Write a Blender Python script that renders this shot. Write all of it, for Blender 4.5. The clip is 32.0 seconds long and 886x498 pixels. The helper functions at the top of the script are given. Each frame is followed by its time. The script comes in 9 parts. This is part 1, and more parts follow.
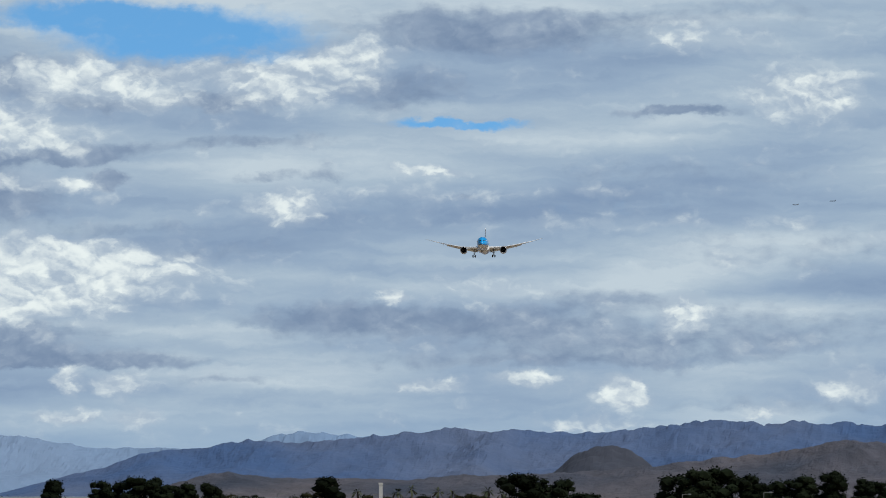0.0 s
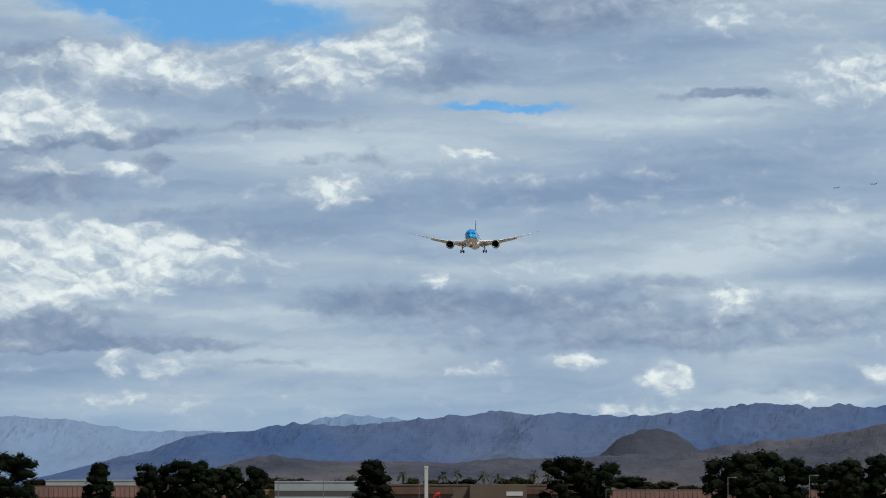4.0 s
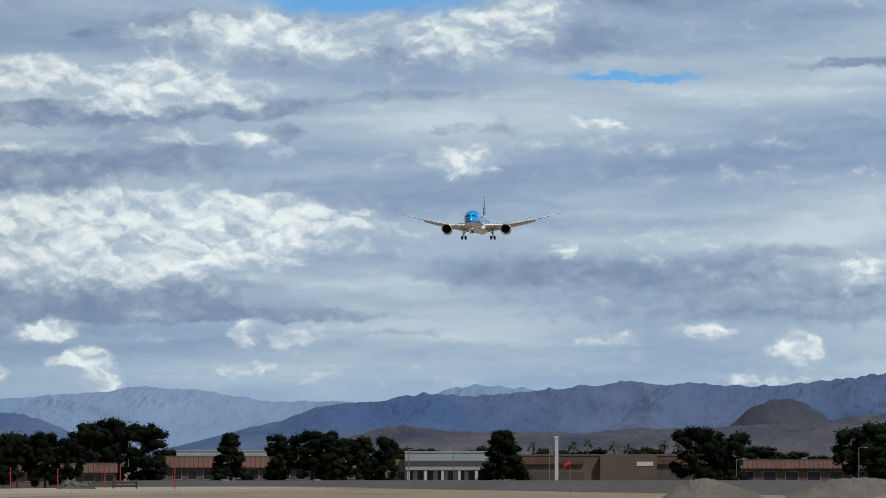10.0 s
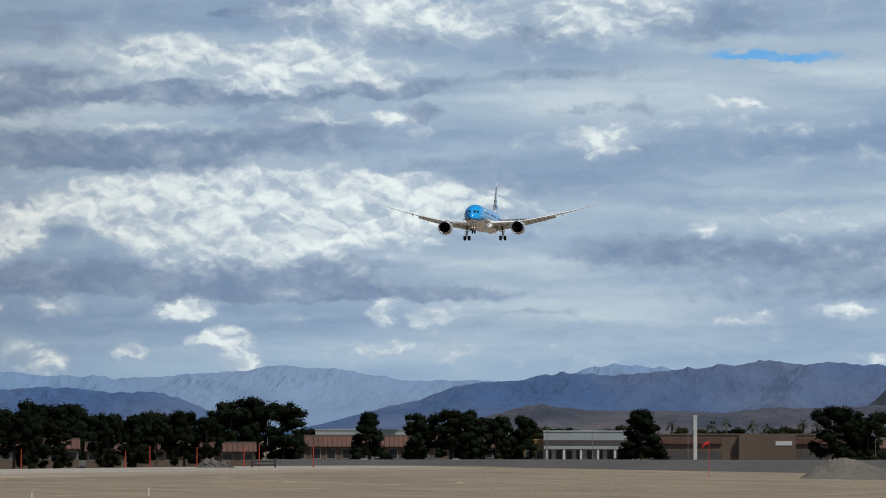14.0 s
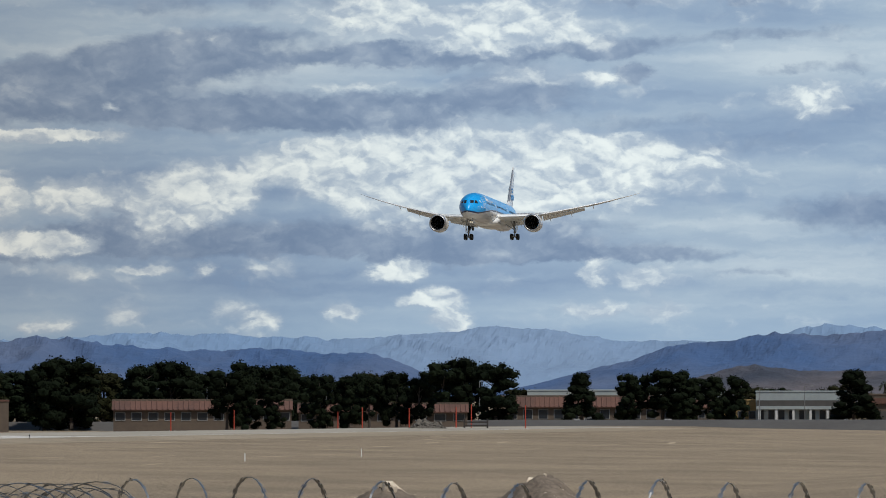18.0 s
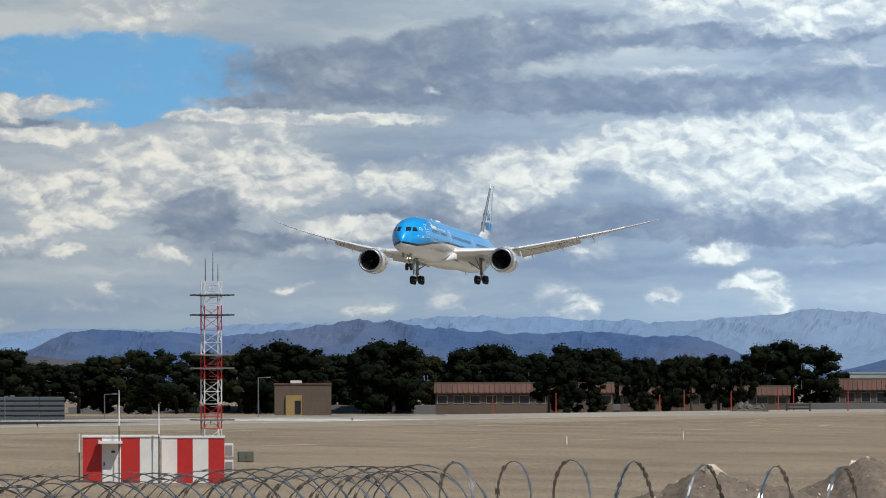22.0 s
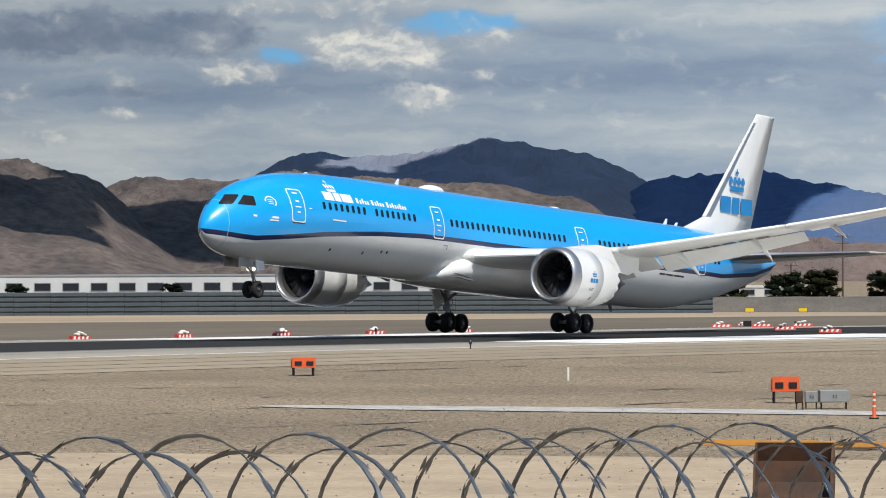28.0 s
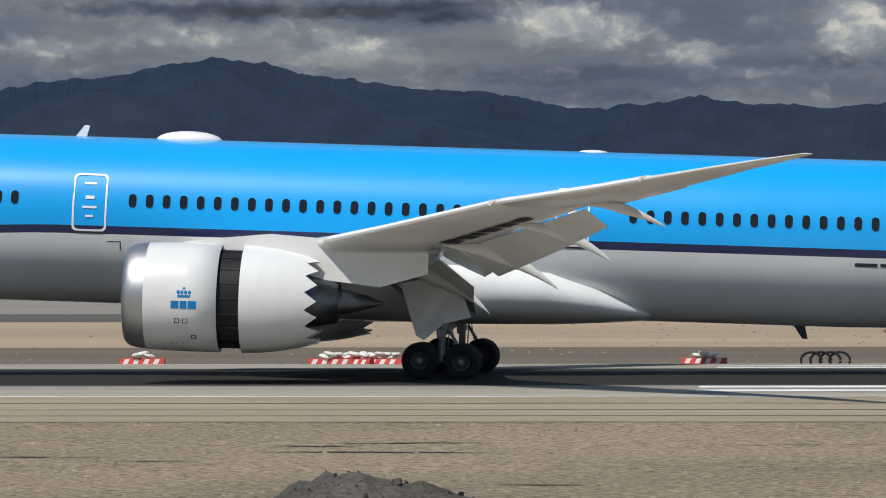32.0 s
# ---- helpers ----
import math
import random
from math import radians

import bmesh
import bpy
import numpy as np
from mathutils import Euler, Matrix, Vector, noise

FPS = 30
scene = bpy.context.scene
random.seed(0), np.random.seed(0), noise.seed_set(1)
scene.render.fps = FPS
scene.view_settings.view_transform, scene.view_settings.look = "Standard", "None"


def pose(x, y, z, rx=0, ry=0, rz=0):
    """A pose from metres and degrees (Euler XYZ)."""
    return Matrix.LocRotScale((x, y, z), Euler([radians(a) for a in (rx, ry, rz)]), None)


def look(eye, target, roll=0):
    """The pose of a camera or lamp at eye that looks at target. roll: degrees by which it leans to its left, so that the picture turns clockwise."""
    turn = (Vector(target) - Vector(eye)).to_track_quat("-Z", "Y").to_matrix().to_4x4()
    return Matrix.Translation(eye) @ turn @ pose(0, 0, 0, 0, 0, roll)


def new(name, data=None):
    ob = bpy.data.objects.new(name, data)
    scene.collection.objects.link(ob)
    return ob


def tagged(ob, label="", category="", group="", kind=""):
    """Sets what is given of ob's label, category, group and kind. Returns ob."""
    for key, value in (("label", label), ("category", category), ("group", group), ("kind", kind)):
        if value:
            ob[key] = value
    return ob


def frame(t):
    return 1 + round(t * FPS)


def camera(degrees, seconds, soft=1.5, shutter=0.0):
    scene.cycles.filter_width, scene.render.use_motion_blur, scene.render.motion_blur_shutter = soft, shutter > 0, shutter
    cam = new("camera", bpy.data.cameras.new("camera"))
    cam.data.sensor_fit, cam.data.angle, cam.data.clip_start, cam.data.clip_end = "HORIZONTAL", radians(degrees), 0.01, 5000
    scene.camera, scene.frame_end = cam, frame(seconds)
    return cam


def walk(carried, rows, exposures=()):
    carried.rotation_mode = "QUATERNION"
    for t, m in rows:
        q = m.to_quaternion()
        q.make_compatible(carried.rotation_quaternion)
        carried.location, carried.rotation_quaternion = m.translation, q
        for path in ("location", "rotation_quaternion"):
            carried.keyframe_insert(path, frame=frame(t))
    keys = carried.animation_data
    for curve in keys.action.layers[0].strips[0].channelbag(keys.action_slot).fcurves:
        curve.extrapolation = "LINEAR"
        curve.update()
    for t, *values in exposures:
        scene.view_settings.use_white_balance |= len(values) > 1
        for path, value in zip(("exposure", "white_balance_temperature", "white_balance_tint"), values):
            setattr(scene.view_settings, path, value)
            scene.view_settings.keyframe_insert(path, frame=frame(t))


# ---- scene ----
cam = camera(9.805, 32.0, soft=1.0)
EYE = (0.0, 0.0, 4.6)


def aim(turn, tilt, lean):
    """The camera's pose: degrees to the right of +y, upwards, and of lean."""
    a, e = radians(turn), radians(tilt)
    way = Vector((math.sin(a) * math.cos(e), math.cos(a) * math.cos(e), math.sin(e)))
    return look(EYE, Vector(EYE) + way, lean)


walk(cam, [
    (0, aim(85.450, 2.668, -0.007)), (0.5, aim(85.379, 2.630, -0.002)), (1, aim(85.336, 2.605, 0.027)),
    (1.5, aim(85.298, 2.581, 0.009)), (2, aim(85.228, 2.558, 0.040)), (2.5, aim(85.138, 2.549, 0.053)),
    (3, aim(85.063, 2.542, 0.060)), (3.5, aim(85.006, 2.505, 0.006)), (4, aim(84.945, 2.481, 0.004)),
    (4.5, aim(84.870, 2.458, 0.002)), (5, aim(84.774, 2.434, 0.001)), (5.5, aim(84.648, 2.410, -0.001)),
    (6, aim(84.504, 2.360, 0.066)), (6.5, aim(84.375, 2.314, -0.009)), (7, aim(84.286, 2.292, 0.065)),
    (7.5, aim(84.220, 2.274, 0.060)), (8, aim(84.116, 2.247, -0.007)), (8.5, aim(83.952, 2.216, 0.059)),
    (9, aim(83.789, 2.197, 0.042)), (9.5, aim(83.641, 2.177, 0.062)), (10, aim(83.502, 2.151, -0.009)),
    (10.5, aim(83.338, 2.113, -0.014)), (11, aim(83.144, 2.083, 0.025)), (11.5, aim(82.951, 2.062, 0.053)),
    (12, aim(82.768, 2.050, 0.079)), (12.5, aim(82.597, 2.032, 0.070)), (13, aim(82.399, 2.009, 0.033)),
    (13.5, aim(82.179, 1.975, 0.047)), (14, aim(81.964, 1.920, 0.049)), (14.5, aim(81.750, 1.866, 0.050)),
    (15, aim(81.515, 1.811, 0.051)), (15.5, aim(81.238, 1.756, 0.053)), (16, aim(80.935, 1.708, 0.053)),
    (16.5, aim(80.594, 1.653, 0.070)), (17, aim(80.247, 1.602, 0.035)), (17.5, aim(79.929, 1.539, -0.019)),
    (18, aim(79.617, 1.483, -0.059)), (18.5, aim(79.288, 1.453, -0.045)), (19, aim(78.953, 1.454, -0.044)),
    (19.5, aim(78.578, 1.447, -0.078)), (20, aim(78.148, 1.435, -0.044)), (20.5, aim(77.685, 1.438, -0.084)),
    (21, aim(77.164, 1.445, -0.051)), (21.5, aim(76.634, 1.394, -0.118)), (22, aim(76.051, 1.300, -0.109)),
    (22.5, aim(75.404, 1.169, -0.079)), (23, aim(74.617, 1.036, -0.061)), (23.5, aim(73.532, 0.886, -0.090)),
    (24, aim(72.209, 0.752, -0.091)), (24.5, aim(70.830, 0.640, -0.079)), (25, aim(69.505, 0.517, -0.067)),
    (25.5, aim(68.025, 0.372, -0.073)), (26, aim(66.233, 0.216, -0.108)), (26.5, aim(64.142, 0.095, -0.129)),
    (27, aim(61.940, 0.119, -0.158)), (27.5, aim(59.371, 0.143, -0.187)), (28, aim(56.215, 0.167, -0.215)),
    (28.5, aim(52.254, 0.191, -0.244)), (28.8, aim(49.592, 0.204, -0.238)), (29, aim(47.676, 0.219, -0.154)),
    (29.3, aim(44.510, 0.204, -0.084)), (29.5, aim(42.126, 0.195, -0.257)), (30, aim(35.301, 0.140, -0.222)),
    (30.5, aim(26.868, 0.064, -0.126)), (31, aim(17.133, -0.009, -0.116)), (31.5, aim(6.512, -0.034, -0.133)),
    (32, aim(-4.301, -0.020, -0.162)),
], [(0, -0.55), (17, -0.55), (20, -0.42), (23, -0.27), (26, -0.05), (29, 0.04), (30.5, -0.07), (32, -0.25)])

# ---- light ----
SUN = Vector((-0.57 * 0.574, -0.82 * 0.574, 0.819)).normalized()
sun_data = bpy.data.lights.new("sun", "SUN")
sun_data.energy = 4.5
sun_data.angle = radians(0.53)
sun_data.color = (1.0, 0.955, 0.88)
sun = new("sun", sun_data)
sun.matrix_world = look(SUN * 300, (0, 0, 0))
scene.view_settings.exposure = 0.0

world = bpy.data.worlds.new("sky")
world.use_nodes = True
wn, wl = world.node_tree.nodes, world.node_tree.links
wn.clear()


def w_math(op, a, b=None, c=None, clamp=False):
    n = wn.new("ShaderNodeMath")
    n.operation, n.use_clamp = op, clamp
    for k, q in enumerate((a, b, c)):
        if q is None:
            continue
        if isinstance(q, (int, float)):
            n.inputs[k].default_value = q
        else:
            wl.new(q, n.inputs[k])
    return n.outputs[0]


def w_vec(op, a, b=None, scale=None):
    n = wn.new("ShaderNodeVectorMath")
    n.operation = op
    for k, q in enumerate((a, b)):
        if q is None:
            continue
        if isinstance(q, tuple):
            n.inputs[k].default_value = q
        else:
            wl.new(q, n.inputs[k])
    if scale is not None:
        n.inputs["Scale"].default_value = scale
    return n.outputs["Value"] if op in ("DOT_PRODUCT", "LENGTH") else n.outputs[0]


def w_step(x, lo, hi, a=0.0, b=1.0):
    n = wn.new("ShaderNodeMapRange")
    n.interpolation_type = "SMOOTHSTEP"
    wl.new(x, n.inputs[0])
    for k, q in enumerate((lo, hi, a, b)):
        n.inputs[k + 1].default_value = q
    return n.outputs[0]


def w_noise(p, scale, detail, rough=0.55):
    n = wn.new("ShaderNodeTexNoise")
    n.inputs["Scale"].default_value, n.inputs["Detail"].default_value, n.inputs["Roughness"].default_value = scale, detail, rough
    wl.new(p, n.inputs["Vector"])
    return n.outputs


def w_mix(f, a, b):
    n = wn.new("ShaderNodeMix")
    n.data_type = "RGBA"
    for k, q in ((0, f), (6, a), (7, b)):
        if isinstance(q, (int, float)):
            n.inputs[k].default_value = q
        elif isinstance(q, tuple):
            n.inputs[k].default_value = (*q, 1)
        else:
            wl.new(q, n.inputs[k])
    return n.outputs[2]


w_dir = wn.new("ShaderNodeTexCoord").outputs["Generated"]
w_sep = wn.new("ShaderNodeSeparateXYZ")
wl.new(w_dir, w_sep.inputs[0])
w_az = w_math("DEGREES", w_math("ARCTAN2", w_sep.outputs[0], w_sep.outputs[1]))
w_el = w_math("DEGREES", w_math("ARCSINE", w_sep.outputs[2]))
w_com = wn.new("ShaderNodeCombineXYZ")
wl.new(w_az, w_com.inputs[0])
wl.new(w_el, w_com.inputs[1])
w_p = w_com.outputs[0]


def w_billow(p, scale, detail):
    """Round lumps, as on heaped cloud: 1 at a lump's middle."""
    n = wn.new("ShaderNodeTexVoronoi")
    n.feature, n.normalize = "SMOOTH_F1", True
    n.inputs["Scale"].default_value, n.inputs["Detail"].default_value = scale, detail
    n.inputs["Roughness"].default_value, n.inputs["Smoothness"].default_value = 0.5, 0.35
    wl.new(p, n.inputs["Vector"])
    return w_math("SUBTRACT", 1.0, n.outputs["Distance"])


# bearings and heights stirred by noise, so that every cloud has a ragged edge
w_flat = w_vec("MULTIPLY", w_p, (0.62, 1.0, 1.0))
w_stir = w_vec("SUBTRACT", w_noise(w_flat, 1.3, 5, 0.5)[1], (0.5, 0.5, 0.5))
w_stir2 = w_vec("SUBTRACT", w_noise(w_flat, 5.5, 5, 0.6)[1], (0.5, 0.5, 0.5))
w_q = w_vec("ADD", w_vec("ADD", w_p, w_vec("MULTIPLY", w_stir, (0.75, 0.3, 0.0))), w_vec("MULTIPLY", w_stir2, (0.42, 0.24, 0.0)))
# noise fields: long flat sheets, streaks, soft lumps, heaped lumps and the light on them from above
w_sheet = w_noise(w_vec("MULTIPLY", w_p, (0.2, 1.2, 1.0)), 1.0, 5, 0.45)[0]
w_streak = w_noise(w_vec("MULTIPLY", w_q, (0.45, 4.2, 1.0)), 1.0, 5, 0.5)[0]
w_low = w_vec("MULTIPLY", w_vec("ADD", w_p, w_vec("SCALE", w_stir, None, 0.3)), (0.9, 1.4, 1.0))
w_lump = w_noise(w_low, 1.6, 6, 0.5)[0]
w_fine = w_noise(w_low, 5.0, 6, 0.55)[0]
w_heap_p = w_vec("MULTIPLY", w_q, (1.0, 1.45, 1.0))
w_heap = w_billow(w_heap_p, 2.6, 3.0)
w_heap_up = w_billow(w_vec("ADD", w_heap_p, (0.03, 0.1, 0.0)), 2.6, 3.0)
w_relief = w_math("SUBTRACT", w_heap, w_heap_up)

w_up = wn.new("ShaderNodeCombineXYZ")
wl.new(w_sep.outputs[0], w_up.inputs[0])
wl.new(w_sep.outputs[1], w_up.inputs[1])
wl.new(w_math("ADD", w_math("MULTIPLY", w_math("ABSOLUTE", w_sep.outputs[2]), 2.0), 0.22), w_up.inputs[2])
w_sky = wn.new("ShaderNodeTexSky")
w_sky.sky_type = "NISHITA"
w_sky.sun_disc = False
w_sky.sun_elevation = radians(55)
w_sky.sun_rotation = radians(215)
w_sky.altitude = 600
w_sky.air_density, w_sky.dust_density, w_sky.ozone_density = 1.0, 0.3, 1.6
wl.new(w_vec("NORMALIZE", w_up.outputs[0]), w_sky.inputs["Vector"])
w_clear = w_vec("MULTIPLY", w_vec("SCALE", w_sky.outputs[0], None, 1.9), (0.55, 0.86, 0.9))
CLOUDS = []


def white(*a):
    CLOUDS.append(("white", *a))


def dark(*a):
    CLOUDS.append(("dark", *a))


def blue(*a):
    CLOUDS.append(("blue", *a))


# clouds and gaps, each at its bearing and height with its half width and half height, in degrees, from east to north
white(90.05, 1.17, 0.438, 0.125, 0.85), white(89.49, 4.36, 0.563, 0.288, 0.85), white(89.08, 0.89, 0.219, 0.088, 0.7)
white(88.43, 4.96, 0.75, 0.2, 0.4), white(88.14, 1.94, 0.3, 0.2, 1), white(87.74, 2.92, 1.563, 0.063, 0.35), white(87.46, 1.05, 0.238, 0.15, 0.8)
white(87.42, 1.07, 0.219, 0.138, 0.8), white(87.08, 0.73, 0.563, 0.075, 0.5), white(86.36, 1.2, 0.281, 0.075, 0.7), white(86.18, 3.3, 1.876, 0.075, 0.3)
white(85.89, 2.27, 0.563, 0.25, 0.35), white(85.33, 1.17, 0.375, 0.075, 0.9), white(85.26, 3.55, 0.344, 0.038, 0.8)
white(84.83, 2.14, 0.113, 0.088, 1.1), white(84.45, 4.77, 0.375, 0.2, 0.8), white(83.7, 3.14, 0.594, 0.219, 0.6), white(83.64, 4.52, 0.688, 0.25, 0.9)
white(82.39, 4.25, 0.375, 0.088, 0.5), white(82.14, 2.39, 0.938, 0.375, 0.5), white(82.06, 0.8, 0.219, 0.113, 0.9), white(81.89, 1.17, 0.25, 0.113, 0.8)
white(81.51, 4.52, 0.938, 0.238, 0.9), white(81.38, 1.19, 0.138, 0.125, 1.1), white(81.29, 0.8, 0.344, 0.069, 0.8)
white(81.29, 3.34, 0.313, 0.063, 0.5), white(80.95, 2.42, 0.75, 0.281, 0.7), white(80.83, 3.39, 0.563, 0.113, 0.65), white(80.78, 2.59, 1.063, 0.2, 0.6)
white(80.14, 3.8, 0.813, 0.138, 0.7), white(80.07, 4.02, 1.188, 0.25, 0.85), white(80.03, 3.93, 0.938, 0.163, 0.7), white(79.95, 2.33, 1.438, 0.45, 1)
white(79.64, 0.69, 0.188, 0.113, 0.6), white(79.63, 0.68, 0.175, 0.113, 0.65), white(79.57, 0.9, 0.281, 0.088, 0.8)
white(79.57, 0.92, 0.281, 0.088, 0.75), white(79.53, 2.03, 0.813, 0.263, 0.8), white(79.2, 1.25, 0.25, 0.113, 0.7), white(79.19, 1.25, 0.219, 0.1, 0.75)
white(79.15, 1.27, 0.238, 0.088, 0.6), white(78.78, 3.31, 0.5, 0.063, 0.5), white(78.66, 2.4, 1.251, 0.288, 0.95), white(78.66, 4.09, 0.688, 0.175, 0.7)
white(78.62, 0.77, 0.25, 0.075, 0.45), white(78.6, 0.78, 0.188, 0.088, 0.5), white(77.85, 2.59, 0.05, 0.056, 0.8), white(77.81, 1.28, 0.25, 0.088, 0.5)
white(77.63, 0.71, 0.188, 0.075, 0.8), white(77.25, 0.84, 0.188, 0.1, 0.5), white(77.01, 2.14, 0.344, 0.2, 0.7), white(77, 1.25, 0.125, 0.075, 0.6)
white(76.99, 2.02, 0.344, 0.2, 0.8), white(76.97, 2.09, 0.438, 0.3, 0.9), white(76.6, 0.65, 0.25, 0.088, 0.45), white(76.43, 1.9, 0.25, 0.138, 0.7)
white(76.41, 1.96, 0.375, 0.3, 0.6), white(76.36, 1.29, 0.188, 0.044, 0.6), white(76.28, 1.29, 0.25, 0.038, 0.7), white(76.08, 0.74, 0.175, 0.1, 0.6)
white(75.96, 3.05, 0.094, 0.038, 0.8), white(75.61, 1.21, 0.375, 0.056, 0.5), white(75.55, 2.02, 0.5, 0.175, 0.65)
white(75.45, 2.01, 0.375, 0.175, 0.7), white(75.36, 2.75, 0.594, 0.056, 0.95), white(75.3, 2.74, 0.563, 0.056, 0.9)
white(75.26, 0.64, 0.25, 0.063, 0.4), white(75.24, 1.51, 0.469, 0.1, 0.95), white(75.22, 2.76, 0.594, 0.056, 0.8), white(75.18, 0.62, 0.25, 0.088, 0.4)
white(75.11, 1.48, 0.532, 0.106, 0.95), white(75.09, 1.54, 0.5, 0.1, 0.8), white(74.8, 1.27, 0.625, 0.056, 0.4), white(74.33, 2.08, 0.375, 0.288, 0.95)
white(74.3, 0.87, 0.25, 0.063, 0.5), white(74.3, 2.15, 0.375, 0.413, 1), white(74.26, 0.87, 0.156, 0.05, 0.6), white(74.24, 2.74, 0.375, 0.069, 0.8)
white(73.98, 2.15, 0.438, 0.288, 0.9), white(73.95, 2.33, 0.313, 0.175, 0.8), white(73.92, 0.63, 0.188, 0.088, 0.4)
white(73.82, 2.73, 0.625, 0.056, 0.95), white(73.72, 2.73, 0.5, 0.069, 0.9), white(73.72, 2.45, 0.5, 0.138, 0.6), white(73.67, 2.76, 0.5, 0.069, 0.9)
white(73.07, 2.14, 0.375, 0.225, 0.7), white(73.04, 1.24, 0.375, 0.088, 0.7), white(72.92, 2.21, 0.75, 0.225, 0.7)
white(72.82, 2.33, 0.438, 0.138, 0.6), white(72.76, 3.95, 0.563, 0.225, 0.6), white(72.59, 1.98, 0.375, 0.225, 0.6)
white(72.45, 1.89, 0.25, 0.238, 0.9), white(72.28, 0.85, 0.125, 0.063, 0.5), white(71.97, 1.79, 0.563, 0.238, 0.95), white(71.92, 1.84, 0.563, 0.263, 1)
white(71.9, 1.26, 0.25, 0.081, 0.8), white(71.79, 1.27, 0.188, 0.081, 0.7), white(71.59, 1.43, 0.25, 0.05, 0.6), white(71.4, 2.56, 0.813, 0.081, 1)
white(71.28, 2.89, 0.625, 0.069, 1), white(71.23, 2.56, 0.938, 0.081, 0.95), white(71.23, 2.87, 0.625, 0.1, 1), white(71.15, 1.35, 0.375, 0.113, 0.8)
white(70.86, 2.09, 0.5, 0.163, 0.8), white(70.84, 2.11, 0.5, 0.138, 0.6), white(70.71, 2.57, 0.563, 0.069, 0.9), white(70.28, 1.79, 0.25, 0.2, 0.7)
white(70.23, 1.81, 0.313, 0.175, 0.8), white(69.9, 2.04, 0.25, 0.081, 0.8), white(69.73, 2.02, 0.375, 0.113, 0.7), white(69.02, 1.97, 0.375, 0.163, 0.8)
white(68.98, 1.96, 0.375, 0.175, 0.8), white(68.92, 2.48, 0.25, 0.05, 0.9), white(68.87, 2.5, 0.281, 0.05, 0.9), white(68.6, 1.34, 0.625, 0.138, 0.5)
white(68.12, 2.5, 0.344, 0.1, 1), white(68.1, 2.06, 0.813, 0.175, 0.9), white(68.1, 2.51, 0.344, 0.094, 1), white(67.9, 2.19, 0.875, 0.125, 0.8)
white(67.73, 0.7, 0.281, 0.081, 0.6), white(67.65, 1.1, 0.375, 0.081, 0.7), white(67.54, 1.46, 0.438, 0.2, 0.7), white(67.52, 1.47, 0.375, 0.138, 0.7)
white(67.35, 0.96, 0.375, 0.138, 0.5), white(66.77, 1.66, 0.375, 0.113, 0.7), white(66.6, 1.65, 0.313, 0.088, 0.8)
white(66.15, 1.75, 0.219, 0.113, 0.6), white(65.46, 1.82, 0.313, 0.175, 0.9), white(65.42, 1.81, 0.344, 0.188, 0.9)
white(65.23, 0.96, 0.25, 0.125, 0.7), white(65.21, 1, 0.25, 0.094, 0.7), white(64.79, 2.15, 0.375, 0.113, 0.5), white(64.61, 1.69, 0.188, 0.138, 0.75)
white(63.83, 1.29, 0.219, 0.113, 0.6), white(63.74, 0.66, 0.175, 0.113, 0.8), white(63.14, 2.1, 0.563, 0.263, 1), white(62.83, 1.25, 0.219, 0.088, 0.5)
white(62.21, 1.69, 0.188, 0.075, 0.6), white(62.02, 1.29, 0.281, 0.1, 0.6), white(61.52, 1.04, 0.25, 0.063, 0.6), white(61.52, 1.69, 0.25, 0.138, 0.6)
white(56.73, 2.48, 0.438, 0.125, 0.6), white(56.67, 2.14, 0.125, 0.063, 0.8), white(56.11, 1.82, 0.5, 0.125, 0.75), white(55.48, 2.39, 0.563, 0.225, 1)
white(55.04, 2.89, 0.938, 0.113, 0.6), white(53.92, 2.17, 0.438, 0.113, 0.75), white(52.67, 1.64, 0.313, 0.081, 0.6)
white(51.73, 1.39, 0.438, 0.094, 0.65), white(51.6, 1.89, 0.25, 0.075, 0.4), white(51.1, 1.64, 0.156, 0.063, 0.8), white(51.03, 1.63, 0.188, 0.081, 0.7)
white(50.42, 1.92, 0.438, 0.125, 0.65), white(48.78, 2.16, 0.188, 0.113, 0.6), white(48.16, 2.01, 0.375, 0.1, 0.6), white(48.09, 2.04, 0.5, 0.094, 0.65)
white(45.21, 2.1, 0.5, 0.113, 0.75), white(43.09, 1.98, 0.5, 0.1, 0.55), white(38.9, 2.15, 0.375, 0.138, 0.6), white(38.53, 1.65, 0.75, 0.113, 0.6)
white(37.28, 1.71, 0.188, 0.1, 0.6), white(36.03, 1.02, 0.5, 0.069, 0.5), white(35.78, 1.71, 0.5, 0.088, 0.6), white(35.15, 1.87, 0.438, 0.1, 0.6)
white(34.9, 2.63, 0.75, 0.094, 0.9), white(34.46, 1.83, 0.5, 0.125, 0.6), white(33.71, 1.77, 0.156, 0.138, 0.7), white(32.74, 2.02, 0.25, 0.263, 0.95)
white(32.27, 1.77, 0.375, 0.125, 0.7), white(31.96, 2.49, 0.438, 0.113, 0.5), white(31.24, 1.55, 0.281, 0.081, 0.6)
white(30.77, 2.27, 0.563, 0.125, 0.4), white(29.2, 1.5, 0.8, 0.2, 0.6), white(27.6, 1.95, 0.55, 0.34, 0.8), white(23.6, 1.75, 0.8, 0.26, 0.6)
white(21.74, 1.56, 0.25, 0.175, 0.7), white(21.61, 2.12, 0.313, 0.138, 0.75), white(20.86, 1.06, 0.281, 0.056, 0.7)
white(20.36, 1.4, 0.375, 0.138, 0.85), white(19.73, 2.37, 0.438, 0.225, 0.85), white(19.42, 2.15, 0.188, 0.106, 0.85)
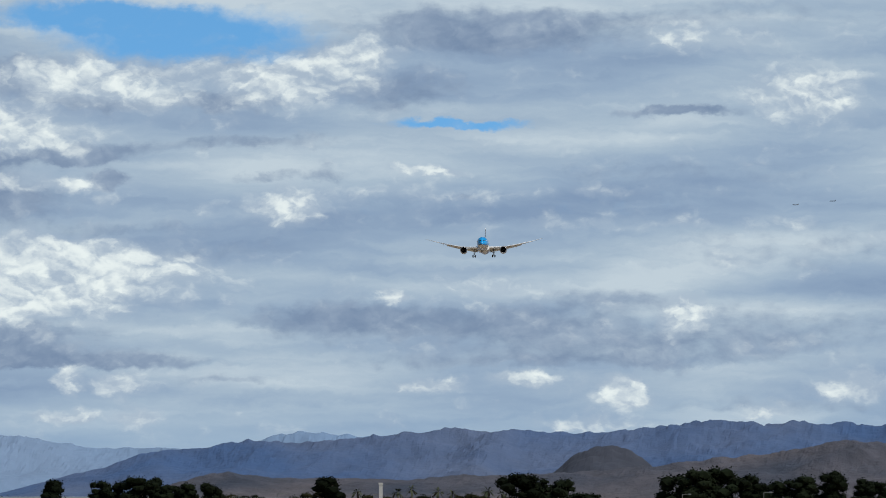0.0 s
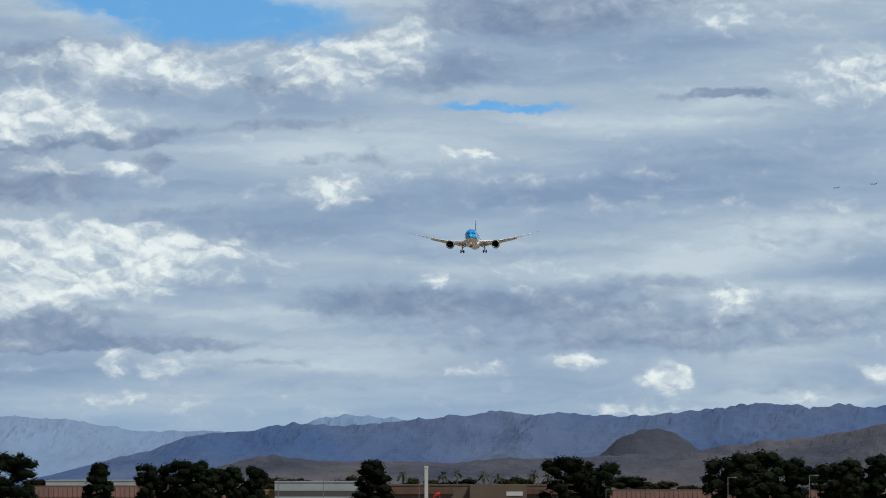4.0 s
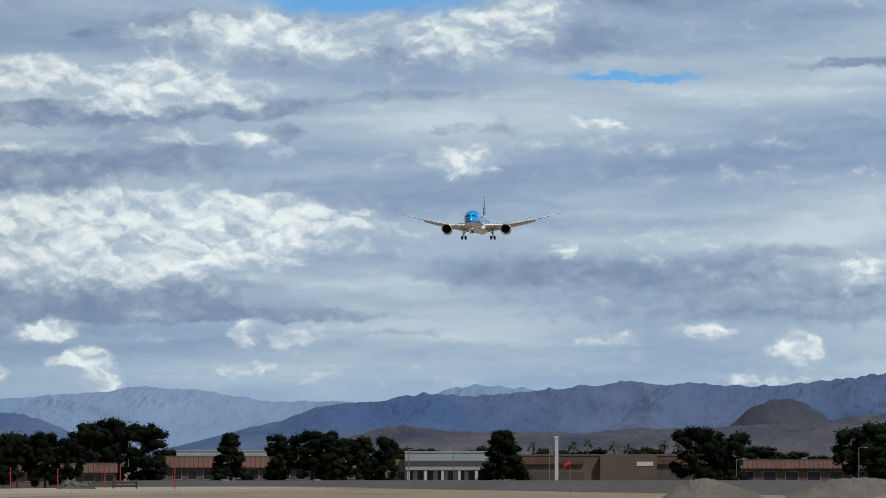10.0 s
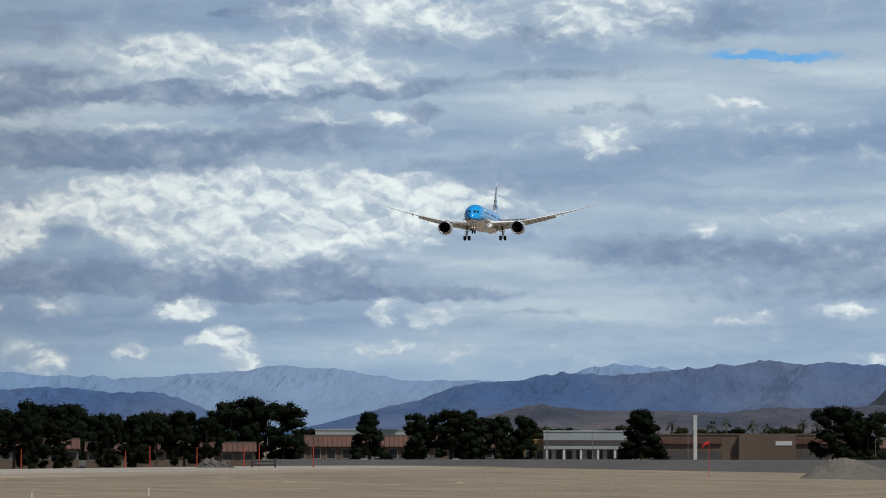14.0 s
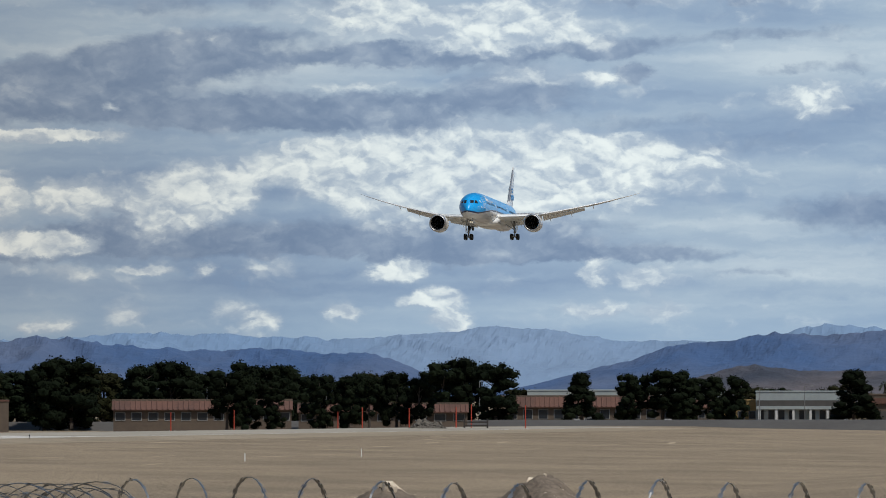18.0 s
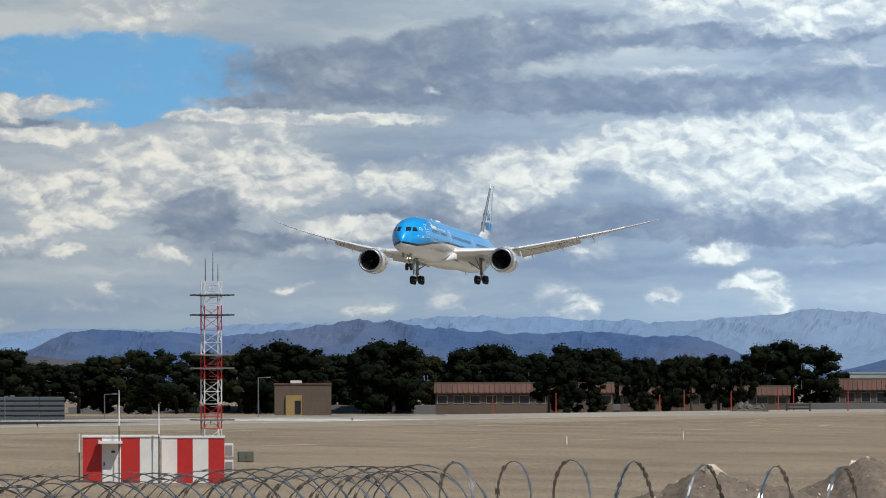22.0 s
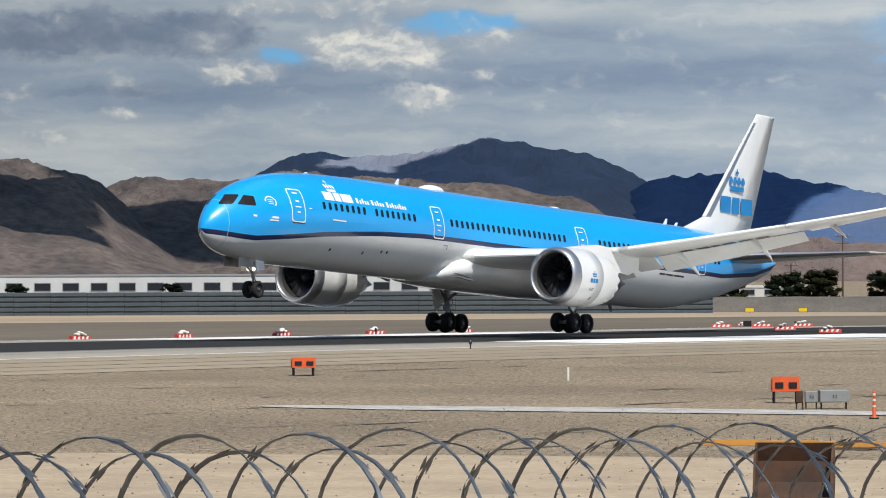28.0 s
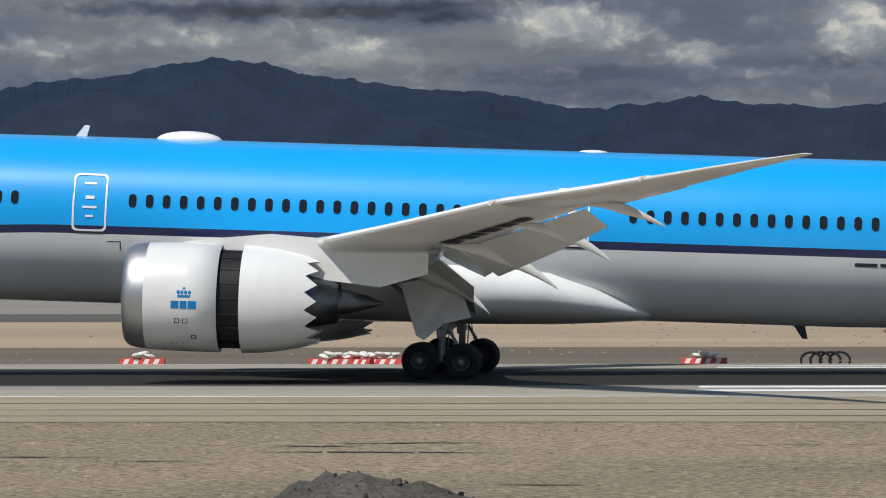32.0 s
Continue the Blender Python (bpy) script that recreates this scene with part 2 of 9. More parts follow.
white(19.23, 1.5, 0.25, 0.163, 0.65), white(18.48, 1.5, 0.563, 0.113, 0.75), white(17.86, 1.4, 0.25, 0.081, 0.95), white(16.86, 2.62, 0.625, 0.1, 0.4)
white(16.73, 2.4, 0.313, 0.056, 0.5), white(16.23, 1.53, 0.219, 0.056, 0.6), white(14.86, 1.34, 0.563, 0.075, 0.6), white(13.23, 1.34, 0.188, 0.05, 0.7)
white(9.7, 2.05, 0.25, 0.14, 0.7), white(6.7, 2.6, 1.3, 0.18, 0.6), white(4.6, 2, 0.9, 0.22, 0.55), white(2.5, 2.4, 0.7, 0.3, 0.6)
white(0.18, 2.42, 0.375, 0.225, 0.85), white(-0.76, 1.92, 0.375, 0.081, 0.4), white(-1.51, 2.17, 0.375, 0.125, 0.5)
white(-2.58, 2.49, 0.563, 0.175, 0.75), white(-3.26, 2.55, 0.375, 0.175, 0.65), white(-5.2, 1.77, 0.156, 0.05, 0.75)
white(-5.2, 2.24, 0.375, 0.163, 0.75), white(-7.01, 2.36, 0.75, 0.113, 0.4), white(-8.64, 2.21, 0.563, 0.113, 0.5)
dark(88.68, 5.24, 1.563, 0.188, 0.35), dark(88.05, 4.17, 0.563, 0.075, 0.55), dark(87.95, 4.17, 0.688, 0.063, 0.5), dark(87.2, 2.14, 0.688, 0.138, 0.4)
dark(86.39, 1.39, 1.876, 0.075, 0.35), dark(86.05, 5.08, 1.626, 0.263, 1), dark(85.76, 1.89, 1.188, 0.2, 0.65), dark(85.7, 3.28, 0.113, 0.038, 0.6)
dark(84.95, 4.42, 0.813, 0.263, 0.7), dark(84.17, 3.49, 0.188, 0.125, 0.5), dark(84.14, 1.89, 0.938, 0.213, 0.85), dark(83.51, 3.45, 0.563, 0.063, 0.55)
dark(83.26, 1.2, 0.75, 0.063, 0.5), dark(83.26, 3.83, 1.376, 0.088, 0.6), dark(82.91, 2.65, 0.75, 0.088, 0.5), dark(82.89, 4.28, 0.75, 0.125, 1)
dark(82.14, 4.61, 0.313, 0.05, 0.7), dark(81.83, 2.89, 1.251, 0.113, 0.5), dark(81.73, 3.42, 0.219, 0.113, 0.7), dark(81.7, 1.45, 1.251, 0.113, 0.6)
dark(81.69, 3.4, 0.188, 0.1, 0.7), dark(81.51, 4.3, 0.688, 0.088, 0.9), dark(81.51, 3.74, 0.688, 0.125, 0.7), dark(81.41, 3.68, 0.375, 0.088, 0.7)
dark(80.76, 4.58, 0.938, 0.225, 1), dark(80.76, 3.17, 0.688, 0.213, 0.55), dark(80.41, 1.4, 1.876, 0.088, 0.8), dark(80.35, 3.34, 0.625, 0.163, 0.6)
dark(80.14, 1.7, 1.626, 0.225, 0.7), dark(79.82, 3.64, 1.376, 0.15, 0.9), dark(79.78, 1.59, 1.126, 0.225, 0.7), dark(79.68, 1.46, 1.563, 0.088, 0.6)
dark(79.53, 3.65, 1.251, 0.1, 0.8), dark(79.51, 4.55, 0.25, 0.075, 0.8), dark(79.45, 3.08, 1.126, 0.225, 0.55), dark(79.41, 4.04, 0.313, 0.125, 0.75)
dark(79.39, 4.08, 0.281, 0.125, 0.8), dark(79.23, 1.95, 0.2, 0.069, 0.95), dark(79.23, 1.95, 0.2, 0.075, 1), dark(79.16, 2.81, 1.126, 0.1, 0.7)
dark(78.72, 2.03, 0.156, 0.069, 0.5), dark(78.41, 4.22, 0.313, 0.138, 0.6), dark(78.28, 3, 1.563, 0.2, 0.7), dark(78.22, 2.28, 0.438, 0.038, 0.6)
dark(77.8, 1.52, 1.563, 0.113, 0.8), dark(77.8, 3.02, 2.189, 0.163, 0.65), dark(77.66, 4.28, 0.313, 0.175, 0.6), dark(77.28, 3.84, 1.063, 0.1, 0.9)
dark(77.28, 1.59, 1.751, 0.2, 0.9), dark(76.97, 2.96, 0.938, 0.175, 0.6), dark(76.86, 3.65, 1.563, 0.163, 0.6), dark(76.78, 3.59, 1, 0.175, 0.65)
dark(76.64, 3.39, 1.563, 0.313, 0.45), dark(76.6, 4.22, 0.688, 0.225, 0.45), dark(76.14, 1.7, 0.813, 0.175, 0.7), dark(76.1, 1.93, 0.113, 0.069, 0.8)
dark(76.05, 1.93, 0.1, 0.069, 0.95), dark(75.93, 1.59, 1.563, 0.113, 0.8), dark(75.77, 1.87, 0.075, 0.044, 0.6), dark(75.08, 3.08, 1.563, 0.25, 0.65)
dark(75.03, 3.29, 1.563, 0.288, 0.5), dark(74.99, 3.4, 1.251, 0.2, 0.65), dark(74.68, 1.43, 1.251, 0.075, 0.8), dark(74.45, 1.34, 1.563, 0.056, 0.7)
dark(74.09, 1.42, 1.251, 0.063, 0.65), dark(73.98, 2.93, 0.375, 0.075, 0.6), dark(73.89, 2.92, 0.563, 0.069, 0.85), dark(73.4, 1.73, 0.438, 0.225, 0.8)
dark(73.36, 1.65, 0.563, 0.25, 0.7), dark(73.26, 1.7, 0.5, 0.175, 0.7), dark(73.22, 1.23, 0.938, 0.1, 0.5), dark(71.15, 2.73, 0.688, 0.075, 0.9)
dark(70.86, 1.21, 1.251, 0.125, 0.5), dark(70.86, 1.65, 0.5, 0.163, 0.5), dark(70.54, 2.71, 0.875, 0.088, 0.95), dark(70.21, 3.39, 0.532, 0.163, 0.9)
dark(70.11, 3.24, 0.5, 0.05, 0.8), dark(68.98, 2.34, 1.563, 0.05, 0.6), dark(68.85, 3.24, 0.688, 0.075, 0.9), dark(68.83, 1.63, 1.251, 0.113, 0.6)
dark(68.73, 1.68, 0.688, 0.163, 0.8), dark(67.73, 1.21, 1.251, 0.113, 0.55), dark(67.1, 1.87, 0.75, 0.138, 0.5), dark(67.1, 2.54, 0.813, 0.113, 0.9)
dark(66.96, 2.55, 0.938, 0.1, 0.95), dark(66.46, 1.91, 0.5, 0.125, 0.6), dark(66.33, 1.1, 0.938, 0.113, 0.5), dark(65.85, 1.46, 0.938, 0.163, 0.5)
dark(65.23, 2.56, 0.813, 0.2, 0.85), dark(65.1, 3.02, 0.563, 0.1, 0.6), dark(65.02, 2.6, 0.875, 0.175, 0.95), dark(64.14, 1.85, 0.375, 0.138, 0.6)
dark(63.96, 2.86, 0.563, 0.063, 0.5), dark(63.96, 1.1, 0.625, 0.113, 0.6), dark(63.21, 1.57, 0.813, 0.163, 0.7), dark(62.46, 1.04, 0.625, 0.113, 0.4)
dark(61.96, 2, 0.219, 0.063, 0.7), dark(53.6, 2.57, 0.625, 0.225, 1), dark(52.67, 1.92, 0.938, 0.1, 0.6), dark(52.04, 2.57, 1.563, 0.263, 1.4)
dark(50.6, 2.51, 0.375, 0.175, 1.3), dark(50.53, 2.54, 0.375, 0.15, 1.3), dark(50.17, 2.2, 0.075, 0.063, 0.8), dark(49.28, 2.29, 0.25, 0.106, 1.2)
dark(49.23, 2.23, 0.188, 0.063, 1), dark(48.6, 2.57, 1.376, 0.288, 1.3), dark(47.78, 2.6, 1.751, 0.288, 1.5), dark(46.53, 2.35, 1.563, 0.138, 0.8)
dark(44.65, 2.73, 2.814, 0.263, 1.6), dark(39.47, 1.96, 0.625, 0.088, 0.7), dark(39.28, 1.65, 0.188, 0.05, 0.9), dark(39.15, 2.65, 1.251, 0.225, 1.8)
dark(37.78, 2.4, 0.188, 0.106, 1.2), dark(36.65, 2.77, 0.875, 0.1, 1.4), dark(36.65, 1.24, 1, 0.075, 0.9), dark(36.56, 2.37, 0.219, 0.106, 1.4)
dark(36.15, 2.24, 0.563, 0.15, 1.7), dark(35.59, 2.16, 0.188, 0.081, 1.2), dark(35.53, 1.66, 0.25, 0.056, 1), dark(34.78, 2.88, 1.876, 0.056, 1.4)
dark(33.96, 2.18, 0.188, 0.056, 1.4), dark(32.9, 1.37, 0.625, 0.075, 1), dark(26, 2.2, 1.7, 0.5, 0.9), dark(21.05, 1.53, 0.25, 0.056, 1.2)
dark(20.98, 1.75, 0.75, 0.163, 1.2), dark(19.98, 1.69, 0.25, 0.069, 1.2), dark(18.48, 2.19, 0.938, 0.225, 1), dark(17.23, 2.06, 1.876, 0.288, 1.2)
dark(14.73, 2.19, 2.501, 0.344, 1.2), dark(13.48, 1.62, 1.251, 0.138, 0.8), dark(9, 1.5, 4, 0.5, 1.1), dark(3, 1.6, 3, 0.45, 1)
dark(-0.14, 2.05, 0.625, 0.113, 0.8), dark(-2.33, 1.67, 1.251, 0.081, 0.8), dark(-2.95, 1.92, 1.563, 0.138, 0.9), dark(-4.2, 2.49, 0.5, 0.081, 1.2)
dark(-5.7, 2.66, 2.814, 0.125, 1.5), dark(-6.7, 1.92, 1.563, 0.113, 0.8)
blue(85.64, 4.05, 0.688, 0.056, 0.6), blue(85.49, 4.04, 0.75, 0.056, 0.6), blue(83.67, 4.74, 0.375, 0.088, 0.5), blue(82.61, 5.05, 1.438, 0.288, 1.15)
blue(81.49, 5.3, 1.126, 0.175, 1), blue(73.57, 3.14, 0.563, 0.225, 1), blue(73.4, 3.23, 0.375, 0.225, 0.8), blue(73.01, 3.26, 1.063, 0.325, 1.3)
blue(72.61, 2.96, 0.938, 0.225, 1.2), blue(72.59, 2.73, 0.375, 0.113, 0.5), blue(72.4, 3.23, 1.626, 0.388, 1.3), blue(72.39, 2.76, 0.375, 0.163, 1)
blue(72.11, 3.21, 1.563, 0.15, 1.2), blue(71.59, 3.42, 1.251, 0.325, 1), blue(70.21, 2.98, 0.563, 0.113, 0.9), blue(68.35, 2.96, 3.127, 0.25, 1.3)
blue(67.27, 2.82, 1.563, 0.138, 1.1), blue(67.04, 3.15, 1.563, 0.175, 1), blue(65.08, 2.91, 2.189, 0.113, 1.1), blue(62.58, 2.6, 1.563, 0.263, 1.2)
blue(61.71, 2.22, 0.563, 0.113, 1), blue(56.42, 2.67, 0.688, 0.138, 1), blue(54.42, 2.32, 0.375, 0.113, 0.8)
dark(88.6, 1.75, 2.4, 0.4, 0.5), dark(86.4, 1.55, 2.2, 0.25, 0.35), dark(89.6, 2.7, 1.8, 0.3, 0.35), dark(88.0, 3.5, 2.2, 0.14, 0.35), dark(89.3, 0.95, 2.0, 0.1, 0.35)


def cloud_batch(batch):
    """A few clouds' shares at a place in the sky, added to a running sum."""
    tree = bpy.data.node_groups.new("cloud_batch", "ShaderNodeTree")
    tree.interface.new_socket("Place", in_out="INPUT", socket_type="NodeSocketVector")
    tree.interface.new_socket("Sum", in_out="INPUT", socket_type="NodeSocketFloat")
    tree.interface.new_socket("Sum", in_out="OUTPUT", socket_type="NodeSocketFloat")
    n, l = tree.nodes, tree.links
    a = n.new("NodeGroupInput")
    total = a.outputs["Sum"]
    for kind, az, el, wide, high, weight in batch:
        d = n.new("ShaderNodeVectorMath")
        d.operation = "MULTIPLY_ADD"
        l.new(a.outputs["Place"], d.inputs[0])
        d.inputs[1].default_value, d.inputs[2].default_value = (1 / wide, 1 / high, 0.0), (-az / wide, -el / high, 0.0)
        f = n.new("ShaderNodeVectorMath")
        f.operation = "LENGTH"
        l.new(d.outputs[0], f.inputs[0])
        r = n.new("ShaderNodeMapRange")
        r.interpolation_type = "SMOOTHSTEP"
        r.inputs[1].default_value, r.inputs[2].default_value, r.inputs[3].default_value, r.inputs[4].default_value = 0.1, 1.9 if kind == "white" else 1.65, weight * 1.08, 0.0
        l.new(f.outputs["Value"], r.inputs[0])
        t = n.new("ShaderNodeMath")
        l.new(total, t.inputs[0])
        l.new(r.outputs[0], t.inputs[1])
        total = t.outputs[0]
    z = n.new("NodeGroupOutput")
    l.new(total, z.inputs["Sum"])
    return tree


def sky_sector(az0, az1):
    """The colour of the sky between two bearings."""
    near = [c for c in CLOUDS if c[1] + 1.4 * c[3] + 0.6 > az0 and c[1] - 1.4 * c[3] - 0.6 < az1]
    sums = {}
    for kind in ("white", "dark", "blue"):
        these = [c for c in near if c[0] == kind]
        total = None
        for k in range(0, len(these), 12):
            g = wn.new("ShaderNodeGroup")
            g.node_tree = cloud_batch(these[k:k + 12])
            wl.new(w_q, g.inputs["Place"])
            if total is not None:
                wl.new(total, g.inputs["Sum"])
            total = g.outputs["Sum"]
        sums[kind] = total if total is not None else w_math("ADD", 0.0, 0.0)
    # sheet cloud, from slate to pale
    tone = w_math("ADD", w_sheet, w_math("MULTIPLY", w_math("SUBTRACT", w_streak, 0.5), 0.42))
    ramp = wn.new("ShaderNodeValToRGB")
    for k, (pos, c) in enumerate(((0.3, (2.2, 2.95, 4.2)), (0.45, (2.95, 3.75, 4.85)), (0.56, (3.7, 4.45, 5.3)), (0.7, (5.2, 5.75, 6.2)))):
        e = ramp.color_ramp.elements[k] if k < 2 else ramp.color_ramp.elements.new(pos)
        e.position, e.color = pos, (*c, 1)
    wl.new(tone, ramp.inputs[0])
    col = w_mix(w_step(w_el, 1.2, 0.2, 0.0, 0.5), ramp.outputs[0], (2.65, 3.8, 5.2))
    # gaps
    gap = w_math("ADD", sums["blue"], w_math("ADD", w_math("MULTIPLY", w_math("SUBTRACT", w_sheet, 0.5), -0.7), w_math("MULTIPLY", w_math("SUBTRACT", w_fine, 0.5), -0.5)))
    col = w_mix(w_step(gap, 0.12, 0.95), col, w_clear)
    # slate clouds
    rough = w_math("ADD", w_math("MULTIPLY", w_math("SUBTRACT", w_lump, 0.5), 0.9), w_math("MULTIPLY", w_math("SUBTRACT", w_fine, 0.5), 0.8))
    dk = w_math("ADD", sums["dark"], rough)
    dk_col = w_mix(w_step(w_math("ADD", w_relief, w_math("SUBTRACT", w_lump, 0.5)), -0.25, 0.3), (1.75, 2.35, 3.45), (2.75, 3.35, 4.35))
    heavy = w_math("MULTIPLY", w_step(sums["dark"], 0.8, 1.6), w_step(w_az, 56.0, 34.0))
    dk_col = w_mix(heavy, dk_col, w_mix(w_step(w_lump, 0.36, 0.64), (0.85, 1.12, 1.65), (1.7, 2.1, 2.75)))
    col = w_mix(w_step(dk, 0.15, 0.95, 0.0, 0.95), col, dk_col)
    # white heaps
    wh = w_math("ADD", sums["white"], w_math("ADD", w_math("MULTIPLY", w_math("SUBTRACT", w_heap, 0.62), 1.3), w_math("MULTIPLY", w_math("SUBTRACT", w_lump, 0.5), 1.1)))
    lit = w_math("ADD", w_math("MULTIPLY", w_relief, 2.4), w_math("ADD", w_math("MULTIPLY", w_math("SUBTRACT", w_math("MINIMUM", sums["white"], 1.0), 0.75), 0.4), w_math("ADD", w_math("MULTIPLY", w_math("SUBTRACT", w_fine, 0.5), 0.45), w_math("MULTIPLY", w_math("SUBTRACT", w_lump, 0.5), 1.3))))
    wh_col = w_mix(w_step(lit, -0.3, 0.5), (3.9, 4.5, 5.3), (8.1, 8.25, 7.9))
    cover = w_step(wh, 0.05, 1.0, 0.0, 0.97)
    col = w_mix(cover, col, wh_col)
    # towards the north the clouds are dimmed and greyer
    dim = w_mix(w_step(w_az, 52.0, 36.0), (1.0, 1.0, 1.0), (0.66, 0.64, 0.62))
    dim = w_mix(w_step(w_az, 20.0, 6.0), dim, (0.45, 0.45, 0.47))
    dim2 = w_mix(w_step(w_az, 52.0, 36.0), (1.0, 1.0, 1.0), (0.9, 0.87, 0.83))
    return w_vec("MULTIPLY", col, w_mix(cover, dim, dim2))


# the sky's own brightness along the horizon
w_gain = w_math("ADD", w_step(w_az, 8.0, 20.0, 1.0, 1.02), w_step(w_az, 38.0, 46.0, 0.0, -0.28))
w_gain = w_math("ADD", w_gain, w_math("ADD", w_step(w_az, 50.0, 62.0, 0.0, 0.22), w_math("ADD", w_step(w_az, 66.0, 74.0, 0.0, 0.17), w_step(w_az, 74.0, 81.0, 0.0, 0.33))))
w_tint = w_mix(w_step(w_az, 72.0, 80.0), (1.03, 1.0, 0.95), (0.935, 1.0, 1.035))
w_gain3 = wn.new("ShaderNodeCombineXYZ")
for k in range(3):
    wl.new(w_gain, w_gain3.inputs[k])
# higher up and elsewhere: broken cloud on clear sky
w_far = w_noise(w_vec("SCALE", w_dir, None, 3.0), 1.0, 6, 0.6)[0]
w_high = w_mix(w_step(w_far, 0.47, 0.6, 0.0, 0.75), w_clear, (5.2, 5.4, 5.8))


def w_glow(col):
    n = wn.new("ShaderNodeBackground")
    n.inputs["Strength"].default_value = 0.1
    wl.new(col, n.inputs[0])
    return n.outputs[0]


def w_blend(f, a, b):
    n = wn.new("ShaderNodeMixShader")
    for k, q in enumerate((f, a, b)):
        wl.new(q, n.inputs[k])
    return n.outputs[0]


w_last = None
for w_a0, w_a1 in ((-180.0, 26.0), (26.0, 61.0), (61.0, 78.0), (78.0, 180.0)):
    w_part = w_vec("MULTIPLY", w_vec("MULTIPLY", sky_sector(w_a0, w_a1), w_gain3.outputs[0]), w_tint)
    w_part = w_glow(w_vec("SCALE", w_part, None, 1.09))
    w_last = w_part if w_last is None else w_blend(w_math("GREATER_THAN", w_az, w_a0), w_last, w_part)
w_last = w_blend(w_step(w_el, 7.0, 14.0), w_last, w_glow(w_vec("SCALE", w_high, None, 0.74)))
w_out = wn.new("ShaderNodeOutputWorld")
wl.new(w_last, w_out.inputs[0])
scene.world = world

# ---- building kit ----
def mesh_of(bm, name, smooth=False):
    me = bpy.data.meshes.new(name)
    bm.normal_update()
    bm.to_mesh(me)
    bm.free()
    if smooth:
        me.shade_smooth()
    return me


def part(name, bm, mat, parent=None, label="", smooth=False):
    """Links a bmesh as one mesh object under a thing or a part."""
    me = bm if isinstance(bm, bpy.types.Mesh) else mesh_of(bm, name, smooth)
    if mat is not None and not me.materials:
        me.materials.append(mat)
    ob = new(name, me)
    if parent is not None:
        ob.parent = parent
    if label:
        ob["label"] = label
    return ob


def thing(name, label, category, group="", kind="", at=None):
    ob = new(name)
    if at is not None:
        ob.matrix_basis = at
    return tagged(ob, label, category, group, kind)


def block(bm, size, at=(0, 0, 0), turn=None, bevel=0.0):
    """A box of that size centred at a place."""
    m = Matrix.Translation(at) @ (turn if turn is not None else Matrix()) @ Matrix.Diagonal((*size, 1))
    r = bmesh.ops.create_cube(bm, size=1, matrix=m)
    if bevel:
        edges = list({e for v in r["verts"] for e in v.link_edges})
        bmesh.ops.bevel(bm, geom=edges, offset=bevel, segments=2, affect="EDGES", profile=0.6)
    return bm


def rod(bm, a, b, r1, r2=None, seg=8):
    """A round bar from a to b."""
    a, b = Vector(a), Vector(b)
    d = b - a
    m = Matrix.Translation((a + b) / 2) @ d.to_track_quat("Z", "Y").to_matrix().to_4x4()
    bmesh.ops.create_cone(bm, cap_ends=True, segments=seg, radius1=r1, radius2=r1 if r2 is None else r2, depth=d.length, matrix=m)
    return bm


def ball(bm, at, size, seg=12, rings=8):
    m = Matrix.Translation(at) @ Matrix.Diagonal((*size, 1))
    bmesh.ops.create_uvsphere(bm, u_segments=seg, v_segments=rings, radius=1, matrix=m)
    return bm


def loft(bm, rings, close=True, cap=True):
    """Skins rings of equal length; close joins each ring's end to its start."""
    vs = [[bm.verts.new(p) for p in ring] for ring in rings]
    n = len(vs[0])
    for a, b in zip(vs, vs[1:]):
        for i in range(n if close else n - 1):
            j = (i + 1) % n
            bm.faces.new((a[i], a[j], b[j], b[i]))
    if cap and close:
        bm.faces.new(vs[0][::-1])
        bm.faces.new(vs[-1])
    bmesh.ops.recalc_face_normals(bm, faces=bm.faces)
    return bm


def spun(bm, outline, at=(0, 0, 0), turn=None, seg=32, close=False):
    """Turns an outline of (along, radius) round the x axis."""
    m = Matrix.Translation(at) @ (turn if turn is not None else Matrix())
    rings = []
    for a, r in outline:
        rings.append([m @ Vector((a, r * math.cos(2 * math.pi * k / seg), r * math.sin(2 * math.pi * k / seg))) for k in range(seg)])
    if close:
        rings.append(rings[0])
    return loft(bm, rings, True, False)


def plate(bm, outline, thick, m):
    """A flat plate with that outline in x and y, thick along z, placed by m."""
    low = [bm.verts.new(m @ Vector((x, y, 0))) for x, y in outline]
    top = [bm.verts.new(m @ Vector((x, y, thick))) for x, y in outline]
    bm.faces.new(low[::-1])
    bm.faces.new(top)
    n = len(low)
    for i in range(n):
        bm.faces.new((low[i], low[(i + 1) % n], top[(i + 1) % n], top[i]))
    return bm


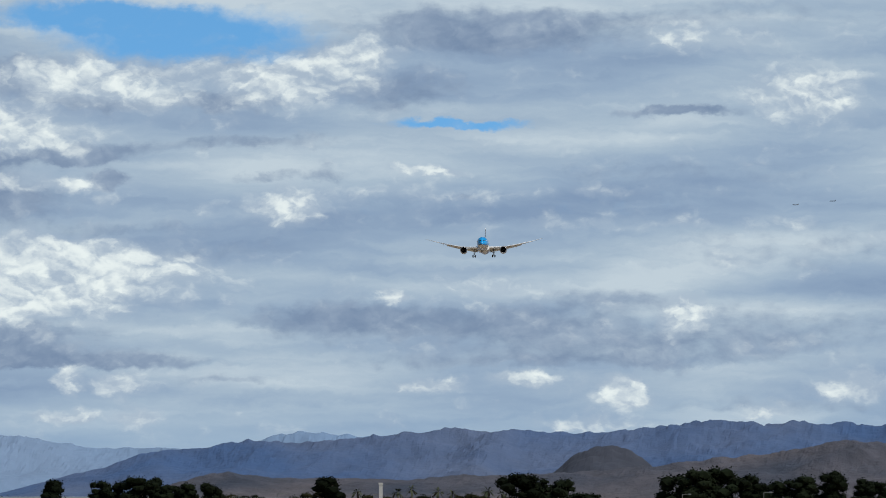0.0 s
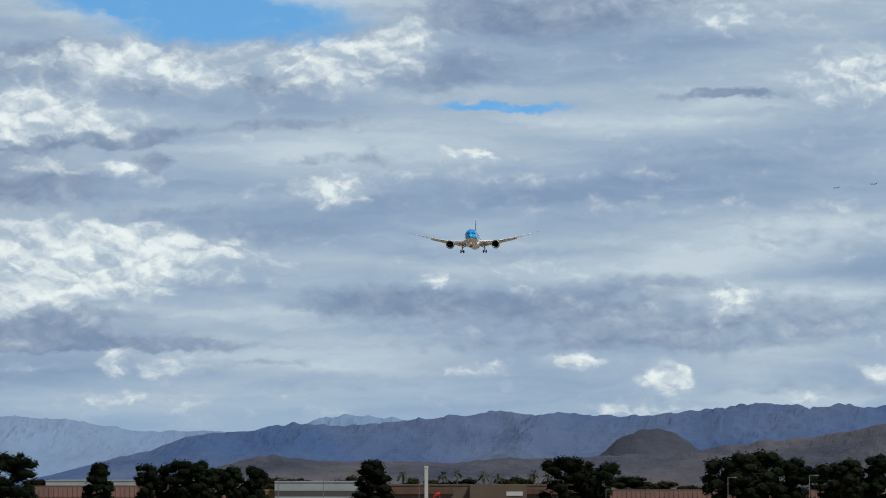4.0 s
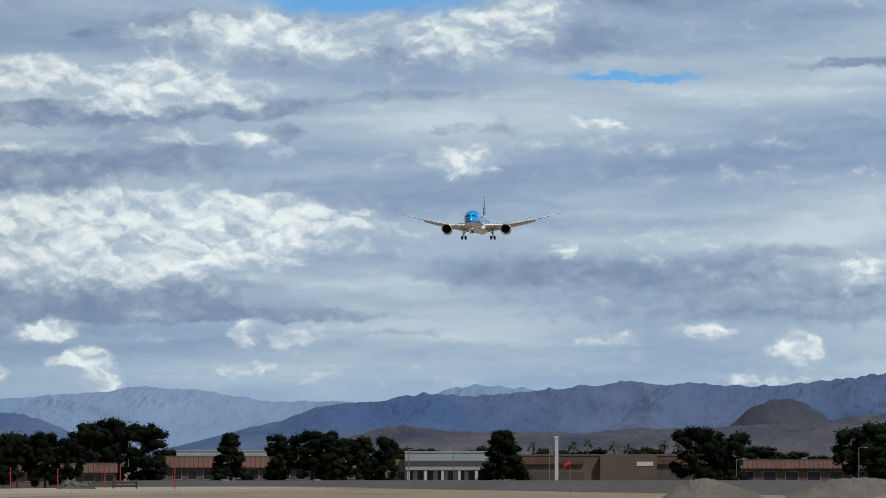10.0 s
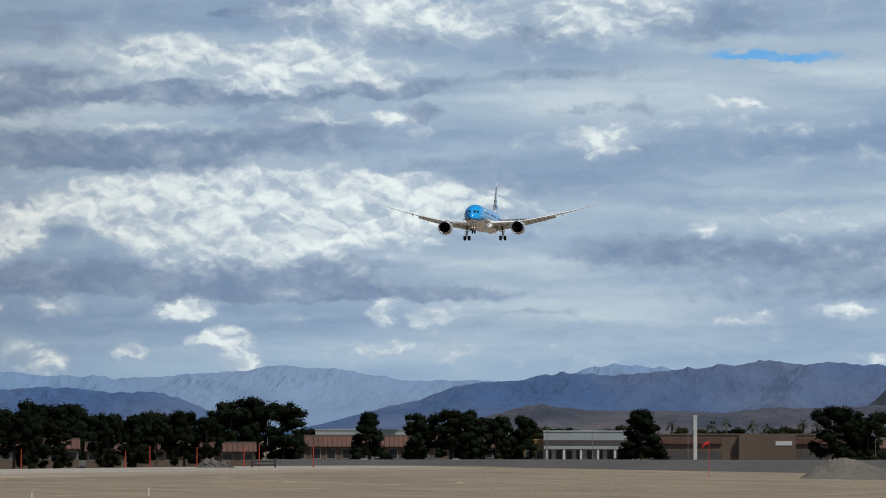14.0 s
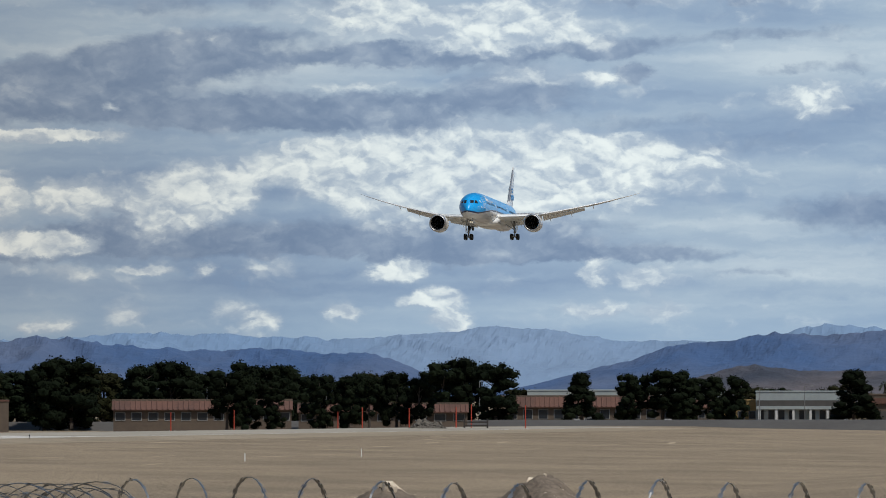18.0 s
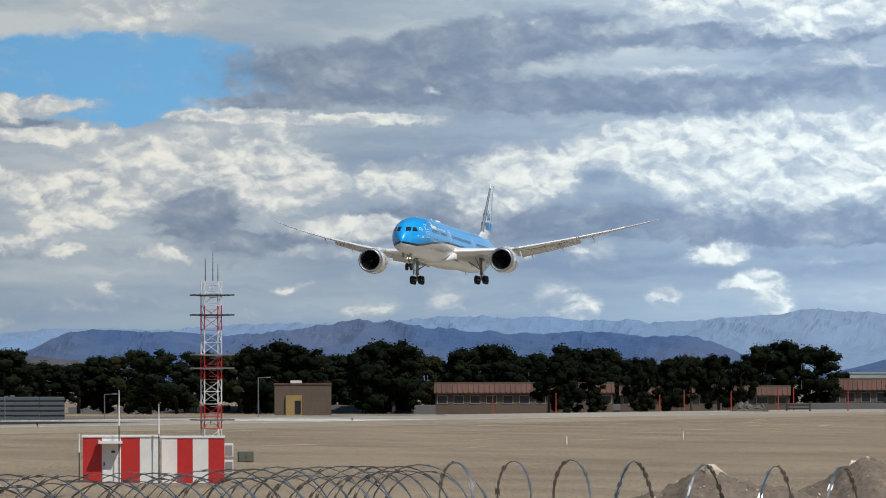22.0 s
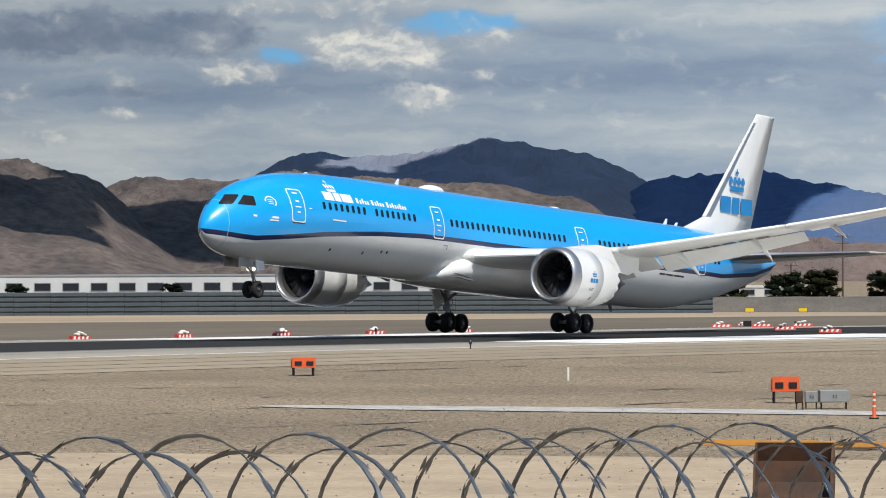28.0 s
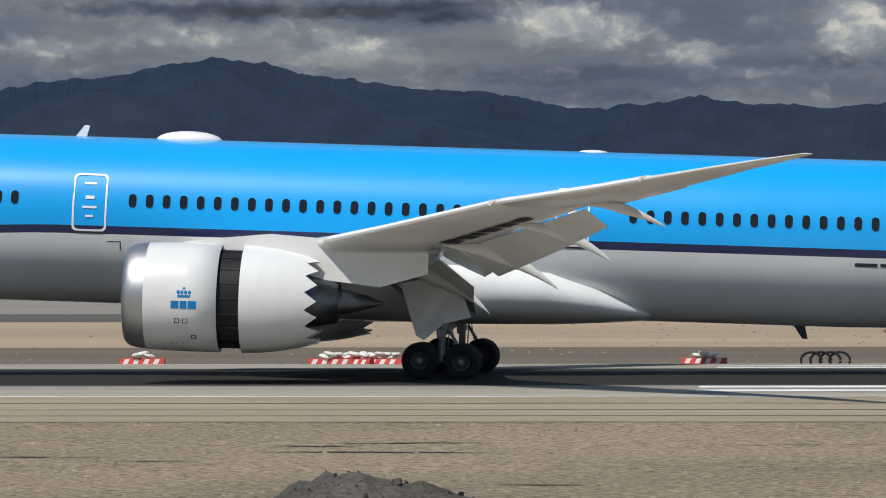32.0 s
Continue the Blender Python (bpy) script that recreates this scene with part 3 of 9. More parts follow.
# ---- materials ----
def material(name, color, rough=0.6, metal=0.0, grain=0.0, scale=5.0, bump=0.0, color2=None, scale2=0.6, coat=0.0, space="Object", stretch=(1, 1, 1), spread=0.0):
    """A surface with variation at two scales; color2 comes and goes at the larger one."""
    m = bpy.data.materials.new(name)
    m.use_nodes = True
    n, l = m.node_tree.nodes, m.node_tree.links
    b = n["Principled BSDF"]
    b.inputs["Roughness"].default_value = rough
    b.inputs["Metallic"].default_value = metal
    b.inputs["Coat Weight"].default_value = coat
    b.inputs["Coat Roughness"].default_value = 0.08
    if not grain and color2 is None and not spread:
        b.inputs["Base Color"].default_value = (*color, 1)
        return m
    tc = n.new("ShaderNodeTexCoord")
    mp = n.new("ShaderNodeMapping")
    mp.inputs["Scale"].default_value = stretch
    l.new(tc.outputs[space], mp.inputs[0])
    big = n.new("ShaderNodeTexNoise")
    big.inputs["Scale"].default_value = scale2
    big.inputs["Detail"].default_value = 5
    l.new(mp.outputs[0], big.inputs["Vector"])
    ramp = n.new("ShaderNodeValToRGB")
    ramp.color_ramp.elements[0].position, ramp.color_ramp.elements[1].position = 0.38, 0.66
    ramp.color_ramp.elements[0].color = (*color, 1)
    ramp.color_ramp.elements[1].color = (*(color2 or color), 1)
    l.new(big.outputs[0], ramp.inputs[0])
    fine = n.new("ShaderNodeTexNoise")
    fine.inputs["Scale"].default_value = scale
    fine.inputs["Detail"].default_value = 6
    fine.inputs["Roughness"].default_value = 0.65
    l.new(mp.outputs[0], fine.inputs["Vector"])
    rng = n.new("ShaderNodeMapRange")
    rng.inputs[1].default_value, rng.inputs[2].default_value = 0.25, 0.75
    rng.inputs[3].default_value, rng.inputs[4].default_value = 1 - grain, 1 + grain
    l.new(fine.outputs[0], rng.inputs[0])
    mul = n.new("ShaderNodeVectorMath")
    mul.operation = "SCALE"
    l.new(ramp.outputs[0], mul.inputs[0])
    l.new(rng.outputs[0], mul.inputs["Scale"])
    last = mul.outputs[0]
    if spread:
        info = n.new("ShaderNodeObjectInfo")
        r2 = n.new("ShaderNodeMapRange")
        r2.inputs[3].default_value, r2.inputs[4].default_value = 1 - spread, 1 + spread
        l.new(info.outputs["Random"], r2.inputs[0])
        m2 = n.new("ShaderNodeVectorMath")
        m2.operation = "SCALE"
        l.new(last, m2.inputs[0])
        l.new(r2.outputs[0], m2.inputs["Scale"])
        last = m2.outputs[0]
    l.new(last, b.inputs["Base Color"])
    if bump:
        bp = n.new("ShaderNodeBump")
        bp.inputs["Strength"].default_value = bump
        bp.inputs["Distance"].default_value = 0.05
        l.new(fine.outputs[0], bp.inputs["Height"])
        l.new(bp.outputs[0], b.inputs["Normal"])
    return m


M_SAND = material("tan_desert_gravel", (0.285, 0.225, 0.158), 0.95, grain=1.0, scale=6.0, bump=0.6, color2=(0.21, 0.167, 0.12), scale2=0.06, stretch=(0.8, 1, 1))
M_CONCRETE = material("pale_worn_concrete", (0.37, 0.335, 0.28), 0.85, grain=0.16, scale=2.2, color2=(0.3, 0.275, 0.23), scale2=0.12, stretch=(0.12, 1, 1))
M_SHOULDER = material("tan_shoulder_asphalt", (0.34, 0.28, 0.205), 0.9, grain=0.16, scale=2.5, color2=(0.285, 0.235, 0.172), scale2=0.15, stretch=(0.12, 1, 1))
M_WHITE_LINE = material("white_road_paint", (0.85, 0.84, 0.81), 0.7, grain=0.1, scale=3, color2=(0.68, 0.66, 0.62), scale2=0.4)

# ---- ground ----
MID = 185.2  # the runway's centre line
PROFILE_Y = [-4900, 0, 6, 20, 45, 86, 151.6, 162.4, MID, 208.1, 218.9, 250, 290, 420, 4900]
PROFILE_Z = [2.9, 2.9, 2.4, -1.0, -2.3, -1.65, -0.556, -0.15, 0.0, -0.15, -0.556, -1.2, -1.25, -0.8, -0.8]
FALL_X = [-4900, 230, 290, 350, 1450, 4900]
FALL_Z = [0.0, 0.0, -0.2, -0.35, -7.1, -7.1]


# the ground north of the runway lies lower, but for its east end
LOW_Y, LOW_Z = [-4900, 225, 275, 345, 600, 4900], [0.0, 0.0, -1.7, -1.7, -1.6, -1.6]
LOW_X, LOW_W = [-4900, 200, 400, 4900], [1.0, 1.0, 0.0, 0.0]
BREAK_X = sorted({*FALL_X, *LOW_X, *range(200, 400, 25), -3000, -1500, -800, -400, -200, -100, 0, 60, 120, 280, 500, 700, 900, 1100, 1300, 1700, 2200, 3000, 4000})
BREAK_Y = sorted({*PROFILE_Y, *LOW_Y, -3000, -1000, -300, -50, 120, 135, 240, 300, 400, 600, 900, 1400, 2000, 3000, 4000})


def ground_z(x, y):
    return float(np.interp(y, PROFILE_Y, PROFILE_Z) + np.interp(x, FALL_X, FALL_Z) + np.interp(y, LOW_Y, LOW_Z) * np.interp(x, LOW_X, LOW_W))


def strip(name, y0, y1, x0, x1, lift, mat, label, category="", kind="structure", xs=40):
    """A paved or painted strip on the ground."""
    ys = sorted({y0, y1, *[y for y in BREAK_Y if y0 < y < y1]})
    xx = sorted({x0, x1, *[x for x in BREAK_X if x0 < x < x1]})
    bm = bmesh.new()
    grid = [[bm.verts.new((x, y, ground_z(x, y) + lift)) for x in xx] for y in ys]
    for a, b in zip(grid, grid[1:]):
        for i in range(len(xx) - 1):
            bm.faces.new((a[i], a[i + 1], b[i + 1], b[i]))
    ob = part(name, bm, mat)
    return tagged(ob, label, category or name.split("_")[0], kind=kind)


def ground_sheet():
    xs, ys = BREAK_X, BREAK_Y
    bm = bmesh.new()
    grid = [[bm.verts.new((x, y, ground_z(x, y))) for x in xs] for y in ys]
    for a, b in zip(grid, grid[1:]):
        for i in range(len(xs) - 1):
            bm.faces.new((a[i], a[i + 1], b[i + 1], b[i]))
    return tagged(part("ground", bm, M_SAND), "tan desert sand and gravel, flat and bare", "ground", kind="structure")


ground_sheet()
strip("runway", 162.4, 208.1, -900, 1150, 0.02, M_CONCRETE, "pale concrete runway with black tyre rubber along its middle", "runway")
strip("pavement_1", 151.6, 162.4, -900, 1150, 0.02, M_SHOULDER, "tan paved runway shoulder with fine joints", "pavement")
strip("pavement_2", 208.1, 218.9, -900, 1150, 0.02, M_SHOULDER, "tan paved runway shoulder", "pavement")


def rubber_stain():
    """Tyre rubber: dense on the centre, breaking up into streaks at its edges and ends."""
    m = bpy.data.materials.new("black_tyre_rubber_marks")
    m.use_nodes = True
    n, l = m.node_tree.nodes, m.node_tree.links
    b = n["Principled BSDF"]
    b.inputs["Roughness"].default_value = 0.8
    tc = n.new("ShaderNodeTexCoord")
    mp = n.new("ShaderNodeMapping")
    mp.inputs["Scale"].default_value = (0.006, 1.3, 1)
    l.new(tc.outputs["Object"], mp.inputs[0])
    no = n.new("ShaderNodeTexNoise")
    no.inputs["Scale"].default_value, no.inputs["Detail"].default_value = 1.0, 5
    l.new(mp.outputs[0], no.inputs["Vector"])
    sep = n.new("ShaderNodeSeparateXYZ")
    l.new(tc.outputs["Object"], sep.inputs[0])
    off = n.new("ShaderNodeMath")
    off.operation = "SUBTRACT"
    l.new(sep.outputs[1], off.inputs[0])
    off.inputs[1].default_value = MID
    ab = n.new("ShaderNodeMath")
    ab.operation = "ABSOLUTE"
    l.new(off.outputs[0], ab.inputs[0])
    fade = n.new("ShaderNodeMapRange")
    l.new(ab.outputs[0], fade.inputs[0])
    for k, q in ((1, 7.5), (2, 14.0), (3, 1.0), (4, 0.0)):
        fade.inputs[k].default_value = q
    add = n.new("ShaderNodeMath")
    add.operation = "ADD"
    l.new(fade.outputs[0], add.inputs[0])
    l.new(no.outputs[0], add.inputs[1])
    ramp = n.new("ShaderNodeValToRGB")
    ramp.color_ramp.elements[0].position, ramp.color_ramp.elements[0].color = 0.62, (0.33, 0.305, 0.27, 1)
    ramp.color_ramp.elements[1].position, ramp.color_ramp.elements[1].color = 1.15 / 1.25, (0.032, 0.031, 0.03, 1)
    l.new(add.outputs[0], ramp.inputs[0])
    l.new(ramp.outputs[0], b.inputs["Base Color"])
    return m


M_RUBBER = rubber_stain()
M_SEAL = material("dark_joint_sealer", (0.06, 0.055, 0.05), 0.9, grain=0.3, scale=0.6)
strip("runway_rubber", MID - 14, MID + 14, -300, 560, 0.026, M_RUBBER, "black tyre rubber worn into the runway", "tyre marks")


def line_on(name, y, wide, x0, x1, mat, label, lift=0.03):
    return strip(name, y - wide / 2, y + wide / 2, x0, x1, lift, mat, label, "marking")


for y in (162.9, 207.6):
    line_on("trim_edge_line", y, 0.45, -900, 1150, M_WHITE_LINE, "white painted line along the runway edge")
for y in (154.0, 156.6, 159.5, 210.8, 214.5):
    line_on("trim_joint", y, 0.12, -900, 1150, M_SEAL, "dark sealed joint in the pavement")
for y in (166.2, 169.9, 173.6, 196.8, 200.5, 204.2):
    line_on("trim_joint", y, 0.05, -900, 1150, M_SEAL, "dark sealed joint in the pavement")
# painted bars of the touchdown zone, the aiming point and the threshold
for s in (1, -1):
    for x0, x1 in ((-4.4, 18.9), (145, 172), (446, 480)):
        for d, w in ((17.2, 1.8), (13.5, 1.8)):
            line_on("touchdown_bar", MID + s * d, w, x0, x1, M_WHITE_LINE, "white touchdown zone bar painted on the runway", 0.034)
    line_on("aiming_block", MID + s * 15.7, 9.0, 265, 312, M_WHITE_LINE, "broad white aiming point block on the runway", 0.034)
    for k in range(6):
        line_on("threshold_stripe", MID + s * (3.5 + 3.4 * k), 1.75, 600, 648, M_WHITE_LINE, "white threshold stripe painted on the runway", 0.034)
# strips beyond the far shoulder and a worn track to the fence
M_TAN = material("pale_tan_packed_dirt", (0.4, 0.31, 0.22), 0.95, grain=0.2, scale=1.2, color2=(0.33, 0.26, 0.185), scale2=0.05, stretch=(0.1, 1, 1))
M_SERVICE = material("grey_brown_graded_dirt", (0.17, 0.142, 0.11), 0.95, grain=0.25, scale=1.0, color2=(0.135, 0.114, 0.09), scale2=0.05, stretch=(0.1, 1, 1))
M_APRON = material("pale_apron_concrete", (0.26, 0.24, 0.215), 0.9, grain=0.15, scale=0.5, color2=(0.22, 0.205, 0.185), scale2=0.03, stretch=(0.2, 1, 1))
M_GREYBAND = material("grey_taxiway_asphalt", (0.13, 0.12, 0.11), 0.9, grain=0.2, scale=1.0, color2=(0.1, 0.095, 0.09), scale2=0.05, stretch=(0.1, 1, 1))
strip("track", 92, 151, 273.6, 275.6, 0.03, M_TAN, "pale worn dirt track across the gravel", "track")
strip("ground_service", 224, 372, -900, 1000, 0.02, M_SERVICE, "grey-brown graded ground beyond the runway", "ground")
strip("ground_north", 372, 486, -900, 1000, 0.02, M_TAN, "pale tan packed dirt between the taxiways", "ground")
strip("taxiway_1", 486, 542, -900, 1000, 0.03, M_GREYBAND, "dark grey asphalt taxiway", "taxiway")
strip("apron", 542, 720, -900, 1000, 0.03, M_APRON, "pale concrete airport apron", "apron")

# ---- airliner ----
M_BLUE = material("sky_blue_gloss_paint", (0.0, 0.37, 0.86), 0.32, coat=0.6, grain=0.03, scale=0.8, color2=(0.0, 0.355, 0.83), scale2=0.15)
M_NAVY = material("navy_gloss_paint", (0.004, 0.012, 0.07), 0.3, coat=0.5)
M_WHITE = material("white_gloss_paint", (0.79, 0.79, 0.78), 0.3, coat=0.5, grain=0.03, scale=1.2, color2=(0.74, 0.74, 0.725), scale2=0.25)
M_WING = material("pale_grey_wing_paint", (0.7, 0.7, 0.68), 0.38, coat=0.3, grain=0.05, scale=1.5, color2=(0.63, 0.63, 0.61), scale2=0.3, stretch=(1, 0.4, 1))
M_LOGO = material("logo_blue_paint", (0.0, 0.2, 0.5), 0.35)
M_TITLE = material("white_lettering_paint", (0.82, 0.82, 0.82), 0.35)
M_INK = material("black_lettering_paint", (0.03, 0.03, 0.035), 0.5)
M_SILVER = material("brushed_aluminium", (0.5, 0.5, 0.51), 0.46, 1.0, grain=0.06, scale=3, color2=(0.52, 0.52, 0.53), scale2=0.7)
M_STEEL = material("grey_gear_steel", (0.3, 0.3, 0.3), 0.42, 0.6, grain=0.15, scale=6, color2=(0.2, 0.2, 0.2), scale2=1.5)
M_DARK = material("dark_duct_lining", (0.02, 0.02, 0.022), 0.6, grain=0.2, scale=8, color2=(0.035, 0.035, 0.035))
M_BLADE = material("titanium_fan_blade", (0.16, 0.16, 0.17), 0.3, 0.9)
M_CORE = material("heat_stained_metal", (0.13, 0.15, 0.17), 0.32, 0.9, grain=0.15, scale=4, color2=(0.08, 0.085, 0.1), scale2=1)
M_PANE = material("dark_cabin_glass", (0.012, 0.012, 0.014), 0.08)
M_COCKPIT = material("dark_flight_deck_glass", (0.02, 0.014, 0.012), 0.25)
M_TYRE = material("black_tyre_rubber", (0.013, 0.013, 0.013), 0.85, grain=0.2, scale=12)
M_RIM = material("dull_grey_wheel_metal", (0.05, 0.05, 0.053), 0.45, 0.6, grain=0.15, scale=6)
M_LAMP = bpy.data.materials.new("landing_lamp")
M_LAMP.use_nodes = True
M_LAMP.node_tree.nodes["Principled BSDF"].inputs["Emission Color"].default_value = (1.0, 0.85, 0.6, 1)
M_LAMP.node_tree.nodes["Principled BSDF"].inputs["Emission Strength"].default_value = 2.0

HULL_U = [-34.2, -33.4, -31.9, -29.2, -26.5, -24.2, -22, -19.5, -17, -14, -10, 14, 18, 21.4, 24, 26.3, 28, 29.4, 30.9, 31.9, 32.7, 33.3, 33.8, 34.15, 34.35]
HULL_TOP = [6.75, 6.95, 7.3, 7.75, 8.0, 8.12, 8.18, 8.2, 8.2, 8.2, 8.2, 8.2, 8.19, 8.14, 8.07, 7.9, 7.68, 7.36, 6.87, 6.44, 5.95, 5.45, 4.92, 4.4, 3.86]
HULL_LOW = [6.3, 5.8, 5.22, 4.42, 3.75, 3.2, 2.8, 2.45, 2.28, 2.2, 2.2, 2.2, 2.2, 2.18, 2.15, 2.14, 2.17, 2.22, 2.32, 2.45, 2.63, 2.85, 3.12, 3.45, 3.8]
HULL_SIDE = [0.2, 0.42, 0.72, 1.2, 1.62, 1.96, 2.25, 2.5, 2.68, 2.8, 2.885, 2.885, 2.885, 2.885, 2.86, 2.78, 2.62, 2.4, 2.04, 1.68, 1.3, 0.95, 0.62, 0.32, 0.04]
BAND_U = [-34.2, -30, -24, -15, 5, 14.5, 19.5, 25.25, 29, 31.3, 34.35]
BAND_TOP = [6.5, 5.6, 5.08, 5.0, 5.0, 4.98, 4.76, 4.3, 3.86, 3.62, 3.86]


def hull(u):
    return (float(np.interp(u, HULL_U, HULL_TOP)), float(np.interp(u, HULL_U, HULL_LOW)), float(np.interp(u, HULL_U, HULL_SIDE)))


def skin(u, w, out=0.0):
    """How far the hull reaches sideways at that place and height."""
    top, low, side = hull(u)
    c, h = (top + low) / 2, (top - low) / 2
    return side * math.sqrt(max(0.0, 1 - ((w - c) / h) ** 2)) + out


def hull_rings(lower, upper):
    """Rings of the hull between two heights, each a function of the place along it."""
    us = sorted({*HULL_U, *np.linspace(-33, 33, 67).round(2).tolist()})
    rings = []
    for u in us:
        top, low, side = hull(u)
        c, h = (top + low) / 2, (top - low) / 2
        a0 = math.asin(max(-1, min(1, (lower(u, low) - c) / h)))
        a1 = math.asin(max(-1, min(1, (upper(u, top) - c) / h)))
        rings.append([(side * math.cos(a0 + (a1 - a0) * k / 12), u, c + h * math.sin(a0 + (a1 - a0) * k / 12)) for k in range(13)])
    return rings


def hull_shell(name, lower, upper, mat, parent, label=""):
    """Both sides of the hull between two heights; the halves meet at the crown or the keel."""
    bm = bmesh.new()
    rings = hull_rings(lower, upper)
    for s in (1, -1):
        loft(bm, [[Vector((u, s * v, w)) for v, u, w in ring] for ring in rings], False, False)
    bmesh.ops.remove_doubles(bm, verts=bm.verts, dist=0.0005)
    bmesh.ops.recalc_face_normals(bm, faces=bm.faces)
    return part(name, bm, mat, parent, label, smooth=True)


def band_top(u):
    return float(np.interp(u, BAND_U, BAND_TOP))


def on_skin(bm, outline, out=0.012, side=1):
    """A flat painted shape on the hull's side: outline in place along and height."""
    vs = [bm.verts.new((u, side * skin(u, w, out), w)) for u, w in outline]
    bm.faces.new(vs if side > 0 else vs[::-1])
    return bm


def bar_on_skin(bm, u0, u1, w0, w1, side=1, out=0.012, lean=0.0):
    n = max(1, round(abs(w1 - w0) / 0.25))
    for k in range(n):
        a, b = w0 + (w1 - w0) * k / n, w0 + (w1 - w0) * (k + 1) / n
        on_skin(bm, [(u0 - lean * (a - w0), a), (u1 - lean * (a - w0), a), (u1 - lean * (b - w0), b), (u0 - lean * (b - w0), b)], out, side)
    return bm


def disc_on(bm, place, ru, rw, seg=14):
    vs = [bm.verts.new(place(ru * math.cos(2 * math.pi * k / seg), rw * math.sin(2 * math.pi * k / seg))) for k in range(seg)]
    bm.faces.new(vs)


def rounded(w, h, r, n=4):
    pts = []
    for cx, cy, a0 in ((w / 2 - r, h / 2 - r, 0), (-w / 2 + r, h / 2 - r, 90), (-w / 2 + r, -h / 2 + r, 180), (w / 2 - r, -h / 2 + r, 270)):
        for k in range(n + 1):
            a = radians(a0 + 90 * k / n)
            pts.append((cx + r * math.cos(a), cy + r * math.sin(a)))
    return pts


def hull_door(parent, u, side, w_mid=5.83, high=1.92, wide=1.08):
    """A cabin door: panel, pale outline, dark sill, handle and small pane."""
    pts = rounded(wide, high, 0.16, 3)
    def ribbon(bm, grow, out):
        inner = [(u + x, w_mid + y) for x, y in pts]
        outer = [(u + x * (1 + grow / wide * 2), w_mid + y * (1 + grow / high * 2)) for x, y in pts]
        # follow the curve of the hull on the long sides
        def dense(p):
            q = []
            for a, b in zip(p, p[1:] + p[:1]):
                n = max(1, round(abs(b[1] - a[1]) / 0.3))
                q += [(a[0] + (b[0] - a[0]) * k / n, a[1] + (b[1] - a[1]) * k / n) for k in range(n)]
            return q
        i, o = dense(inner), dense(outer)
        vi = [bm.verts.new((a, side * skin(a, b, out), b)) for a, b in i]
        vo = [bm.verts.new((a, side * skin(a, b, out), b)) for a, b in o]
        for k in range(len(vi)):
            j = (k + 1) % len(vi)
            bm.faces.new((vi[k], vi[j], vo[j], vo[k]))
        return bm
    door = part("cabin_door", ribbon(bmesh.new(), 0.07, 0.02), M_TITLE, parent, "white outline of a cabin door")
    bm = bmesh.new()
    bar_on_skin(bm, u - wide / 2, u + wide / 2, w_mid - high / 2 - 0.14, w_mid - high / 2 - 0.06, side, 0.02)
    part("door_sill", bm, M_INK, door)
    bm = bmesh.new()
    for du, w0, w1 in ((0.22, 6.45, 6.53), (0.16, 5.93, 6.05), (0.26, 5.6, 5.68), (0.14, 5.28, 5.36)):
        bar_on_skin(bm, u - du, u + du, w0, w1, side, 0.022)
    tagged(part("door_marking", bm, M_TITLE, door), kind="stuff")
    return door


def crown_shapes(bm, place, s):
    """Four discs over a bar with a small cross on top."""
    for k in range(4):
        disc_on(bm, lambda a, b: place(-0.72 * s + 0.48 * s * k + a, 0.42 * s + b), 0.2 * s, 0.25 * s)
    for a0, a1, b0, b1 in ((-0.8, 0.8, -0.22, 0.08), (-0.06, 0.06, 0.72, 1.15), (-0.2, 0.2, 0.88, 1.0)):
        bm.faces.new([bm.verts.new(place(a * s, b * s)) for a, b in ((a0, b0), (a1, b0), (a1, b1), (a0, b1))])


WING_V = [0.0, 3.0, 6.0, 9.0, 10.5, 14.0, 19.0, 23.0, 25.5, 27.5, 29.0, 30.0]
WING_LE = [11.6, 9.4, 7.15, 4.9, 3.8, 1.15, -2.75, -5.85, -7.85, -9.75, -11.3, -12.5]
WING_TE = [-1.3, -1.3, -1.35, -1.5, -2.0, -3.75, -6.2, -8.3, -9.7, -11.0, -12.1, -12.85]
WING_W = [3.85, 4.0, 4.22, 4.5, 4.7, 5.5, 6.75, 7.85, 8.6, 9.25, 9.75, 10.1]
WING_T = [1.55, 1.35, 1.0, 0.72, 0.62, 0.5, 0.36, 0.27, 0.22, 0.16, 0.1, 0.04]


def wing_at(v):
    return [float(np.interp(abs(v), WING_V, q)) for q in (WING_LE, WING_TE, WING_W, WING_T)]


def wing_section(v, side, cut=1.0):
    """An aerofoil ring at v, from the nose of the wing to a share of its depth."""
    le, te, w, t = wing_at(v)
    chord = le - te
    pts = []
    xs = [0, 0.01, 0.03, 0.08, 0.16, 0.3, 0.45, 0.6, 0.75, 0.88, 1.0]
    prof = [0, 0.17, 0.29, 0.42, 0.49, 0.5, 0.46, 0.37, 0.24, 0.12, 0.015]
    xs = [x * cut for x in xs]
    hs = [float(np.interp(x, [q / cut * cut for q in (0, 0.01, 0.03, 0.08, 0.16, 0.3, 0.45, 0.6, 0.75, 0.88, 1.0)], prof)) for x in xs]
    for x, h in zip(xs, hs):
        pts.append(Vector((le - x * chord, side * v, w + h * t * 1.05 - 0.05 * t)))
    for x, h in list(zip(xs, hs))[:0:-1]:
        pts.append(Vector((le - x * chord, side * v, w - h * t * 0.85 - 0.05 * t)))
    return pts


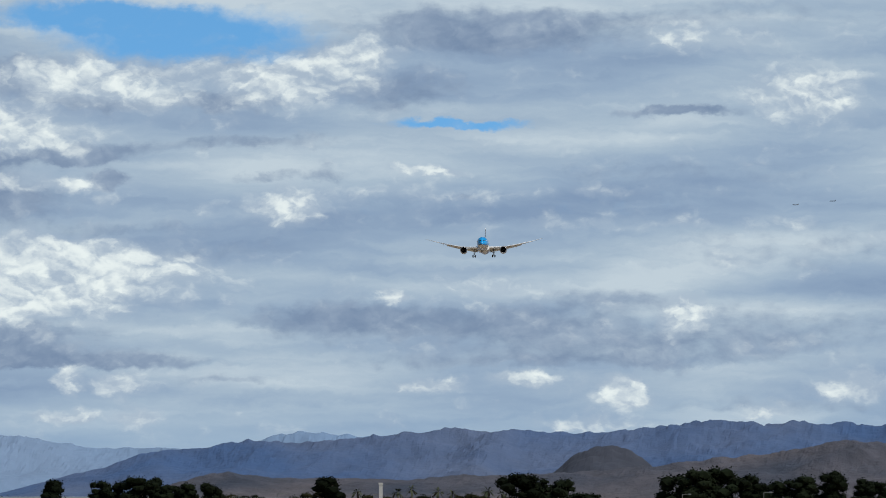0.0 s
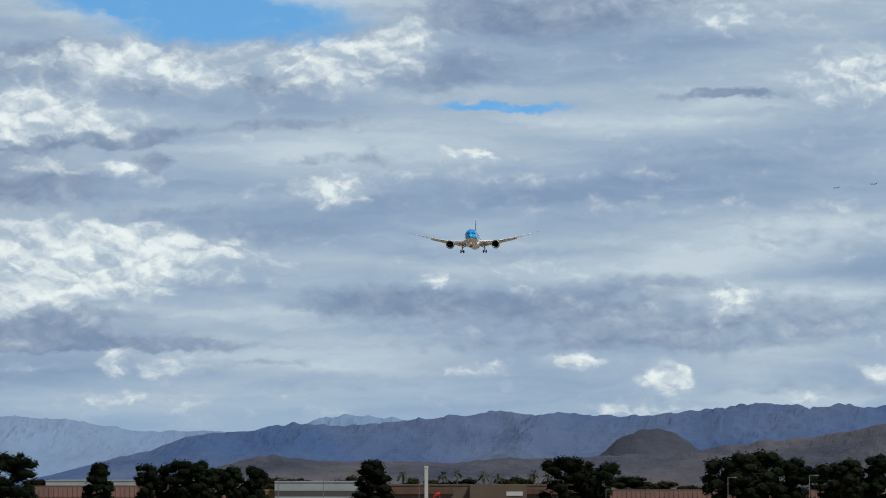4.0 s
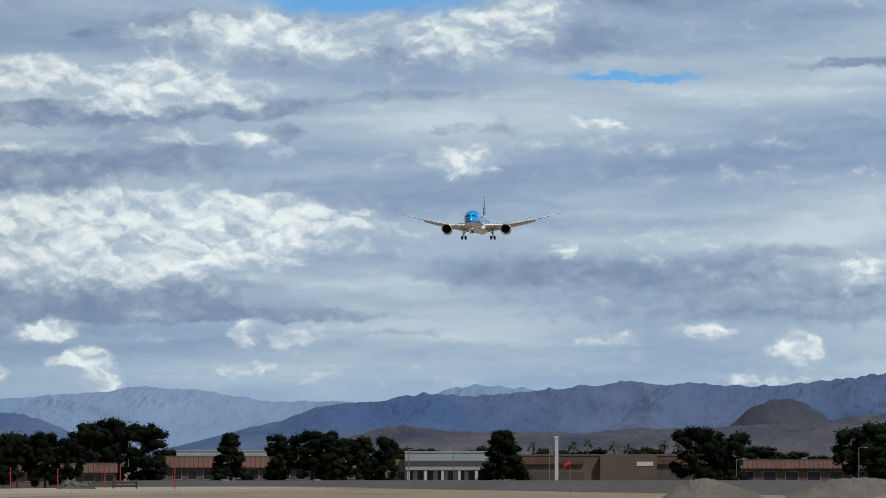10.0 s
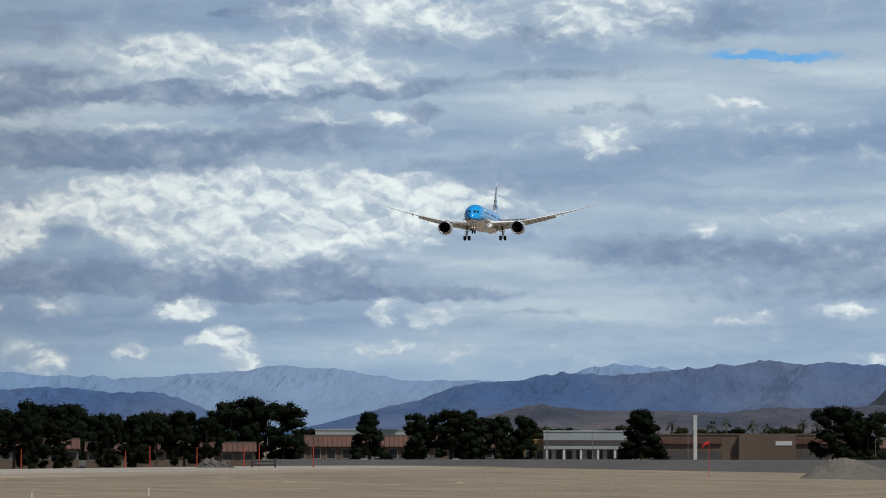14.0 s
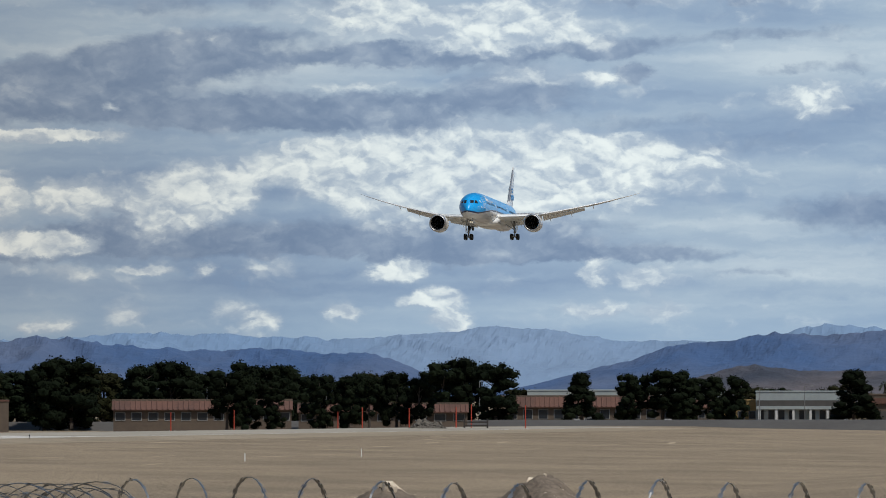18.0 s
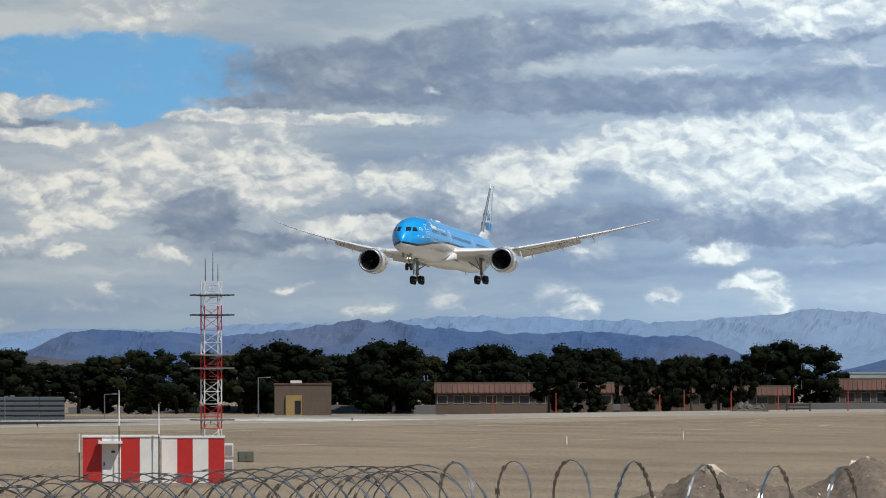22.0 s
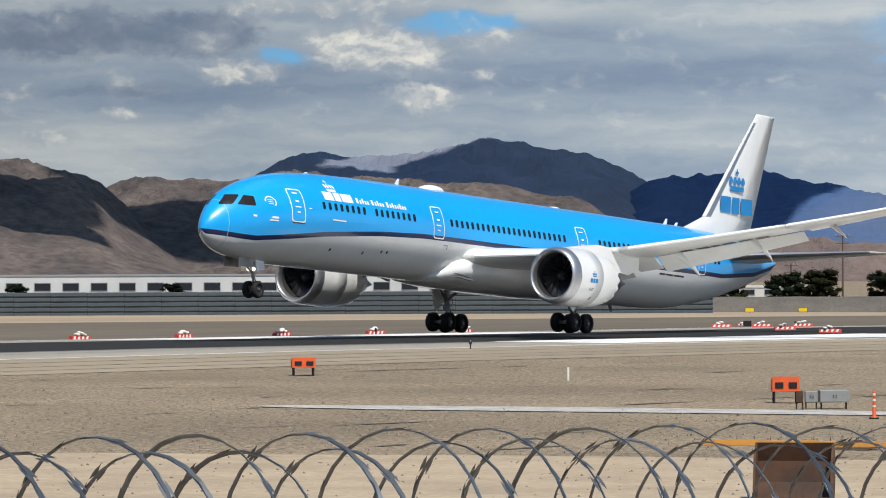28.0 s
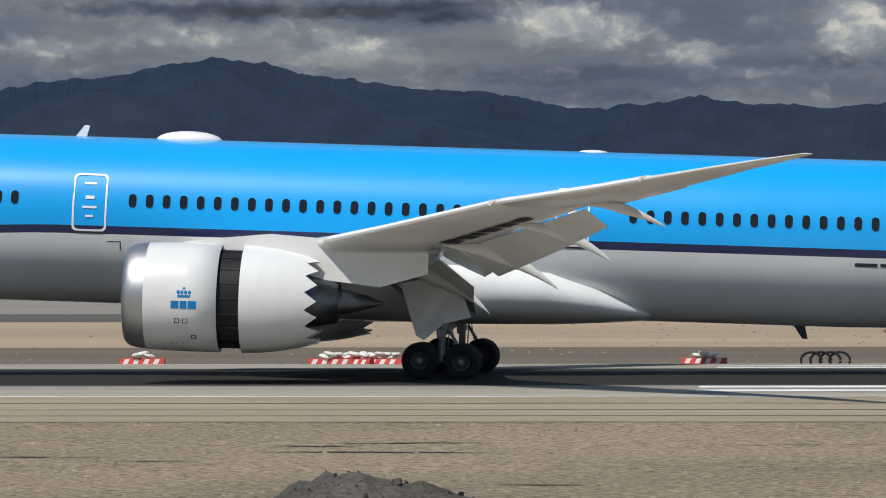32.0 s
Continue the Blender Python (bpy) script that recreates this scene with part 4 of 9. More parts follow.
def wing_piece(name, v0, v1, side, parent, hinge=None, cut=1.0):
    vs = sorted({v0, v1, *[v for v in WING_V if v0 < v < v1], *np.linspace(v0, v1, 5).tolist()})
    rings = [wing_section(v, side, cut if v < 24 else 1.0) for v in vs]
    if hinge is not None:
        rings = [[p - hinge for p in ring] for ring in rings]
    bm = loft(bmesh.new(), rings)
    ob = part(name, bm, M_WING, parent, smooth=True)
    if hinge is not None:
        ob.location = hinge
    return ob


def flap_piece(name, v0, v1, side, parent, hinge, deep, droop, drop=0.16, aft=0.1):
    """A trailing flap let down by droop degrees."""
    rings = []
    for v in (v0, (v0 + v1) / 2, v1):
        le, te, w, t = wing_at(v)
        d = deep * (le - te)
        u0 = te + 0.22 * (le - te) - aft
        w0 = w - drop
        c, s = math.cos(radians(droop)), math.sin(radians(droop))
        ring = []
        for x, h in ((0, 0.0), (0.06, 0.06), (0.25, 0.085), (0.6, 0.05), (1, 0.004), (0.6, -0.03), (0.25, -0.045), (0.06, -0.035)):
            ring.append(Vector((u0 - d * (x * c - h * s) , side * v, w0 - d * (x * s - h * c))) - hinge)
        rings.append(ring)
    return part(name, loft(bmesh.new(), rings), M_WING, parent, smooth=False)


def canoe(name, v, side, parent, hinge, long, droop, thick):
    """A flap track fairing: a pointed pod under the trailing edge."""
    le, te, w, t = wing_at(v)
    rings = []
    n = 10
    for k in range(n + 1):
        x = k / n
        r = thick * (math.sin(math.pi * min(1, x * 1.25 + 0.02) / 1.0 * 0.62) if x < 0.5 else 1.25 * (1 - x) ** 0.75)
        r = max(0.012, r)
        u = te + 0.42 * (le - te) - x * long * math.cos(radians(droop) * max(0, x - 0.3) * 1.2)
        h = w - 0.22 * t - 0.12 - r * 0.35 - long * max(0.0, x - 0.3) ** 1.3 * math.sin(radians(droop))
        rings.append([Vector((u, side * v + 0.55 * r * math.cos(a), h + r * math.sin(a))) - hinge for a in [2 * math.pi * j / 10 for j in range(10)]])
    return part(name, loft(bmesh.new(), rings), M_WING, parent, smooth=True)


def slat_piece(name, v0, v1, side, parent, hinge):
    """A leading slat pushed forward and down."""
    vs = np.linspace(v0, v1, 4)
    rings = []
    for v in vs:
        le, te, w, t = wing_at(v)
        d = 0.085 * (le - te) + 0.28
        ring = []
        for x, h in ((1.0, 0.34), (0.62, 0.36), (0.3, 0.24), (0.1, 0.05), (0.0, -0.18), (0.06, -0.38), (0.2, -0.42), (0.22, -0.2), (0.4, 0.04), (0.7, 0.22)):
            ring.append(Vector((le + 0.42 * d - x * d, side * v, w + h * (0.28 * t + 0.2) + 0.02)) - hinge)
        rings.append(ring)
    return part(name, loft(bmesh.new(), rings), M_TITLE, parent, "white leading edge slat let down", smooth=False)


def wheel(parent, at, radius, width, hub_side):
    m = pose(0, 0, 0, 0, 0, 90)
    w = width / 2
    bm = spun(bmesh.new(), [(-w * 0.72, radius * 0.52), (-w, radius * 0.66), (-w, radius * 0.86), (-w * 0.72, radius * 0.97), (-w * 0.3, radius), (w * 0.3, radius), (w * 0.72, radius * 0.97),
                            (w, radius * 0.86), (w, radius * 0.66), (w * 0.72, radius * 0.52)], turn=m, seg=28, close=True)
    t = part("tyre", bm, M_TYRE, parent, smooth=True)
    t.location = at
    bm = spun(bmesh.new(), [(-w * 0.5, 0.02), (-w * 0.5, radius * 0.5), (-w * 0.72, radius * 0.53), (w * 0.72, radius * 0.53), (w * 0.5, radius * 0.5), (w * 0.42, radius * 0.34), (w * 0.62, radius * 0.3), (w * 0.62, 0.02)], turn=m, seg=20)
    r = part("rim", bm, M_RIM, parent, "grey metal wheel rim", smooth=False)
    r.location = at
    return t


MOVED = {}


def build_engine(plane, side):
    c = Vector((0, side * 9.9, 2.66))
    lip = spun(bmesh.new(), [(9.72, 1.82), (10.05, 1.79), (10.3, 1.73), (10.44, 1.63), (10.48, 1.56), (10.4, 1.49), (10.25, 1.44), (10.0, 1.41)], at=c, seg=64)
    cowl = part("engine_cowl", spun(bmesh.new(), [(9.72, 1.82), (9.2, 1.85), (8.3, 1.865), (7.22, 1.86), (7.22, 1.78)], at=c, seg=64), M_WHITE, plane, "white engine cowl", smooth=True)
    part("intake_lip", lip, M_SILVER, cowl, "polished silver intake lip", smooth=True)
    part("intake_duct", spun(bmesh.new(), [(10.0, 1.41), (9.4, 1.44), (8.9, 1.45), (8.9, 0.05)], at=c, seg=48), M_DARK, cowl, "dark intake duct", smooth=True)
    hub = part("fan", spun(bmesh.new(), [(9.3, 0.36), (9.0, 0.42)], at=c, seg=24), M_BLADE, cowl, "curved grey metal fan blades", smooth=True)
    for k in range(18):
        fan = bmesh.new()
        a = 2 * math.pi * k / 18
        strip_pts = []
        for r, tw, sw in ((0.38, 18, 0.0), (0.7, 34, 0.1), (1.05, 48, 0.16), (1.4, 58, 0.12)):
            for s in (-0.5, 0.5):
                ch = 0.42
                ax = s * ch * math.cos(radians(tw))
                ta = s * ch * math.sin(radians(tw)) / r + sw
                strip_pts.append(fan.verts.new(c + Vector((9.25 - ax, r * math.cos(a + ta), r * math.sin(a + ta)))))
        for j in range(3):
            fan.faces.new((strip_pts[2 * j], strip_pts[2 * j + 1], strip_pts[2 * j + 3], strip_pts[2 * j + 2]))
        part("fan_blade", fan, M_BLADE, cowl, smooth=True)
    part("spinner", spun(bmesh.new(), [(9.75, 0.02), (9.6, 0.14), (9.4, 0.27), (9.15, 0.38), (8.95, 0.4)], at=c, seg=24), M_BLADE, cowl, smooth=True)
    bm = bmesh.new()
    spun(bm, [(7.24, 1.6), (6.3, 1.56)], at=c, seg=72)
    for k in range(14):
        spun(bm, [(7.2 - 0.06 * k, 1.6), (7.2 - 0.06 * k, 1.68), (7.17 - 0.06 * k, 1.68)], at=c, seg=48)
    for k in range(20):
        a = 2 * math.pi * k / 20
        block(bm, (0.95, 0.03, 0.1), c + Vector((6.78, 1.66 * math.cos(a), 1.66 * math.sin(a))), Matrix.Rotation(a, 4, "X") @ Matrix.Rotation(radians(90), 4, "X"))
    part("thrust_reverser_cascade", bm, M_DARK, cowl, "black slotted cascade under the sliding cowl")
    # the sliding rear cowl with its toothed edge
    n = 96
    rings = []
    for u, r in ((7.21, 1.79), (7.21, 1.86), (6.6, 1.83), (5.9, 1.74), (5.3, 1.62)):
        rings.append([c + Vector((u, r * math.cos(2 * math.pi * k / n), r * math.sin(2 * math.pi * k / n))) for k in range(n)])
    for shrink, back in ((0.0, 0.0), (0.05, 0.02)):
        ring = []
        for k in range(n):
            z = abs((k % 6) / 3 - 1)
            u, r = 5.02 - 0.42 * z + back, 1.55 - 0.1 * z - shrink
            ring.append(c + Vector((u, r * math.cos(2 * math.pi * k / n), r * math.sin(2 * math.pi * k / n))))
        rings.append(ring)
    rings.append([c + Vector((6.6, 1.58 * math.cos(2 * math.pi * k / n), 1.58 * math.sin(2 * math.pi * k / n))) for k in range(n)])
    rings.append([c + Vector((7.21, 1.72 * math.cos(2 * math.pi * k / n), 1.72 * math.sin(2 * math.pi * k / n))) for k in range(n)])
    sleeve = part("reverser_sleeve", loft(bmesh.new(), rings + [rings[0]], True, False), M_WHITE, plane, "white sliding engine cowl with a toothed rear edge", smooth=False)
    MOVED["sleeve", side] = sleeve
    bm = spun(bmesh.new(), [(6.9, 1.2), (5.4, 1.1), (4.2, 0.92), (3.2, 0.72), (3.2, 0.6), (3.6, 0.5)], at=c, seg=40)
    part("core_cowl", bm, M_CORE, cowl, "dark heat-stained core nozzle", smooth=True)
    part("exhaust_plug", spun(bmesh.new(), [(3.6, 0.5), (2.9, 0.4), (2.2, 0.22), (1.7, 0.04)], at=c, seg=24), M_CORE, cowl, smooth=True)
    bm = bmesh.new()
    rings = []
    for u, lo, hi, th in ((8.6, 4.42, 4.55, 0.1), (7.2, 4.3, 4.72, 0.26), (5.6, 4.0, 4.9, 0.32), (3.8, 3.4, 4.8, 0.34), (1.8, 3.2, 4.6, 0.28), (0.2, 3.7, 4.4, 0.1)):
        rings.append([Vector((u, side * 9.9 + s * th, h)) for s, h in ((-1, lo), (1, lo), (1, hi), (-1, hi))])
    part("pylon", loft(bm, rings), M_WHITE, cowl, "white engine pylon")
    # paint marks on the cowl
    def on_cowl(u, w, out=0.012):
        r = float(np.interp(u, [7.2, 8.3, 9.2, 9.9], [1.86, 1.865, 1.85, 1.815])) + out
        h = w - c.z
        return Vector((u, c.y + side * math.sqrt(max(0, r * r - h * h)), w))
    bm = bmesh.new()
    crown_shapes(bm, lambda a, b: on_cowl(8.31 - a, 2.72 + b), 0.27)
    for u0, u1 in ((8.75, 8.48), (8.44, 8.21), (8.17, 7.88)):
        bm.faces.new([bm.verts.new(on_cowl(u, w)) for u, w in ((u0, 2.28), (u1, 2.28), (u1, 2.54), (u0, 2.54))])
    part("cowl_emblem", bm, M_LOGO, cowl, "blue crown emblem and block letters")
    bm = bmesh.new()
    for u, w, a, b in ((8.55, 1.86, 0.09, 0.08), (8.27, 1.86, 0.09, 0.08), (8.0, 1.32, 0.08, 0.07), (8.7, 1.1, 0.12, 0.02)):
        for s0, s1, t0, t1 in ((-1, 1, -1, -0.7), (-1, 1, 0.7, 1), (-1, -0.7, -1, 1), (0.7, 1, -1, 1)):
            bm.faces.new([bm.verts.new(on_cowl(u + x * a, w + y * b)) for x, y in ((s0, t0), (s1, t0), (s1, t1), (s0, t1))])
    bm.faces.new([bm.verts.new(on_cowl(u, w)) for u, w in ((8.42, 1.9), (8.39, 1.9), (8.36, 1.1), (8.39, 1.1))])
    part("cowl_stencil", bm, M_INK, cowl, "small black stencils")


def build_wing(plane, side):
    zero = Vector((0, 0, 0))
    inner = wing_piece("wing", 1.5, 10.6, side, plane, cut=0.8)
    h1 = Vector((0.9, side * 10.5, wing_at(10.5)[2]))
    middle = wing_piece("middle_wing", 10.5, 19.05, side, plane, h1, cut=0.8)
    h2 = Vector((-4.5, side * 19.0, wing_at(19)[2]))
    outer = wing_piece("outer_wing", 19.0, 30.0, side, plane, h2)
    MOVED["middle_wing", side] = (middle, h1)
    MOVED["outer_wing", side] = (outer, h2, h1)
    flap_piece("inboard_flap", 3.1, 8.9, side, inner, zero, 0.24, 36, 0.28, 0.0)
    flap_piece("flaperon", 9.0, 10.5, side, inner, zero, 0.26, 26, 0.12)
    flap_piece("outboard_flap", 10.7, 18.9, side, middle, h1, 0.28, 34, 0.14)
    flap_piece("aileron", 19.2, 24.4, side, outer, h2, 0.2, 8, 0.03, -0.06)
    canoe("flap_fairing", 6.2, side, inner, zero, 4.4, 34, 0.42)
    canoe("flap_fairing", 12.0, side, middle, h1, 4.3, 30, 0.36)
    canoe("flap_fairing", 16.2, side, middle, h1, 3.7, 30, 0.3)
    canoe("flap_fairing", 20.6, side, outer, h2, 2.6, 24, 0.22)
    slat_piece("slat", 3.4, 8.5, side, inner, zero)
    slat_piece("slat", 11.2, 18.8, side, middle, h1)
    slat_piece("slat", 19.2, 25.2, side, outer, h2)
    # spoiler panels on the upper side
    for v0, v1, host, h in ((4.0, 8.6, inner, zero), (11.0, 14.6, middle, h1), (14.8, 18.6, middle, h1)):
        bm = bmesh.new()
        q = []
        for v in (v0, v1):
            le, te, w, t = wing_at(v)
            ch = le - te
            q.append((v, te + 0.36 * ch, w + 0.27 * t, te + 0.17 * ch, w + 0.19 * t + 0.02))
        (va, a0, az, a1, az1), (vb, b0, bz, b1, bz1) = q
        low = [Vector((a0, side * va, az + 0.03)), Vector((b0, side * vb, bz + 0.03)), Vector((b1, side * vb, bz1 + 0.06)), Vector((a1, side * va, az1 + 0.06))]
        loft(bm, [[p - h for p in low], [p - h + Vector((0, 0, 0.04)) for p in low]])
        part("spoiler", bm, M_WING, host)
    # lit wing-root bay and the writing under the wing, as bars
    if side > 0:
        bm = bmesh.new()
        for k, (a, b) in enumerate(((12.6, 13.3), (13.5, 14.2), (14.3, 14.7), (14.9, 15.6), (15.8, 16.5), (16.7, 17.4))):
            le, te, w, t = wing_at((a + b) / 2)
            p = []
            for v, x in ((a, 0.48), (b, 0.48), (b, 0.6), (a, 0.6)):
                l2, t2, w2, k2 = wing_at(v)
                p.append(Vector((l2 - x * (l2 - t2), side * v, w2 - 0.45 * k2 - 0.03)) - h1)
            bm.faces.new([bm.verts.new(x) for x in p])
        tagged(part("registration_bar", bm, M_INK, middle, "black registration bars under the wing"), kind="stuff")


def build_main_gear(plane, side):
    y = side * 4.9
    bm = bmesh.new()
    rod(bm, (0.25, y - side * 0.1, 3.9), (0.02, y, 1.55), 0.21, 0.2, 16)
    rod(bm, (0.02, y, 1.6), (0, y, 0.64), 0.13, 0.13, 14)
    rod(bm, (0.95, y, 0.64), (-0.95, y, 0.64), 0.13, 0.13, 12)
    for u in (0.73, -0.73):
        rod(bm, (u, y - 0.85, 0.64), (u, y + 0.85, 0.64), 0.09, 0.09, 10)
    rod(bm, (-0.2, y, 1.75), (-0.55, y, 1.2), 0.06, 0.06, 8)
    rod(bm, (-0.55, y, 1.2), (-0.2, y, 0.7), 0.06, 0.06, 8)
    rod(bm, (0.1, y, 2.1), (0.3, y - side * 2.2, 3.5), 0.1, 0.08, 10)
    rod(bm, (0.1, y, 2.0), (2.6, y - side * 0.4, 3.8), 0.09, 0.08, 10)
    rod(bm, (-0.25, y - 0.16, 2.9), (-0.18, y - 0.16, 1.0), 0.025, 0.025, 6)
    rod(bm, (-0.2, y + 0.18, 2.6), (-0.5, y + 0.2, 0.85), 0.02, 0.02, 6)
    block(bm, (0.3, 0.5, 0.35), (0.05, y, 1.6), None, 0.05)
    gear = part("main_gear", bm, M_STEEL, plane, "grey steel main landing gear leg")
    for u in (0.73, -0.73):
        for dv in (-0.62, 0.62):
            wheel(gear, Vector((u, y + dv, 0.64)), 0.64, 0.5, side)
    bm = bmesh.new()
    loft(bm, [[Vector((1.5, y + side * d, 3.3)), Vector((0.2, y + side * (d + 0.15), 3.62)), Vector((-0.55, y + side * (d + 0.15), 3.45)), Vector((-1.0, y + side * d, 2.2)), Vector((-0.05, y + side * (d - 0.05), 1.95)), Vector((0.62, y + side * d, 1.35)), Vector((0.9, y + side * d, 1.5))] for d in (0.42, 0.47)])
    part("gear_door", bm, M_WHITE, gear, "white landing gear door")
    MOVED["gear", side] = gear


def build_nose_gear(plane):
    bm = bmesh.new()
    rod(bm, (28.87, 0, 2.6), (28.77, 0, 1.2), 0.12, 0.12, 14)
    rod(bm, (28.77, 0, 1.25), (28.75, 0, 0.55), 0.08, 0.08, 12)
    rod(bm, (28.75, -0.5, 0.53), (28.75, 0.5, 0.53), 0.06, 0.06, 10)
    rod(bm, (28.72, 0, 1.4), (30.27, 0, 2.4), 0.06, 0.06, 8)
    rod(bm, (28.67, 0, 1.25), (28.42, 0, 0.95), 0.04, 0.04, 6)
    rod(bm, (28.42, 0, 0.95), (28.67, 0, 0.6), 0.04, 0.04, 6)
    block(bm, (0.2, 0.5, 0.14), (28.92, 0, 1.75), None, 0.03)
    gear = part("nose_gear", bm, M_STEEL, plane, "grey steel nose landing gear leg")
    for s in (-0.33, 0.33):
        wheel(gear, Vector((28.75, s, 0.53)), 0.53, 0.36, 1 if s > 0 else -1)
    for s in (-1, 1):
        bm = bmesh.new()
        loft(bm, [[Vector((29.37, s * q, 2.35)), Vector((28.57, s * q, 2.4)), Vector((28.47, s * (q + 0.08), 1.75)), Vector((29.27, s * (q + 0.08), 1.62))] for q in (0.5, 0.55)])
        part("gear_door", bm, M_WHITE, gear, "white nose gear door")
        bm = bmesh.new()
        block(bm, (1.5, 0.05, 0.55), (30.37, s * 0.55, 2.1))
        part("gear_bay_door", bm, M_STEEL, gear)
        lamp = spun(bmesh.new(), [(28.99, 0.11), (29.09, 0.11), (29.09, 0.01)], at=(0, s * 0.2, 1.75), seg=14)
        part("landing_light", lamp, M_LAMP, gear, "lit landing light")


def build_tail(plane):
    def fin_ring(w):
        k = (w - 8.0) / 9.0
        le, te = -23.2 - 8.05 * k, -30.6 - 3.15 * k
        if w < 9.1:
            le += (9.1 - w) * 1.9
        t = 0.34 * (1 - 0.6 * k)
        pts = [(0, 0), (0.03, 0.5), (0.1, 0.85), (0.3, 1), (0.6, 0.8), (1, 0.06)]
        ring = [Vector((le + (te - le) * x, t * h, w)) for x, h in pts] + [Vector((le + (te - le) * x, -t * h, w)) for x, h in pts[:0:-1]]
        return ring
    fin = part("tail_fin", loft(bmesh.new(), [fin_ring(w) for w in (7.6, 8.0, 8.3, 8.7, 9.1, 11, 13.5, 16.4, 16.8, 16.95)]), M_WHITE, plane, "white tail fin", smooth=True)
    bm = bmesh.new()
    rings = []
    for w in (9.15, 12, 16.3):
        r = fin_ring(w)
        le = r[0]
        rings.append([le + Vector((0.05, 0, 0)), r[1] + Vector((0, 0.02, 0)), r[2] + Vector((0.0, 0.02, 0)), r[2] + Vector((0.0, -2 * r[2].y - 0.02, 0)), r[1] + Vector((0, -2 * r[1].y - 0.02, 0))])
    part("fin_leading_edge", loft(bm, rings), M_SILVER, fin, "bare metal leading edge")
    for s in (1, -1):
        bm = bmesh.new()
        def place(a, b):
            u, w = -28.25 - a * 1.0, b
            return Vector((u, s * (0.36 if w < 12 else 0.33), w))
        crown_shapes(bm, lambda a, b: place(a, 11.45 + b), 1.15)
        for (a0, a1) in ((-2.2, -0.8), (-0.62, 0.38), (0.6, 2.15)):
            bm.faces.new([bm.verts.new(place(a, b)) for a, b in ((a0, 9.62), (a1, 9.62), (a1, 10.75), (a0, 10.75))])
        part("fin_emblem", bm, M_LOGO, fin, "blue crown emblem over block letters")
    for s in (1, -1):
        rings = []
        for v, le, te, w, t in ((0.8, -24.0, -31.2, 6.35, 0.75), (1.7, -24.8, -31.0, 6.4, 0.6), (5.5, -28.0, -32.4, 6.75, 0.36), (9.4, -31.3, -33.8, 7.1, 0.18), (9.9, -32.3, -34.0, 7.15, 0.06)):
            ch = le - te
            pts = [(0, 0), (0.03, 0.5), (0.12, 0.9), (0.35, 1), (0.7, 0.6), (1, 0.05)]
            rings.append([Vector((le - x * ch, s * v, w + t / 2 * h)) for x, h in pts] + [Vector((le - x * ch, s * v, w - t / 2 * h)) for x, h in pts[:0:-1]])
        stab = part("tailplane", loft(bmesh.new(), rings), M_WING, plane, "pale grey tailplane", smooth=True)
        le_r = [[r[0] + Vector((0.03, 0, 0)), r[1] + Vector((0, 0, 0.015)), r[2] + Vector((0, 0, 0.015)), r[-2] - Vector((0, 0, 0.015)), r[-1] - Vector((0, 0, 0.015))] for r in rings[1:4]]
        part("tailplane_edge", loft(bmesh.new(), le_r), M_SILVER, stab, "bare metal leading edge")


